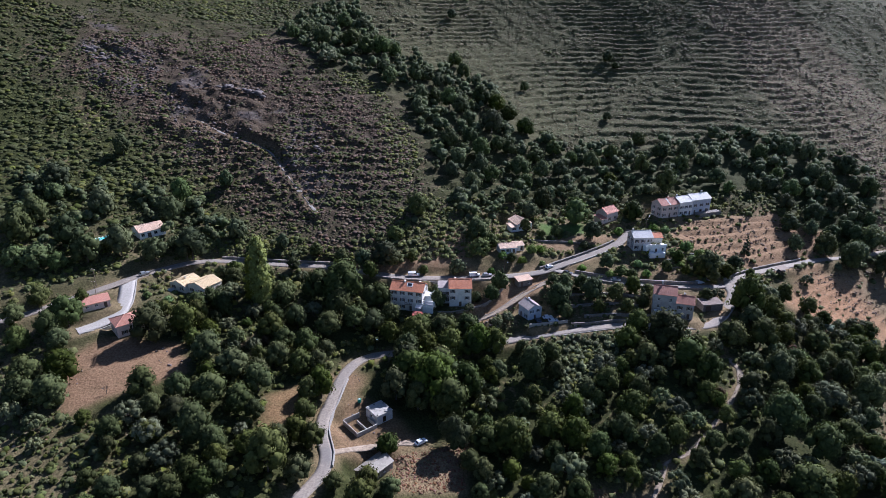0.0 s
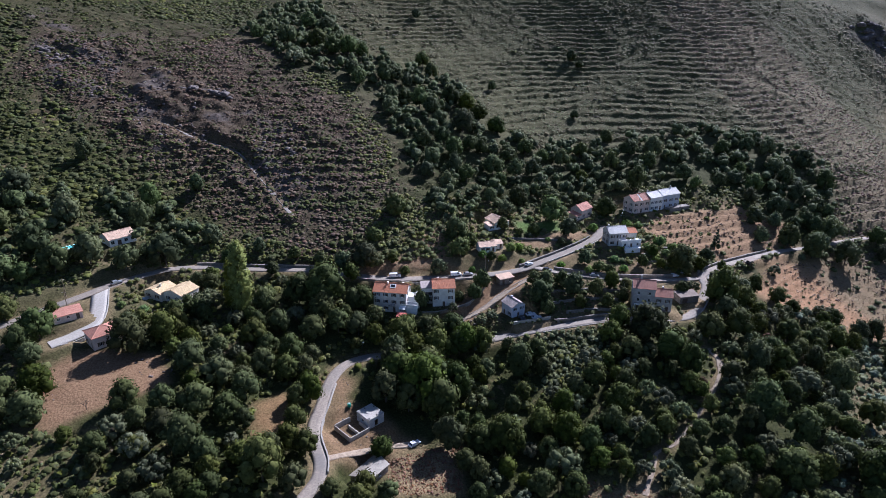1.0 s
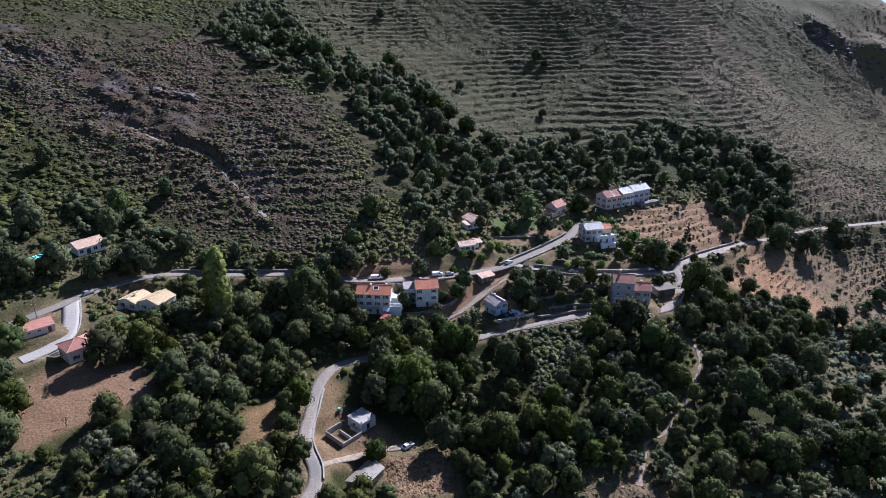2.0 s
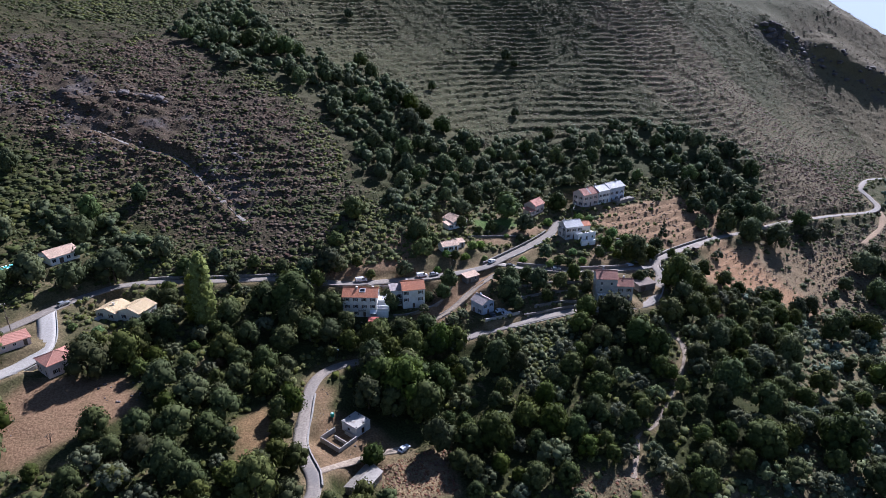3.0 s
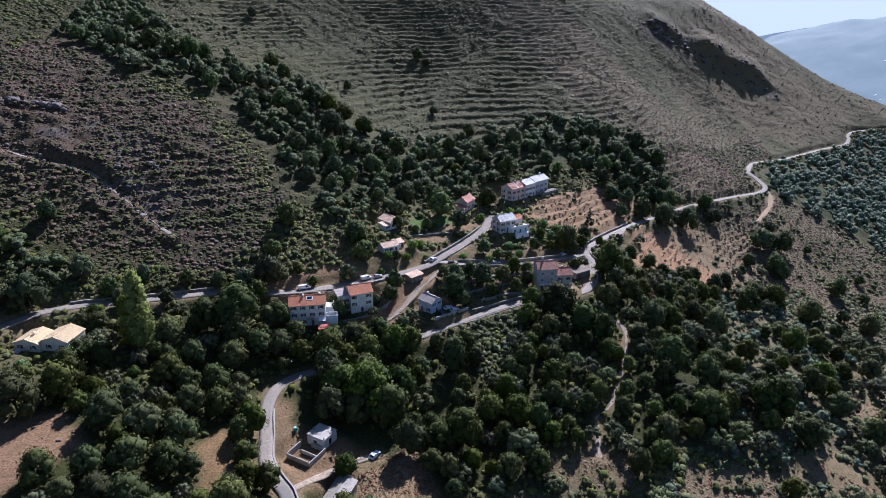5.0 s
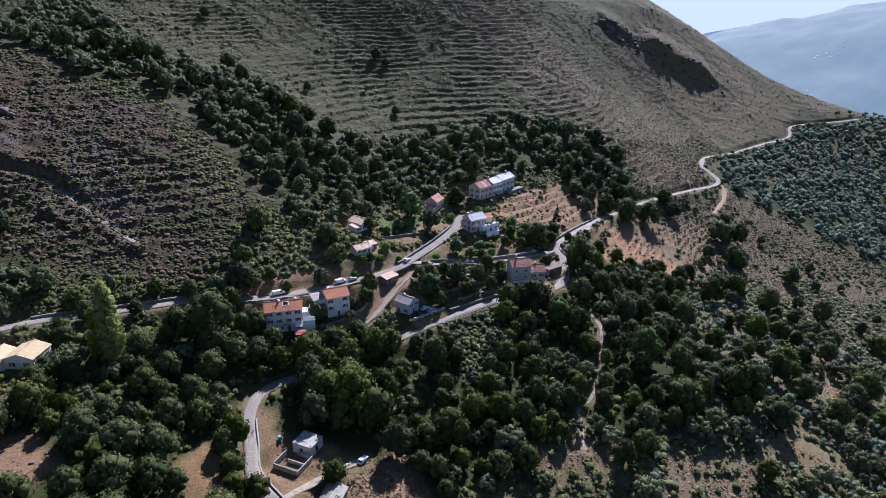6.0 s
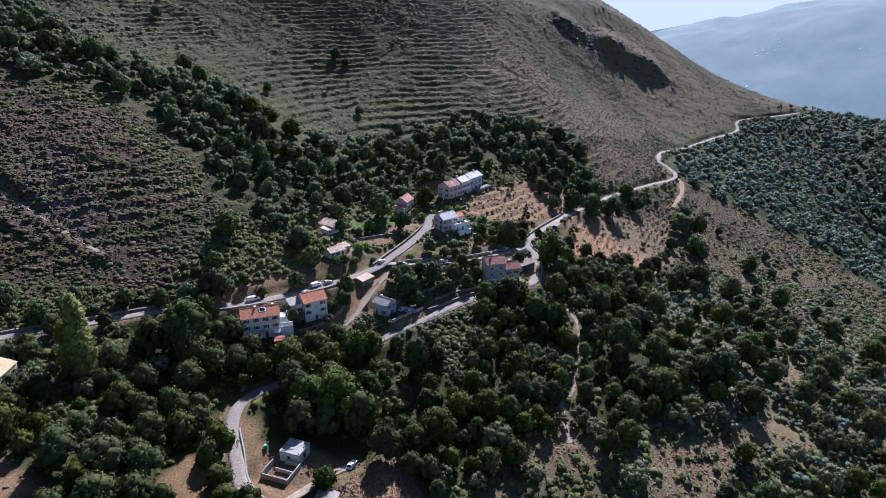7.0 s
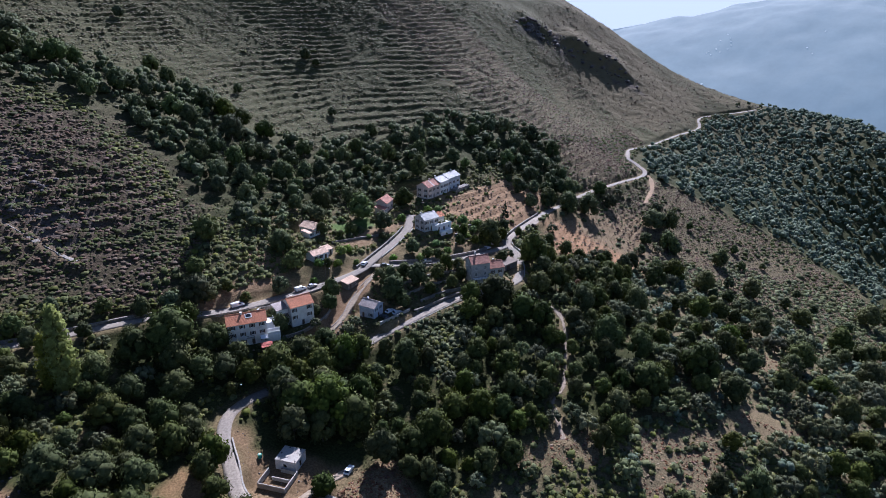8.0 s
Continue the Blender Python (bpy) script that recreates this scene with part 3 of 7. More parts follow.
def tube(bm, p, q, r0, r1, n=8):
    """A tapered round bar from p to q."""
    p, q = Vector(p), Vector(q)
    d = (q - p).normalized()
    a = d.orthogonal().normalized()
    b = d.cross(a)
    rings = [[bm.verts.new(c + (a * math.cos(math.tau * i / n) + b * math.sin(math.tau * i / n)) * r) for i in range(n)] for c, r in ((p, r0), (q, r1))]
    for i in range(n):
        bm.faces.new((rings[0][i], rings[0][(i + 1) % n], rings[1][(i + 1) % n], rings[1][i]))
    bm.faces.new(rings[0][::-1])
    bm.faces.new(rings[1])


def raw(name, verts, faces, material, smooth_faces=False, normals=None):
    """A mesh straight from arrays of triangles or quads; normals: soft shading, one for each vertex."""
    me = bpy.data.meshes.new(name)
    verts, faces = np.asarray(verts, np.float32), np.asarray(faces, np.int32)
    n = faces.shape[1]
    me.vertices.add(len(verts))
    me.vertices.foreach_set("co", verts.ravel())
    me.loops.add(faces.size)
    me.loops.foreach_set("vertex_index", faces.ravel())
    me.polygons.add(len(faces))
    me.polygons.foreach_set("loop_start", np.arange(0, faces.size, n, dtype=np.int32))
    me.polygons.foreach_set("loop_total", np.full(len(faces), n, np.int32))
    if smooth_faces or normals is not None:
        me.polygons.foreach_set("use_smooth", np.ones(len(faces), bool))
    me.update(calc_edges=True)
    if normals is not None:
        normals = normals / (np.linalg.norm(normals, axis=1)[:, None] + 1e-9)
        me.normals_split_custom_set_from_vertices(normals.tolist())
    me.materials.append(material)
    return me


# ---- houses ----
SHARED = {}


def panel(bm, m, w, h, holes, th=0.35):
    """A wall of thickness th with openings through it; u along, v up, n outward."""
    us = sorted({0, w, *[a for u, v, a_, b_ in holes for a in (u, u + a_)]})
    vs = sorted({0, h, *[a for u, v, a_, b_ in holes for a in (v, v + b_)]})

    def quad(*pts):
        bm.faces.new([bm.verts.new(m @ Vector(p)) for p in pts])

    for u0, u1 in zip(us, us[1:]):
        for v0, v1 in zip(vs, vs[1:]):
            cu, cv = (u0 + u1) / 2, (v0 + v1) / 2
            if any(u < cu < u + a and v < cv < v + b for u, v, a, b in holes):
                continue
            quad((u0, 0, v0), (u1, 0, v0), (u1, 0, v1), (u0, 0, v1))
            quad((u0, th, v1), (u1, th, v1), (u1, th, v0), (u0, th, v0))
    for u, v, a, b in holes:
        quad((u, 0, v), (u, th, v), (u + a, th, v), (u + a, 0, v))
        quad((u, 0, v + b), (u + a, 0, v + b), (u + a, th, v + b), (u, th, v + b))
        quad((u, 0, v), (u, 0, v + b), (u, th, v + b), (u, th, v))
        quad((u + a, 0, v), (u + a, th, v), (u + a, th, v + b), (u + a, 0, v + b))
    quad((0, 0, h), (w, 0, h), (w, th, h), (0, th, h))


def cached(key, make, material):
    if key not in SHARED:
        bm = make()
        me = bpy.data.meshes.new(key[0])
        bm.to_mesh(me)
        bm.free()
        me.materials.append(material)
        SHARED[key] = me
    return SHARED[key]


def window_frame(w, h):
    """Frame with a middle post, in one piece."""
    bm = bmesh.new()
    t = 0.08
    xs, zs = (0, t, w / 2 - t / 2, w / 2 + t / 2, w - t, w), (0, t, h - t, h)
    front, rear = [[[bm.verts.new((x, y, z)) for z in zs] for x in xs] for y in (0.12, 0.2)]
    solid = {(i, j) for i in range(5) for j in range(3)} - {(1, 1), (3, 1)}
    for i, j in solid:
        ring = ((i, j), (i + 1, j), (i + 1, j + 1), (i, j + 1))
        bm.faces.new([front[a][b] for a, b in ring])
        bm.faces.new([rear[a][b] for a, b in reversed(ring)])
        for (a, b), (c, d), away in zip(ring, ring[1:] + ring[:1], ((i, j - 1), (i + 1, j), (i, j + 1), (i - 1, j))):
            if away not in solid:
                bm.faces.new((front[a][b], rear[a][b], rear[c][d], front[c][d]))
    return bm


def shutter_leaf(w, h):
    """A leaf with five raised boards, in one piece."""
    bm = bmesh.new()
    edge = [(-0.06, 0)]
    for i in range(5):
        z = h * (0.1 + 0.18 * i)
        edge += [(-0.06, z), (-0.085, z + 0.01), (-0.085, z + h * 0.09 - 0.01), (-0.06, z + h * 0.09)]
    edge += [(-0.06, h), (-0.02, h), (-0.02, 0)]
    sides = [[bm.verts.new((x, y, z)) for y, z in edge] for x in (0, w)]
    bm.faces.new(sides[0])
    bm.faces.new(sides[1][::-1])
    for i in range(len(edge)):
        j = (i + 1) % len(edge)
        bm.faces.new((sides[0][j], sides[0][i], sides[1][i], sides[1][j]))
    return bm


def fit_window(house, m, u, v, w, h, shutters, closed=False):
    ob = part("window", cached(("window_frame", w, h), lambda: window_frame(w, h), FRAME), FRAME, house)
    ob.matrix_local = m @ Matrix.Translation((u, 0, v))
    part("pane", cached(("pane", w, h), lambda: boxed(0.03, w - 0.03, 0.15, 0.17, 0.03, h - 0.03), GLASS), GLASS, ob)
    part("window_sill", cached(("sill", w), lambda: boxed(-0.08, w + 0.08, -0.08, 0.1, -0.09, -0.002), FRAME), FRAME, ob)
    if shutters:
        leaf = cached(("shutter", w / 2, h, shutters.name), lambda: shutter_leaf(w / 2, h), shutters)
        for du in ((0, w / 2) if closed else (-w / 2 - 0.02, w + 0.02)):
            s = part("shutter", leaf, shutters, house)
            s.matrix_local = m @ Matrix.Translation((u + du, 0, v))


def fit_door(house, m, u, v, w, h, material):
    bm = boxed(0, w, 0.12, 0.18, 0, h)
    box(bm, 0.12, w / 2 - 0.06, 0.09, 0.12, 0.2, h * 0.5)
    box(bm, w / 2 + 0.06, w - 0.12, 0.09, 0.12, 0.2, h * 0.5)
    box(bm, w * 0.85, w * 0.9, 0.04, 0.12, h * 0.48, h * 0.52)
    part("door", bm, material, house).matrix_local = m @ Matrix.Translation((u, 0, v))


def rows_of(w, h, cols, storeys, door=None, ww=0.95, wh=1.35, sill=0.95, storey=2.9):
    """Windows in columns and storeys, with a door in the given column of the ground floor."""
    out = []
    for s in range(storeys):
        for c in range(cols):
            u = w * (c + 0.5) / cols - ww / 2
            if s == 0 and c == door:
                out.append((u - 0.05, 0.05, ww + 0.1, 2.15, "door"))
            elif s * storey + sill + wh < h - 0.15:
                out.append((u, s * storey + sill, ww, wh, "window"))
    return out


def slab(corners, th):
    """A sloping sheet of thickness th under the four given corners, edges a little rounded."""
    bm = bmesh.new()
    c = [Vector(p) for p in corners]
    n = (c[1] - c[0]).cross(c[2] - c[0]).normalized()
    if n.z < 0:
        n = -n
    top = [bm.verts.new(p) for p in c]
    bot = [bm.verts.new(p - n * th) for p in c]
    k = len(c)
    bm.faces.new(top)
    bm.faces.new(bot[::-1])
    for i in range(k):
        bm.faces.new((top[i], bot[i], bot[(i + 1) % k], top[(i + 1) % k]))
    bmesh.ops.recalc_face_normals(bm, faces=bm.faces[:])
    return bm


def shell(house, x0, x1, y0, y1, h, rise, walls, roof, kind="gable", openings=(), shutters=None, doorwood=None, over=0.35, foot=1.6):
    """Four walls and a roof on the rectangle x0..x1, y0..y1 of a house; openings: side -> rows_of()."""
    w, d = x1 - x0, y1 - y0
    sides = dict(front=(Matrix.Translation((x0, y0, 0)), w), right=(Matrix.Translation((x1, y0, 0)) @ pose(0, 0, 0, 0, 0, 90), d),
                 rear=(Matrix.Translation((x1, y1, 0)) @ pose(0, 0, 0, 0, 0, 180), w), left=(Matrix.Translation((x0, y1, 0)) @ pose(0, 0, 0, 0, 0, -90), d))
    xm, ym = (x0 + x1) / 2, (y0 + y1) / 2
    openings = dict(openings)
    for side, (m, width) in sides.items():
        spec = openings.get(side, [])
        bm = bmesh.new()
        panel(bm, m, width, h, [o[:4] for o in spec])
        box(bm, 0, width, 0.0, 0.35, -foot, 0, m)
        if kind == "gable" and side in ("left", "right"):
            for n in (0.0, 0.35):
                bm.faces.new([bm.verts.new(m @ Vector(p)) for p in ((0, n, h), (width, n, h), (width / 2, n, h + rise))])
        if kind == "gable_y" and side in ("front", "rear"):
            for n in (0.0, 0.35):
                bm.faces.new([bm.verts.new(m @ Vector(p)) for p in ((0, n, h), (width, n, h), (width / 2, n, h + rise))])
        if kind == "mono" and side in ("left", "right", "rear"):
            a, b = {"left": (rise, 0), "right": (0, rise), "rear": (rise, rise)}[side]
            pts = [(0, h), (width, h)] + ([(width, h + b)] if b else []) + ([(0, h + a)] if a else [])
            for n in (0.0, 0.35):
                bm.faces.new([bm.verts.new(m @ Vector((u, n, v))) for u, v in pts])
        part("wall", bm, walls, house)
        for u, v, a, b, what in spec:
            if what == "door":
                fit_door(house, m, u, v, a, b, doorwood or SHUTTER)
            elif what != "gap":
                fit_window(house, m, u, v, a, b, shutters, closed=(what == "closed"))
    t, z = 0.16, h + 0.16
    o = over
    if kind == "gable":
        k = rise / (d / 2) * o
        for s, y in ((1, y0), (-1, y1)):
            part("roof_slope", slab(((x0 - o, y - s * o, z - k), (x1 + o, y - s * o, z - k), (x1 + o, ym, z + rise), (x0 - o, ym, z + rise)), t), roof, house)
        bm = bmesh.new()
        tube(bm, (x0 - o, ym, z + rise), (x1 + o, ym, z + rise), 0.14, 0.14, 8)
        part("ridge_cap", bm, roof, house)
    elif kind == "gable_y":
        k = rise / (w / 2) * o
        for s, x in ((1, x0), (-1, x1)):
            part("roof_slope", slab(((x - s * o, y0 - o, z - k), (x - s * o, y1 + o, z - k), (xm, y1 + o, z + rise), (xm, y0 - o, z + rise)), t), roof, house)
        bm = bmesh.new()
        tube(bm, (xm, y0 - o, z + rise), (xm, y1 + o, z + rise), 0.14, 0.14, 8)
        part("ridge_cap", bm, roof, house)
    elif kind == "hip":
        e = min(w, d) / 2
        a, b = ((x0 + e, ym), (x1 - e - 0.01, ym)) if w >= d else ((xm, y0 + e), (xm, y1 - e - 0.01))
        zt = z + rise
        X0, X1, Y0, Y1, zl = x0 - o, x1 + o, y0 - o, y1 + o, z - rise / e * o
        A, B = (*a, zt), (*b, zt)
        if w >= d:
            polys = [((X0, Y0, zl), (X1, Y0, zl), B, A), ((X1, Y1, zl), (X0, Y1, zl), A, B), ((X0, Y1, zl), (X0, Y0, zl), A), ((X1, Y0, zl), (X1, Y1, zl), B)]
        else:
            polys = [((X0, Y0, zl), (X1, Y0, zl), A), ((X1, Y1, zl), (X0, Y1, zl), B), ((X0, Y1, zl), (X0, Y0, zl), A, B), ((X1, Y0, zl), (X1, Y1, zl), B, A)]
        for p in polys:
            part("roof_slope", slab(p, t), roof, house)
        for p, q in ((A, (X0, Y0, zl)), (B, (X1, Y1, zl)), (A, (X0, Y1, zl) if w >= d else (X1, Y0, zl)), (B, (X1, Y0, zl) if w >= d else (X0, Y1, zl)), (A, B)):
            bm = bmesh.new()
            tube(bm, p, q, 0.12, 0.12, 6)
            part("ridge_cap", bm, roof, house)
    elif kind == "mono":
        k = rise / d * o
        part("roof_slope", slab(((x0 - o, y0 - o, z - k), (x1 + o, y0 - o, z - k), (x1 + o, y1 + o, z + rise + k), (x0 - o, y1 + o, z + rise + k)), t), roof, house)
    elif kind == "flat":
        part("flat_roof", boxed(x0 - 0.1, x1 + 0.1, y0 - 0.1, y1 + 0.1, h, h + 0.2, bevel=0.03), roof, house)


def chimney(house, x, y, z, h, walls):
    bm = boxed(x - 0.3, x + 0.3, y - 0.3, y + 0.3, z - 1.0, z + h, bevel=0.02)
    ob = part("chimney", bm, walls, house)
    bm = boxed(x - 0.38, x + 0.38, y - 0.38, y + 0.38, z + h + 0.004, z + h + 0.1)
    for dx in (-0.25, 0.25):
        box(bm, x + dx - 0.05, x + dx + 0.05, y - 0.3, y + 0.3, z + h + 0.1, z + h + 0.3)
    box(bm, x - 0.36, x + 0.36, y - 0.36, y + 0.36, z + h + 0.3, z + h + 0.38)
    part("chimney_cap", bm, walls, ob)


def rail(house, x0, x1, y, z, material, h=1.0, posts=5):
    """A balcony or terrace rail."""
    bm = bmesh.new()
    box(bm, x0, x1, y - 0.03, y + 0.03, z + h - 0.06, z + h)
    for i in range(posts):
        x = x0 + (x1 - x0) * i / (posts - 1)
        box(bm, x - 0.03, x + 0.03, y - 0.025, y + 0.025, z, z + h - 0.06)
    n = int((x1 - x0) / 0.25)
    for i in range(1, n):
        x = x0 + (x1 - x0) * i / n
        box(bm, x - 0.012, x + 0.012, y - 0.012, y + 0.012, z, z + h - 0.06)
    part("railing", bm, material, house)

# level ground under each building: x, y, turn, half width, half depth, height
PADS += [
    (-13, 225.5, -13, 9.5, 5.5, -8.8), (5.5, 229.5, 0, 8, 5.4, -8.3), (35, 224, 27, 5, 4, -12.0), (41.5, 219.5, 12, 7.5, 3.2, -11.6), (91.5, 222.8, -16, 9, 4.6, -10.2),
    (91, 268, 6, 8, 6, 0.2), (121, 303.5, 20, 17.5, 5, 5.8), (35.6, 283, 22, 6, 5.2, 5.0), (30, 260, 12, 9, 4, 1.8), (81.5, 295.5, 20, 5, 5, 4.6),
    (-124.7, 247.2, 45, 7.5, 5, 14.9), (-97.8, 223.2, 62, 6.2, 10, 0.9), (-124.9, 200.9, 36, 4.6, 2.6, 3.8), (-109.6, 192.2, -48, 4.6, 4.8, -0.8), (-20, 149.5, 50, 5.5, 3.5, -25.6),
    (-21.5, 170, 40, 5, 5.5, -21.4), (-27, 166.5, 40, 5, 4.5, -21.4), (34, 240.8, 22, 4, 2, -5.6), (-139.8, 239.2, 47, 8, 4.5, 16.0), (108.5, 227.5, 9, 5, 3, -10.2),
]

FAR_SPUR = ((250, 300), (330, 345), (420, 405), (560, 445), (760, 480), (800, 760), (420, 560), (330, 420))
BROWN_RIDGE = ((206, 560), (260, 560), (300, 480), (330, 410), (318, 352), (250, 352), (215, 400), (205, 480))
WEST_SLOPE = ((-170, 195), (-122, 180), (-118, 162), (-108, 150), (-88, 152), (-84, 118), (-60, 105), (-160, 100), (-210, 150))

# ---- ground sheet ----


def stations(spans, far, sign_lo, sign_hi):
    """Grid lines: even inside the given spans, ever wider towards the horizon."""
    v = [spans[0][0]]
    for lo, hi, step in spans:
        v += list(np.linspace(lo, hi, int((hi - lo) / step) + 1)[1:])
    a, b, s, e = v[0], v[-1], spans[0][2], spans[-1][2]
    while a > -far:
        s *= 1.18
        a -= s
        v.insert(0, a)
    while b < far:
        e *= 1.12
        b += e
        v.append(b)
    return np.array(v)


GX = stations([(-215, -150, 2.4), (-150, 200, 1.55), (200, 330, 2.3), (330, 540, 3.6), (540, 860, 7.0)], 4800, -1, 1)
GY = stations([(70, 125, 2.2), (125, 330, 1.4), (330, 560, 1.05), (560, 860, 5.0)], 4800, -1, 1)
mx, my = np.meshgrid(GX, GY)
mx, my = mx.ravel(), my.ravel()
mz = ground(mx, my)
nx, ny = len(GX), len(GY)
i0 = (np.arange(ny - 1)[:, None] * nx + np.arange(nx - 1)[None, :]).ravel()
sheet = raw("ground", np.column_stack([mx, my, mz]), np.column_stack([i0, i0 + 1, i0 + nx + 1, i0 + nx]), LAND, True)
roadside = 1 - smooth(0.5, 3.5, off_roads(mx, my))
dry = np.clip(inside(mx, my, DRY_BANK, 3) + 0.3 * inside(mx, my, WEST_SLOPE, 10) + 0.15 * inside(mx, my, SPUR_BELT, 12) + sum(0.6 * inside(mx, my, p, 5) for p in LOW_CLEARINGS) + inside(mx, my, DRY_TERRACES, 8) + 0.8 * inside(mx, my, HOUSE_TERRACES, 8) + 0.7 * inside(mx, my, VILLAGE_BANK, 4) + 0.6 * roadside
              + 0.2 * smooth(250, 330, mx) * smooth(0, 40, mz + 20) * smooth(400, 460, my) + 0.5 * inside(mx, my, ((-20, 246), (40, 215), (118, 222), (150, 262), (190, 300), (100, 310), (30, 300)), 15) + 0.9 * inside(mx, my, TAN_PLOT, 2) + 0.3 * inside(mx, my, RIGHT_WOOD, 10), 0, 1)
soil = np.clip(0.5 * inside(mx, my, BANK, 3) + 0.95 * inside(mx, my, DRY_TERRACES, 8) + 0.55 * inside(mx, my, HOUSE_TERRACES, 6) , 0, 1)
heath = np.clip(inside(mx, my, HEATHLAND, 26) + 0.35 * smooth(330, 400, my) * (1 - smooth(700, 800, my)), 0, 1)
stone = smooth(0.54, 0.66, lumps(mx, my, 13, 41, 4)) * inside(mx, my, ((-240, 420), (-160, 400), (-70, 340), (-50, 290), (-120, 300), (-210, 350)), 18)
stone = np.maximum(stone, smooth(0.5, 0.6, lumps(mx, my, 24, 42)) * inside(mx, my, ((380, 540), (400, 570), (520, 520), (530, 480), (440, 500)), 14))
brown = np.clip(0.85 * inside(mx, my, SPUR_BELT, 10) + 0.9 * inside(mx, my, ROADSIDE, 8) + 0.75 * inside(mx, my, FAR_SPUR, 20) * smooth(0.30, 0.55, lumps(mx, my, 60, 43, 3))
                + 0.9 * inside(mx, my, BROWN_RIDGE, 14) + 0.5 * inside(mx, my, RIGHT_WOOD, 8) + 0.35 * inside(mx, my, ((-230, 150), (-205, 225), (-110, 268), (-60, 262), (-62, 226), (-100, 200), (-125, 180), (-118, 150), (-84, 118), (-60, 105), (-160, 90)), 8) + 0.6 * inside(mx, my, ((8, 140), (74, 140), (150, 96), (120, 60), (0, 90)), 8), 0, 1)
bare = np.clip(inside(mx, my, FIELD, 2.5) + 0.75 * inside(mx, my, YARD, 3) + 0.9 * inside(mx, my, RAMP_DIRT, 2) + 0.6 * inside(mx, my, TAN_PLOT, 2) + 0.5 * inside(mx, my, VILLAGE_PLOT, 4) + 0.9 * inside(mx, my, VILLAGE_BANK, 4) + 0.4 * inside(mx, my, HOUSE_TERRACES, 6), 0, 1)
for key, values in (("bare", bare), ("dry", dry), ("soil", soil), ("heath", heath), ("brown", brown), ("lawn", np.clip(inside(mx, my, LAWN, 2.0), 0, 1)), ("stone", stone),
                    ("hazed_slope", smooth(-60, 20, mx - 10 + (my - 330) * 0.3) * smooth(320, 370, my) * (1 - 0.5 * smooth(420, 520, mx)))):
    sheet.attributes.new(key, "FLOAT", "POINT").data.foreach_set("value", values.astype(np.float32))
tagged(new("ground", sheet), "steep open hillside of scrub, dry grass and stone terraces", "ground", kind="structure")

# ---- roads and tracks ----


def ribbon(name, half, line, material, lift=0.0, crown=0.06, edge=0.25, rough=0.12):
    """A road's surface: cambered, with thickness at both edges, slightly ragged."""
    p = line[:, :2]
    d = np.gradient(p, axis=0)
    d /= np.linalg.norm(d, axis=1)[:, None] + 1e-9
    n = np.column_stack([-d[:, 1], d[:, 0]])
    wob = np.maximum((lumps(p[:, 0], p[:, 1], 5, 51) - 0.5)[:, None] * rough * 2, 0.06 - half)
    cols = []
    for o, dz in ((-half, -edge), (-half, 0), (-half / 2, crown), (0, crown * 1.3), (half / 2, crown), (half, 0), (half, -edge)):
        q = p + n * (o + np.sign(o) * wob)
        cols.append(np.column_stack([q, line[:, 2] + dz + lift]))
    v = np.stack(cols, 1)
    r, c = v.shape[:2]
    i = (np.arange(r - 1)[:, None] * c + np.arange(c - 1)[None, :]).ravel()
    return new(name, raw(name, v.reshape(-1, 3), np.column_stack([i, i + c, i + c + 1, i + 1])[:, ::-1], material, False))


for name, (half, points) in ROADS.items():
    lift = {"upper": 0.02, "lower": 0.015, "middle": 0.008, "valley": 0.012, "drive": 0.03}[name]
    tagged(ribbon("road", half, LINES[name][1], CONCRETE if name == "drive" else ASPHALT, lift),
           {"drive": "pale concrete driveway sloping down to the houses", "valley": "narrow pale asphalt road winding along the slope"}.get(name, "narrow worn grey asphalt village road"), "road", kind="structure")
for name, (half, points) in TRACKS.items():
    tagged(ribbon("path", half, LINES[name][1], STONE if name == "hill_path" else ORANGE_DIRT if name == "spur_track" else DIRT, -0.03, 0.03, 0.25, 1.3 if name == "hill_path" else 0.6), "trodden pale footpath of dirt and stones", "path", kind="structure")

# ---- far side of the valley ----


def far_backdrop(name, dist, spread, base, height, seed, material, az0, az1):
    """A backdrop kilometres off, as a relief between two bearings: mountains, and behind them a tall sheet of sky."""
    az = np.radians(np.linspace(az0, az1, 220))
    rad = np.linspace(dist, dist + spread, 16 if spread < 400 else 70)
    a, r = np.meshgrid(az, rad)
    x, y = (np.sin(a) * r).ravel(), (np.cos(a) * r).ravel()
    k = ((r - dist) / spread).ravel()
    top = height(np.degrees(a).ravel())
    z = base + (top - base) * np.sin(np.clip(k * 1.25, 0, 1.25) * math.pi / 2) + (lumps(x + 0.5 * y, y - 0.5 * x, 700, seed, 5) - 0.5) * 190 * k + (lumps(x, y, 160, seed + 5, 4) - 0.5) * 26
    n = len(az)
    i = (np.arange(len(rad) - 1)[:, None] * n + np.arange(n - 1)[None, :]).ravel()
    return tagged(new(name, raw(name, np.column_stack([x, y, z]), np.column_stack([i, i + 1, i + n + 1, i + n]), material, True)), "glowing hazy backdrop across the valley, blue wooded mountains with bright sky behind", "mountains", kind="structure")


# the blue haze over these hills is emission in their material
FAR_HILL = distant("haze_glow_hills", (0.014, 0.020, 0.016), (0.046, 0.052, 0.042), (0.126, 0.170, 0.193), 1.0, 0.07)
HAZE_SKY = distant("bright_haze", (0.10, 0.10, 0.10), (0.10, 0.10, 0.10), (0.44, 0.49, 0.51), 0.95)
far_backdrop("backdrop", 2300, 1500, -420, lambda d: -40 + 230 * smooth(43, 72, d), 71, FAR_HILL, 30, 110)
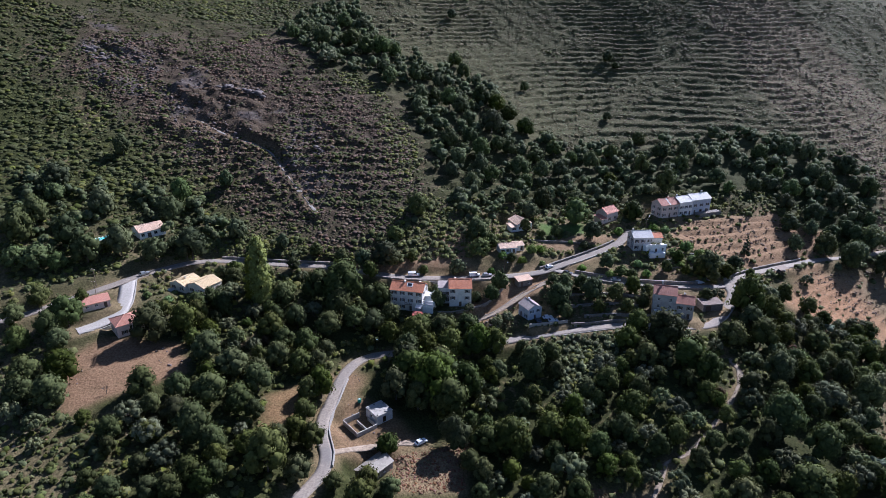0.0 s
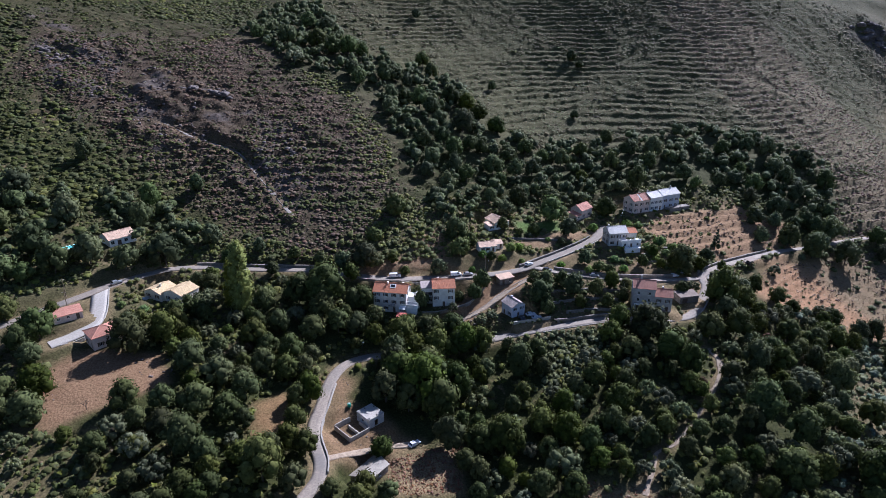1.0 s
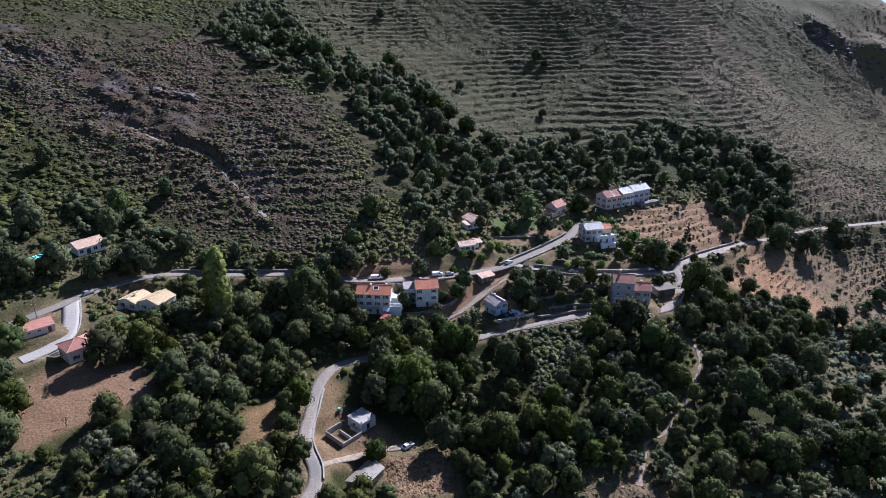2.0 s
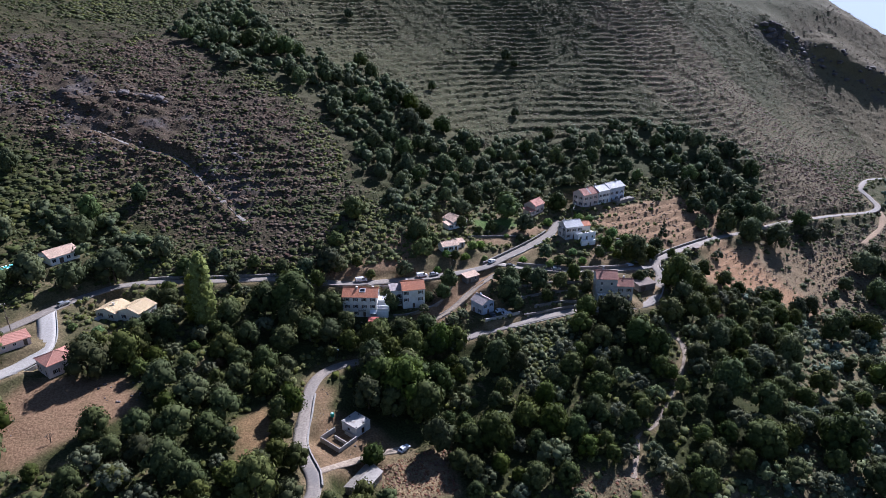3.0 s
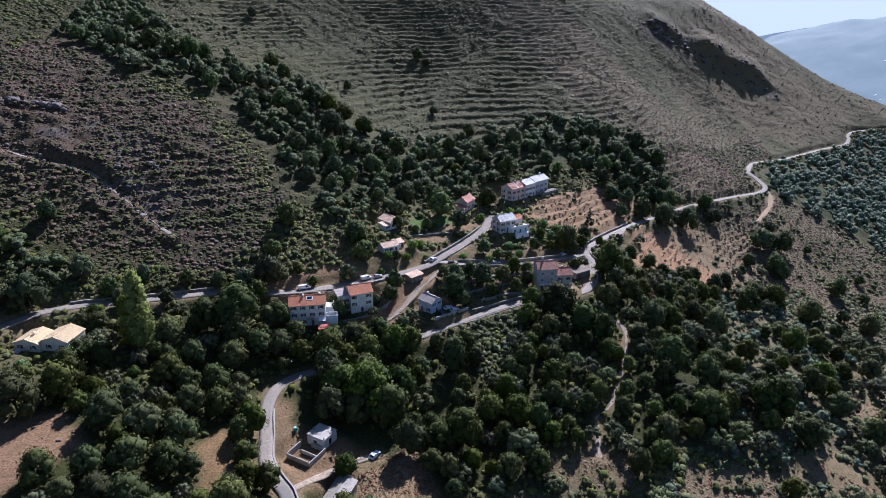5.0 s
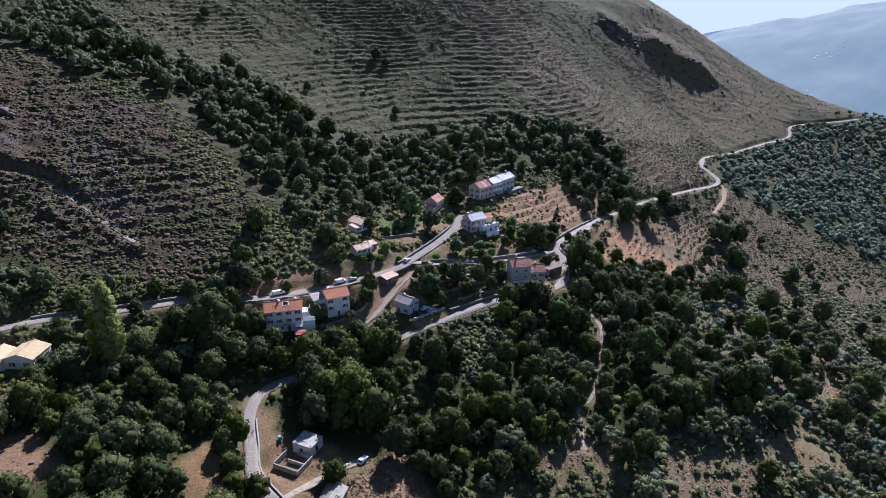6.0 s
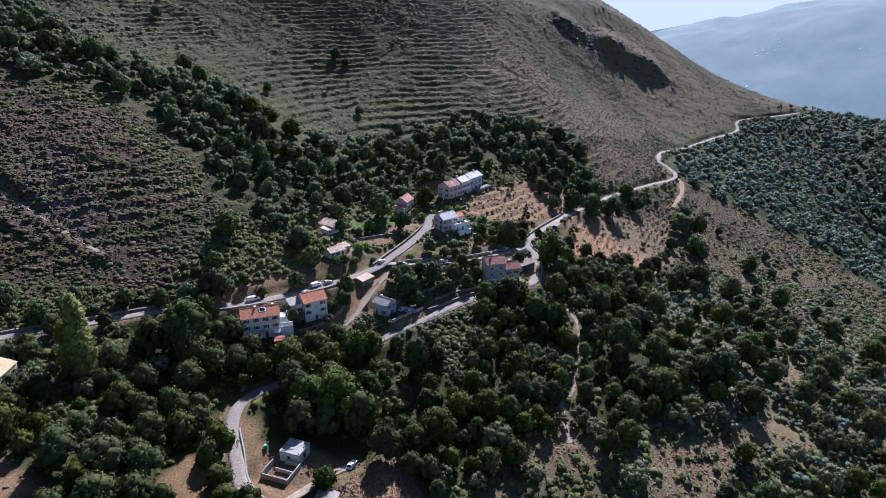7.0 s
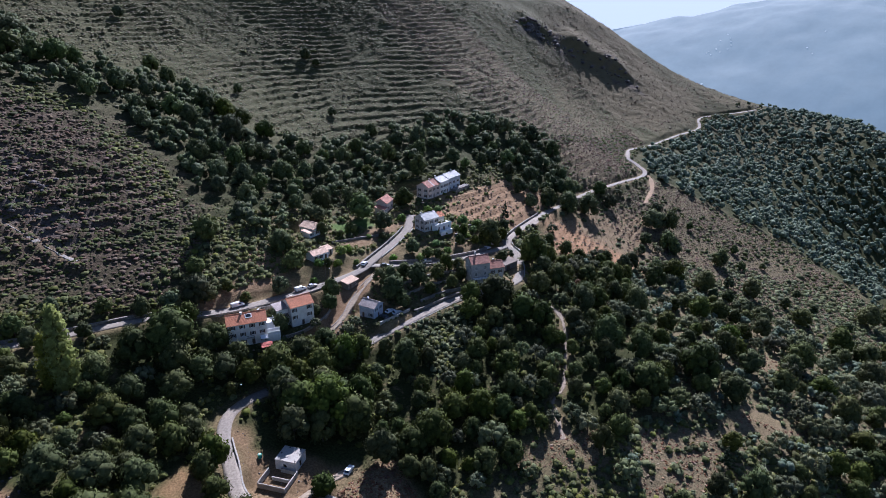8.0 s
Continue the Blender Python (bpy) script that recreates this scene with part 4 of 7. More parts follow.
# no hills here: a tall glowing sheet added as bright hazy sky
far_backdrop("backdrop", 4300, 300, -400, lambda d: 900 + 0 * d, 81, HAZE_SKY, 0, 110)

# ---- houses ----


def house_at(name, x, y, turn, z, label, category="house", group=""):
    return thing(name, pose(x, y, z, 0, 0, turn), label, category, group)


def build_houses():
    # three-storey house below the road
    h = house_at("house", -13.6, 226.8, -13, -8.8, "three-storey pale plastered house with orange tiled roof", group="village houses")
    shell(h, -6.6, 6.6, -4, 4, 8.6, 2.2, BEIGE, ORANGE_TILE, "gable", dict(front=rows_of(13.2, 8.6, 4, 3, 2), right=rows_of(8, 8.6, 2, 3), left=rows_of(8, 8.6, 1, 3), rear=rows_of(13.2, 8.6, 4, 1)), SHUTTER)
    chimney(h, -1.5, -0.3, 10.6, 0.5, BEIGE)
    chimney(h, 4.6, 0.4, 10.5, 0.4, BEIGE)
    ob = part("roof_light", slab(((-0.3, -2.2, 9.86), (2.0, -2.2, 9.86), (2.0, -0.7, 10.70), (-0.3, -0.7, 10.70)), 0.14), WHITE, h, "pale frame of a roof light")
    part("roof_light_pane", slab(((-0.05, -2.0, 9.99), (1.75, -2.0, 9.99), (1.75, -0.9, 10.61), (-0.05, -0.9, 10.61)), 0.145), GLASS, ob, "dark glass")
    part("awning", slab(((4.0, -6.2, 2.6), (6.5, -6.2, 2.6), (6.5, -4.05, 3.1), (4.0, -4.05, 3.1)), 0.06), WHITE, h, "white cloth awning")
    part("balcony", boxed(-0.6, 2.2, -4.9, -4.0, 2.85, 2.98, bevel=0.02), CONCRETE, h)
    rail(h, -0.6, 2.2, -4.86, 2.98, DARKIRON)
    # white terraces against its side
    part("terrace", boxed(6.62, 11.0, -4.6, 2.5, -1.5, 3.0, bevel=0.04), WHITE, h, "white terrace block")
    part("upper_terrace", boxed(6.62, 9.6, -0.5, 3.6, 3.0, 5.6, bevel=0.04), WHITE, h)
    part("parapet", boxed(6.62, 11.0, -4.6, -4.42, 3.0, 3.9), WHITE, h)
    part("parapet", boxed(10.84, 11.0, -4.4, 2.5, 3.0, 3.9), WHITE, h)
    part("parapet", boxed(9.45, 9.6, -0.5, 3.6, 5.6, 6.5), WHITE, h)
    bm = bmesh.new()
    for x in (6.9, 8.9, 10.8):
        box(bm, x - 0.06, x + 0.06, -4.5, -4.38, 3.9, 5.2)
    box(bm, 6.7, 11.0, -4.56, -4.36, 5.2, 5.32)
    part("pergola", bm, WHITE, h)
    # red-roofed shelter on the apron
    s = house_at("garden_shelter", -10.0, 217.3, -10, gz(-10.0, 217.3), "small garden shelter with a red cloth roof", "shelter")
    part("canopy", slab(((-2, -1.3, 1.9), (2, -1.3, 1.9), (2, 1.3, 2.5), (-2, 1.3, 2.5)), 0.06), RED_CLOTH, s)
    for x, y, t in ((-1.9, -1.2, 1.86), (1.9, -1.2, 1.86), (-1.9, 1.2, 2.42), (1.9, 1.2, 2.42)):
        bm = bmesh.new()
        tube(bm, (x, y, -0.3), (x, y, t), 0.05, 0.05, 6)
        part("post", bm, DARKIRON, s)

    # tall house beside it
    h = house_at("house", 7.6, 229.4, 0, -8.3, "tall grey-plastered house with orange tiled roof", group="village houses")
    shell(h, -5.0, 3.8, -4.0, 4.2, 8.0, 2.2, BEIGE, ORANGE_TILE, "gable", dict(front=[(0.9, 6.0, 0.95, 1.35, "window"), (0.9, 3.1, 0.95, 1.35, "window"), (6.6, 6.0, 0.95, 1.35, "window"), (6.6, 3.1, 0.95, 1.35, "window"), (3.9, 0.05, 1.0, 2.1, "door")], right=rows_of(8.2, 8.0, 2, 2), left=rows_of(8.2, 8.0, 1, 2)), SHUTTER)
    chimney(h, -2.6, 1.6, 9.2, 0.8, BEIGE)
    shell(h, -9.4, -5.02, -1.2, 4.0, 7.0, 0.5, WHITE, GREY_TILE, "mono", dict(front=rows_of(4.38, 7.0, 2, 2, 0), left=rows_of(5.2, 7.0, 1, 2)), SHUTTER)
    part("balcony", boxed(-9.3, -5.1, -2.3, -1.22, 3.0, 3.14, bevel=0.02), CONCRETE, h)
    rail(h, -9.3, -5.1, -2.26, 3.14, DARKIRON)

    # pale blue house with parking court
    h = house_at("house", 35, 224.2, 27, -12, "small pale blue house with grey-brown tiled roof", group="village houses")
    shell(h, -3.1, 3.1, -3.5, 3.5, 5.0, 1.7, BLUEWALL, GREY_TILE, "gable_y", dict(front=[(1.0, 3.2, 0.9, 1.2, "window"), (4.2, 3.2, 0.9, 1.2, "window"), (2.6, 0.05, 1.0, 2.1, "door")], left=rows_of(7.0, 5.0, 2, 2, 0), right=rows_of(7.0, 5.0, 1, 2)), BLUE_SHUTTER)
    chimney(h, 0.6, 1.8, 6.2, 0.7, BLUEWALL)

    # stone-coloured house with annex
    h = house_at("house", 88, 223.9, -16, -10.2, "three-storey grey-beige house with red tiled roof", group="village houses")
    shell(h, -4.2, 4.2, -4, 4, 9.6, 2.2, GREYWALL, RED_TILE, "gable", dict(front=rows_of(8.4, 9.6, 2, 3, 0), left=rows_of(8, 9.6, 2, 3), right=[(1.5, 7.2, 0.9, 1.2, "window")]), None)
    shell(h, 4.22, 11.0, -3.4, 3.4, 6.4, 2.0, GREYWALL, RED_TILE, "gable", dict(front=rows_of(6.78, 6.4, 2, 2, 1), right=rows_of(6.8, 6.4, 1, 2)), SHUTTER)
    chimney(h, -1.2, 0.5, 12.2, 0.9, GREYWALL)
    chimney(h, 7.5, 0.6, 8.1, 0.8, GREYWALL)
    part("balcony", boxed(-3.6, 4.0, -5.8, -4.02, 2.9, 3.05, bevel=0.02), WHITE, h)
    for x in (-3.5, -0.9, 1.6, 3.9):
        part("post", boxed(x - 0.12, x + 0.12, -5.75, -5.5, -1.2, 2.9), WHITE, h)
    rail(h, -3.6, 4.0, -5.76, 3.05, DARKIRON)
    s = house_at("garage", 108.3, 227.6, 9, -10.2, "low stone garage with a flat brown roof", "garage")
    shell(s, -4.2, 4.2, -2.4, 2.6, 2.9, 0.3, STONE, FELT, "mono", dict(front=[(1.0, 0.05, 2.4, 2.1, "door")]))

    # house at the top of the lane
    h = house_at("house", 90.5, 269, 6, 0.2, "old house with pale slab roof and white terraces", group="village houses")
    shell(h, -4.4, 4.4, -3.8, 3.8, 6.2, 2.1, GREYWALL, GREY_SLAB, "gable", dict(front=rows_of(8.8, 6.2, 3, 2, 1), left=rows_of(7.6, 6.2, 2, 2)), SHUTTER)
    chimney(h, -3.6, 0.2, 8.2, 0.6, GREYWALL)
    shell(h, 4.42, 10.2, -1.2, 4.2, 5.0, 1.4, BEIGE, ORANGE_TILE, "gable", dict(front=rows_of(5.8, 5, 2, 1)), SHUTTER)
    shell(h, 0.2, 9.4, -7.6, -3.82, 3.0, 0.0, WHITE, WHITE, "flat", dict(front=rows_of(9.2, 3.0, 3, 1, 1), right=rows_of(3.8, 3.0, 1, 1)))
    part("parapet", boxed(0.1, 9.5, -7.7, -7.5, 3.2, 4.0), WHITE, h)
    part("lower_terrace", boxed(1.0, 8.4, -9.8, -7.72, -1.6, 0.7, bevel=0.04), WHITE, h)

    # terraced row above
    h = house_at("terraced_house", 110.4, 299.2, 20, 5.8, "old two-storey terraced house with red tiled roof", group="terraced row")
    shell(h, -4.2, 6.0, -4, 4, 6.6, 2.3, PINKWALL, RED_TILE, "gable", dict(front=rows_of(10.2, 6.6, 3, 2, 1), left=rows_of(8, 6.6, 2, 2)), SHUTTER)
    chimney(h, 2.2, 0.3, 8.5, 0.9, PINKWALL)
    part("roof_valley", slab(((0.3, -4.3, 6.62), (1.1, -4.3, 6.62), (1.1, -0.2, 8.98), (0.3, -0.2, 8.98)), 0.05), GREY_SLAB, h)
    h = house_at("terraced_house", 120.8, 302.9, 20, 5.8, "white terraced house with pale slab roof", group="terraced row")
    shell(h, -4.6, 3.2, -4.2, 4, 7.2, 1.9, WHITE, GREY_SLAB, "gable", dict(front=rows_of(7.8, 7.2, 3, 2, 2)), BLUE_SHUTTER)
    chimney(h, -3.6, 0.3, 9.0, 0.8, GREYWALL)
    h = house_at("terraced_house", 130.7, 306.5, 20, 5.8, "blue-grey terraced house with pale slab roof", group="terraced row")
    shell(h, -7.2, 4.0, -3.9, 4, 7.5, 2.0, BLUEWALL, GREY_SLAB, "gable", dict(front=rows_of(11.2, 7.5, 3, 2, 0), right=rows_of(7.9, 7.5, 2, 2)), SHUTTER)
    chimney(h, 1.0, 0.3, 9.4, 0.9, GREYWALL)
    part("terrace", boxed(-5.0, 8.5, -7.6, -4.22, -1.6, 1.2, bevel=0.04), STONE, h)
    rail(h, -5.0, 8.5, -7.5, 1.2, DARKIRON)

    # bungalows behind the road
    h = house_at("bungalow", 36.6, 283, 22, 5.0, "pale bungalow with a bleached tiled roof", group="village houses")
    shell(h, -3.9, 3.9, -4.6, 4.6, 3.4, 1.6, WHITE, PALE_TILE, "gable_y", dict(front=rows_of(7.8, 3.4, 2, 1, 1), left=rows_of(9.2, 3.4, 3, 1), right=rows_of(9.2, 3.4, 2, 1)), SHUTTER)
    shell(h, -6.8, -3.92, -4.6, 0.2, 2.4, 0.5, WHITE, PALE_TILE, "mono", dict(front=rows_of(2.88, 2.4, 1, 1, wh=1.0)), SHUTTER)
    h = house_at("bungalow", 28.2, 259.8, 12, 1.8, "small white bungalow with a bleached tiled roof", group="village houses")
    shell(h, -3.6, 3.8, -3, 3, 2.9, 1.3, WHITE, PALE_TILE, "gable", dict(front=rows_of(7.4, 2.9, 3, 1, 2), right=rows_of(6, 2.9, 1, 1)), SHUTTER)
    shell(h, 3.82, 8.2, -0.2, 3.2, 2.5, 0.6, BEIGE, PALE_TILE, "mono", dict(front=rows_of(4.38, 2.5, 2, 1, 1, wh=1.0)))

    # house with red roof among the gardens
    h = house_at("house", 81.6, 296.2, 38, 4.6, "small stone-coloured house with a faded red roof", group="village houses")
    shell(h, -4.2, 4.2, -3.4, 3.4, 4.6, 2.2, PINKWALL, RED_TILE, "gable", dict(front=rows_of(8.4, 4.6, 2, 1), left=rows_of(6.8, 4.6, 1, 1), right=[(2.9, 1.2, 0.95, 1.35, "window")]), SHUTTER)
    shell(h, -8.0, -4.22, -3.4, 1.5, 2.5, 0.9, PINKWALL, RED_TILE, "mono", dict(front=rows_of(3.8, 2.5, 1, 1, wh=1.0)))

    # villa with the pool
    h = house_at("villa", -124.7, 247.2, 45, 14.9, "low villa with a pale pink tiled roof", group="hillside villas")
    shell(h, -5.2, 5.2, -4.6, 4.6, 3.0, 1.7, WHITE, PALE_TILE, "gable", dict(front=rows_of(10.4, 3.0, 4, 1, 1, ww=1.4), right=rows_of(9.2, 3, 2, 1), left=rows_of(9.2, 3, 1, 1)), None)
    # yellow-roofed house
    h = house_at("villa", -97.6, 223.2, 62, 0.9, "cream house with two straw-yellow tiled roofs", group="hillside villas")
    shell(h, -4.2, 4.4, -9.6, -0.6, 3.6, 1.6, CREAMWALL, YELLOW_TILE, "gable", dict(front=rows_of(8.6, 3.6, 2, 1), right=rows_of(9.0, 3.6, 2, 1, 0), left=rows_of(9.0, 3.6, 2, 1)), SHUTTER)
    shell(h, -5.4, 2.6, -0.55, 8.2, 3.0, 1.5, CREAMWALL, YELLOW_TILE, "gable", dict(left=rows_of(8.75, 3.0, 2, 1), rear=rows_of(8, 3.0, 2, 1), right=rows_of(8.75, 3.0, 2, 1)), SHUTTER)
    chimney(h, -2.0, 3.0, 4.2, 0.8, CREAMWALL)
    # red shed and hipped house by the drive
    h = house_at("shed", -124.9, 200.9, 36, 3.8, "long low shed with a red tiled roof", "shed")
    shell(h, -4.4, 4.4, -2.3, 2.3, 2.5, 0.9, PINKWALL, RED_TILE, "mono", dict(front=rows_of(8.8, 2.5, 3, 1, 2, wh=0.9, sill=1.1)))
    h = house_at("house", -109.8, 192.2, -48, -0.8, "pink-walled house with a hipped red roof", group="hillside villas")
    shell(h, -4.0, 4.0, -4.4, 4.4, 4.4, 1.8, PINKWALL, RED_TILE, "hip", dict(front=rows_of(8, 4.4, 2, 1, 1), left=rows_of(8.8, 4.4, 2, 1), right=rows_of(8.8, 4.4, 2, 1)), SHUTTER)
    # barn
    h = house_at("barn", -20.1, 149.6, 50, -25.6, "low stone barn with a weathered sheet roof", "barn")
    shell(h, -5.0, 5.0, -2.9, 2.9, 2.7, 1.1, STONE, TIN, "gable", dict(front=[(1.2, 0.05, 1.2, 2.0, "door"), (6.0, 1.0, 0.8, 0.8, "window")], left=[(2.4, 1.0, 0.8, 0.8, "window")]), None)
    # unfinished concrete building with a walled pit
    h = house_at("unfinished_building", -20.6, 170.8, 40, -21.4, "unfinished concrete building with a flat slab roof", "building")
    shell(h, -3.0, 3.0, -3.3, 3.3, 3.3, 0, GREYWALL, CONCRETE, "flat", dict(front=[(2.2, 0.05, 1.4, 2.3, "gap")], left=[(2.4, 1.0, 1.2, 1.2, "gap")]), None)
    for x, y in ((-2.6, -2.9), (0.4, -2.9), (2.6, -2.0), (2.6, 1.4), (-0.2, 2.6)):
        bm = bmesh.new()
        for dx in (-0.09, 0.09):
            for dy in (-0.09, 0.09):
                tube(bm, (x + dx, y + dy, 3.48), (x + dx * 1.5, y + dy * 1.4, 4.05), 0.02, 0.02, 4)
        box(bm, x - 0.16, x + 0.16, y - 0.16, y + 0.16, 3.49, 3.72)
        part("starter_bars", bm, DARKIRON, h)
    w = house_at("pit_wall", -25.2, 166.9, 40, -21.4, "open pit of low concrete block walls", "wall")
    for x0, x1, y0, y1, t in ((-5.2, 2.4, -4.2, -3.9, 1.5), (-5.2, -4.9, -3.9, 4.4, 1.7), (2.1, 2.4, -3.9, 1.2, 1.3), (-4.9, 1.0, 4.1, 4.4, 1.9), (-1.4, -1.1, -3.9, 2.0, 1.2)):
        part("block_wall", boxed(x0, x1, y0, y1, -1.0, t, bevel=0.03), CONCRETE, w)
    # roadside hut
    h = house_at("hut", 34, 240.6, 22, -5.6, "roadside hut with a bleached tile roof", "hut")
    shell(h, -3.2, 3.2, -1.8, 1.8, 2.7, 0.6, STONE, PALE_TILE, "mono", dict(front=rows_of(6.4, 2.7, 2, 1, 0, wh=1.1)))


build_houses()

# swimming pool
pool = thing("swimming_pool", pose(-139.8, 239.2, 16.0, 0, 0, 47), "small turquoise swimming pool with a pale stone rim", "pool")
bm = boxed(-4.6, 4.6, -2.0, -1.6, -1.2, 0.12)
box(bm, -4.6, 4.6, 1.6, 2.0, -1.2, 0.12)
box(bm, -4.6, -4.2, -1.6, 1.6, -1.2, 0.12)
box(bm, 4.2, 4.6, -1.6, 1.6, -1.2, 0.12)
part("rim", bm, WHITE, pool)
part("water", boxed(-4.2, 4.2, -1.6, 1.6, -1.0, 0.02), POOL, pool, "clear turquoise water")

# ---- vegetation ----


def ico(sub):
    bm = bmesh.new()
    bmesh.ops.create_icosphere(bm, subdivisions=sub, radius=1)
    v = np.array([x.co[:] for x in bm.verts])
    f = np.array([[x.index for x in p.verts] for p in bm.faces])
    bm.free()
    return v, f


ICO1 = ico(1)
TUFT = (np.array([(0.1, 0, 1), (1, 0, -0.2), (0, 1, -0.2), (-1, 0.1, -0.2), (0, -1, -0.2), (-0.3, 0.35, 0.75)]), np.array([(0, 1, 2), (0, 2, 5), (5, 2, 3), (0, 5, 3), (0, 3, 4), (0, 4, 1)]))
_a = np.arange(5) * math.tau / 5
DOME = (np.vstack([[(0, 0, 1)], np.column_stack([np.cos(_a) * 0.8, np.sin(_a) * 0.8, np.full(5, 0.6)]), np.column_stack([np.cos(_a + 0.63), np.sin(_a + 0.63), np.full(5, -0.35)])]),
        np.array([(0, 1 + i, 1 + (i + 1) % 5) for i in range(5)] + [(1 + i, 6 + i, 1 + (i + 1) % 5) for i in range(5)] + [(6 + i, 6 + (i + 1) % 5, 1 + (i + 1) % 5) for i in range(5)]))
rng = np.random.default_rng(7)


def leaf_sprays(centres, normals, size, r):
    """Small leaf sprays, a triangle each, at the given places, tilted at random."""
    n = len(centres)
    tilt = normals + r.normal(0, 0.38, (n, 3))
    tilt /= np.linalg.norm(tilt, axis=1)[:, None] + 1e-9
    a = np.cross(tilt, r.normal(0, 1, (n, 3)))
    a /= np.linalg.norm(a, axis=1)[:, None] + 1e-9
    b = np.cross(tilt, a)
    s = size * r.uniform(0.55, 1.5, (n, 1))
    v = np.stack([centres - a * s - b * s * 0.6, centres + a * s - b * s * 0.5, centres + b * s * r.uniform(0.8, 1.5, (n, 1))], 1).reshape(-1, 3)
    return v, np.arange(n * 3).reshape(-1, 3)


def lobes(shape, count, r):
    """Middles and radii of the leaf masses that make up a crown of radius 1, standing on z = 0."""
    out = []
    for i in range(count):
        u, a = (i + r.uniform(0.2, 0.8)) / count, i * 2.39996 + r.uniform(-0.4, 0.4)
        if shape == "round":
            zc, ring, s = 0.5 + 1.05 * u, r.uniform(0.46, 0.70) * math.sqrt(max(0.05, 1 - (2 * u - 0.75) ** 2)), r.uniform(0.30, 0.54)
        elif shape == "spread":
            zc, ring, s = 0.6 + 0.55 * u, 0.8 * math.sqrt(max(0.05, 1 - (u * 0.9) ** 2)), r.uniform(0.22, 0.42)
        elif shape == "column":
            zc, ring, s = 0.5 + 4.1 * u, 0.52 * math.sin(math.pi * min(1, 0.22 + u * 0.70)), r.uniform(0.36, 0.56) * (1.05 - 0.32 * u)
        elif shape == "cone":
            zc, ring, s = 0.4 + 2.6 * u, 0.55 * (1 - u), r.uniform(0.32, 0.45) * (1.15 - 0.85 * u)
        else:
            zc, ring, s = 0.3 + 0.5 * u, 0.6 * math.sqrt(1 - u * 0.8), r.uniform(0.36, 0.5)
        out.append((np.array([math.cos(a) * ring, math.sin(a) * ring, zc]), s))
    return out


def crown_mesh(name, shape, count, sprays, size, material, seed):
    """A crown of leafy masses round limbs: a dark heart to each mass, and small leaf sprays over it."""
    r = np.random.default_rng(seed)
    vs, fs, ns, n = [], [], [], 0
    parts = lobes(shape, count, r)
    heart = np.mean([c for c, s in parts], axis=0) - np.array([0, 0, 0.25])
    for c, s in parts:
        v, f = ICO1
        w = v * s * np.array([1, 1, 0.85]) * (0.62 + 0.3 * r.random((len(v), 1))) + c
        vs.append(w)
        fs.append(f + n)
        ns.append(v + 0.35 * (w - heart))
        n += len(w)
        d = r.normal(0, 1, (int(sprays * (s / 0.40) ** 2 / count), 3))
        d /= np.linalg.norm(d, axis=1)[:, None]
        d = d[d[:, 2] > -0.6]
        at = c + d * s * np.array([1, 1, 0.85]) * r.uniform(0.78, 1.18, (len(d), 1))
        w, f = leaf_sprays(at, d, size, r)
        vs.append(w)
        fs.append(f + n)
        ns.append(np.repeat(d + 0.35 * (at - heart) + r.normal(0, 0.16, d.shape), 3, axis=0))
        n += len(w)
    return raw(name, np.vstack(vs), np.vstack(fs), material, normals=np.vstack(ns))


def trunk_mesh(name, height, radius, limbs, seed):
    r = random.Random(seed)
    bm = bmesh.new()
    p, k = Vector((0, 0, -0.4)), radius
    for i in range(3):
        q = Vector((r.uniform(-0.06, 0.06), r.uniform(-0.06, 0.06), -0.4 + (height + 0.4) * (i + 1) / 3))
        tube(bm, p, q, k, k * 0.82, 6)
        p, k = q, k * 0.82
    for i in range(limbs):
        a = i * 2.4 + r.uniform(-0.3, 0.3)
        z = height * r.uniform(0.45, 0.8)
        q = Vector((math.cos(a) * 0.55, math.sin(a) * 0.55, z + r.uniform(0.35, 0.6)))
        tube(bm, (0, 0, z), q, radius * 0.5, radius * 0.2, 4)
    me = bpy.data.meshes.new(name)
    bm.to_mesh(me)
    bm.free()
    me.materials.append(BARK)
    return me


KINDS = {}


def tree_kind(key, name, label, shape, count, sprays, size, material, trunk_h, trunk_r, variants, category="tree", group="hillside trees"):
    KINDS[key] = []
    for i in range(variants):
        ob = thing(name, pose(0, 0, -500), label, category, group)
        part("trunk", trunk_mesh("trunk", trunk_h, trunk_r, 3, i + len(key)), BARK, ob)
        part("crown", crown_mesh("crown", shape, count, sprays, size, material, 31 * i + len(key) * 7), material, ob)
        KINDS[key].append([ob, False])


tree_kind("oak", "oak_tree", "dark green evergreen oak with a dense rounded crown", "round", 18, 1150, 0.056, OAK, 0.9, 0.06, 5)
tree_kind("holm", "holm_oak", "dark grey-green holm oak with a compact crown", "round", 16, 800, 0.070, HOLM, 0.9, 0.06, 4)
tree_kind("chestnut", "chestnut_tree", "broad green chestnut tree with lumpy crown", "round", 20, 1200, 0.060, CHESTNUT, 1.0, 0.06, 4)
tree_kind("olive", "olive_tree", "grey-green olive tree with open crown", "spread", 16, 900, 0.06, OLIVE, 0.7, 0.07, 3)
tree_kind("shrub", "garden_shrub", "bright green garden shrub", "low", 10, 500, 0.085, GARDEN, 0.4, 0.05, 3, "shrub", "garden shrubs")
tree_kind("poplar", "poplar_tree", "tall columnar light green poplar", "column", 34, 2600, 0.085, POPLAR, 3.6, 0.10, 1)
tree_kind("cypress", "cypress_tree", "dark pointed cypress tree", "cone", 16, 1000, 0.07, CYPRESS, 2.2, 0.06, 2)
tree_kind("russet", "dry_tree", "half-dry russet and brown tree", "round", 14, 600, 0.075, RUSSET, 0.9, 0.06, 1)


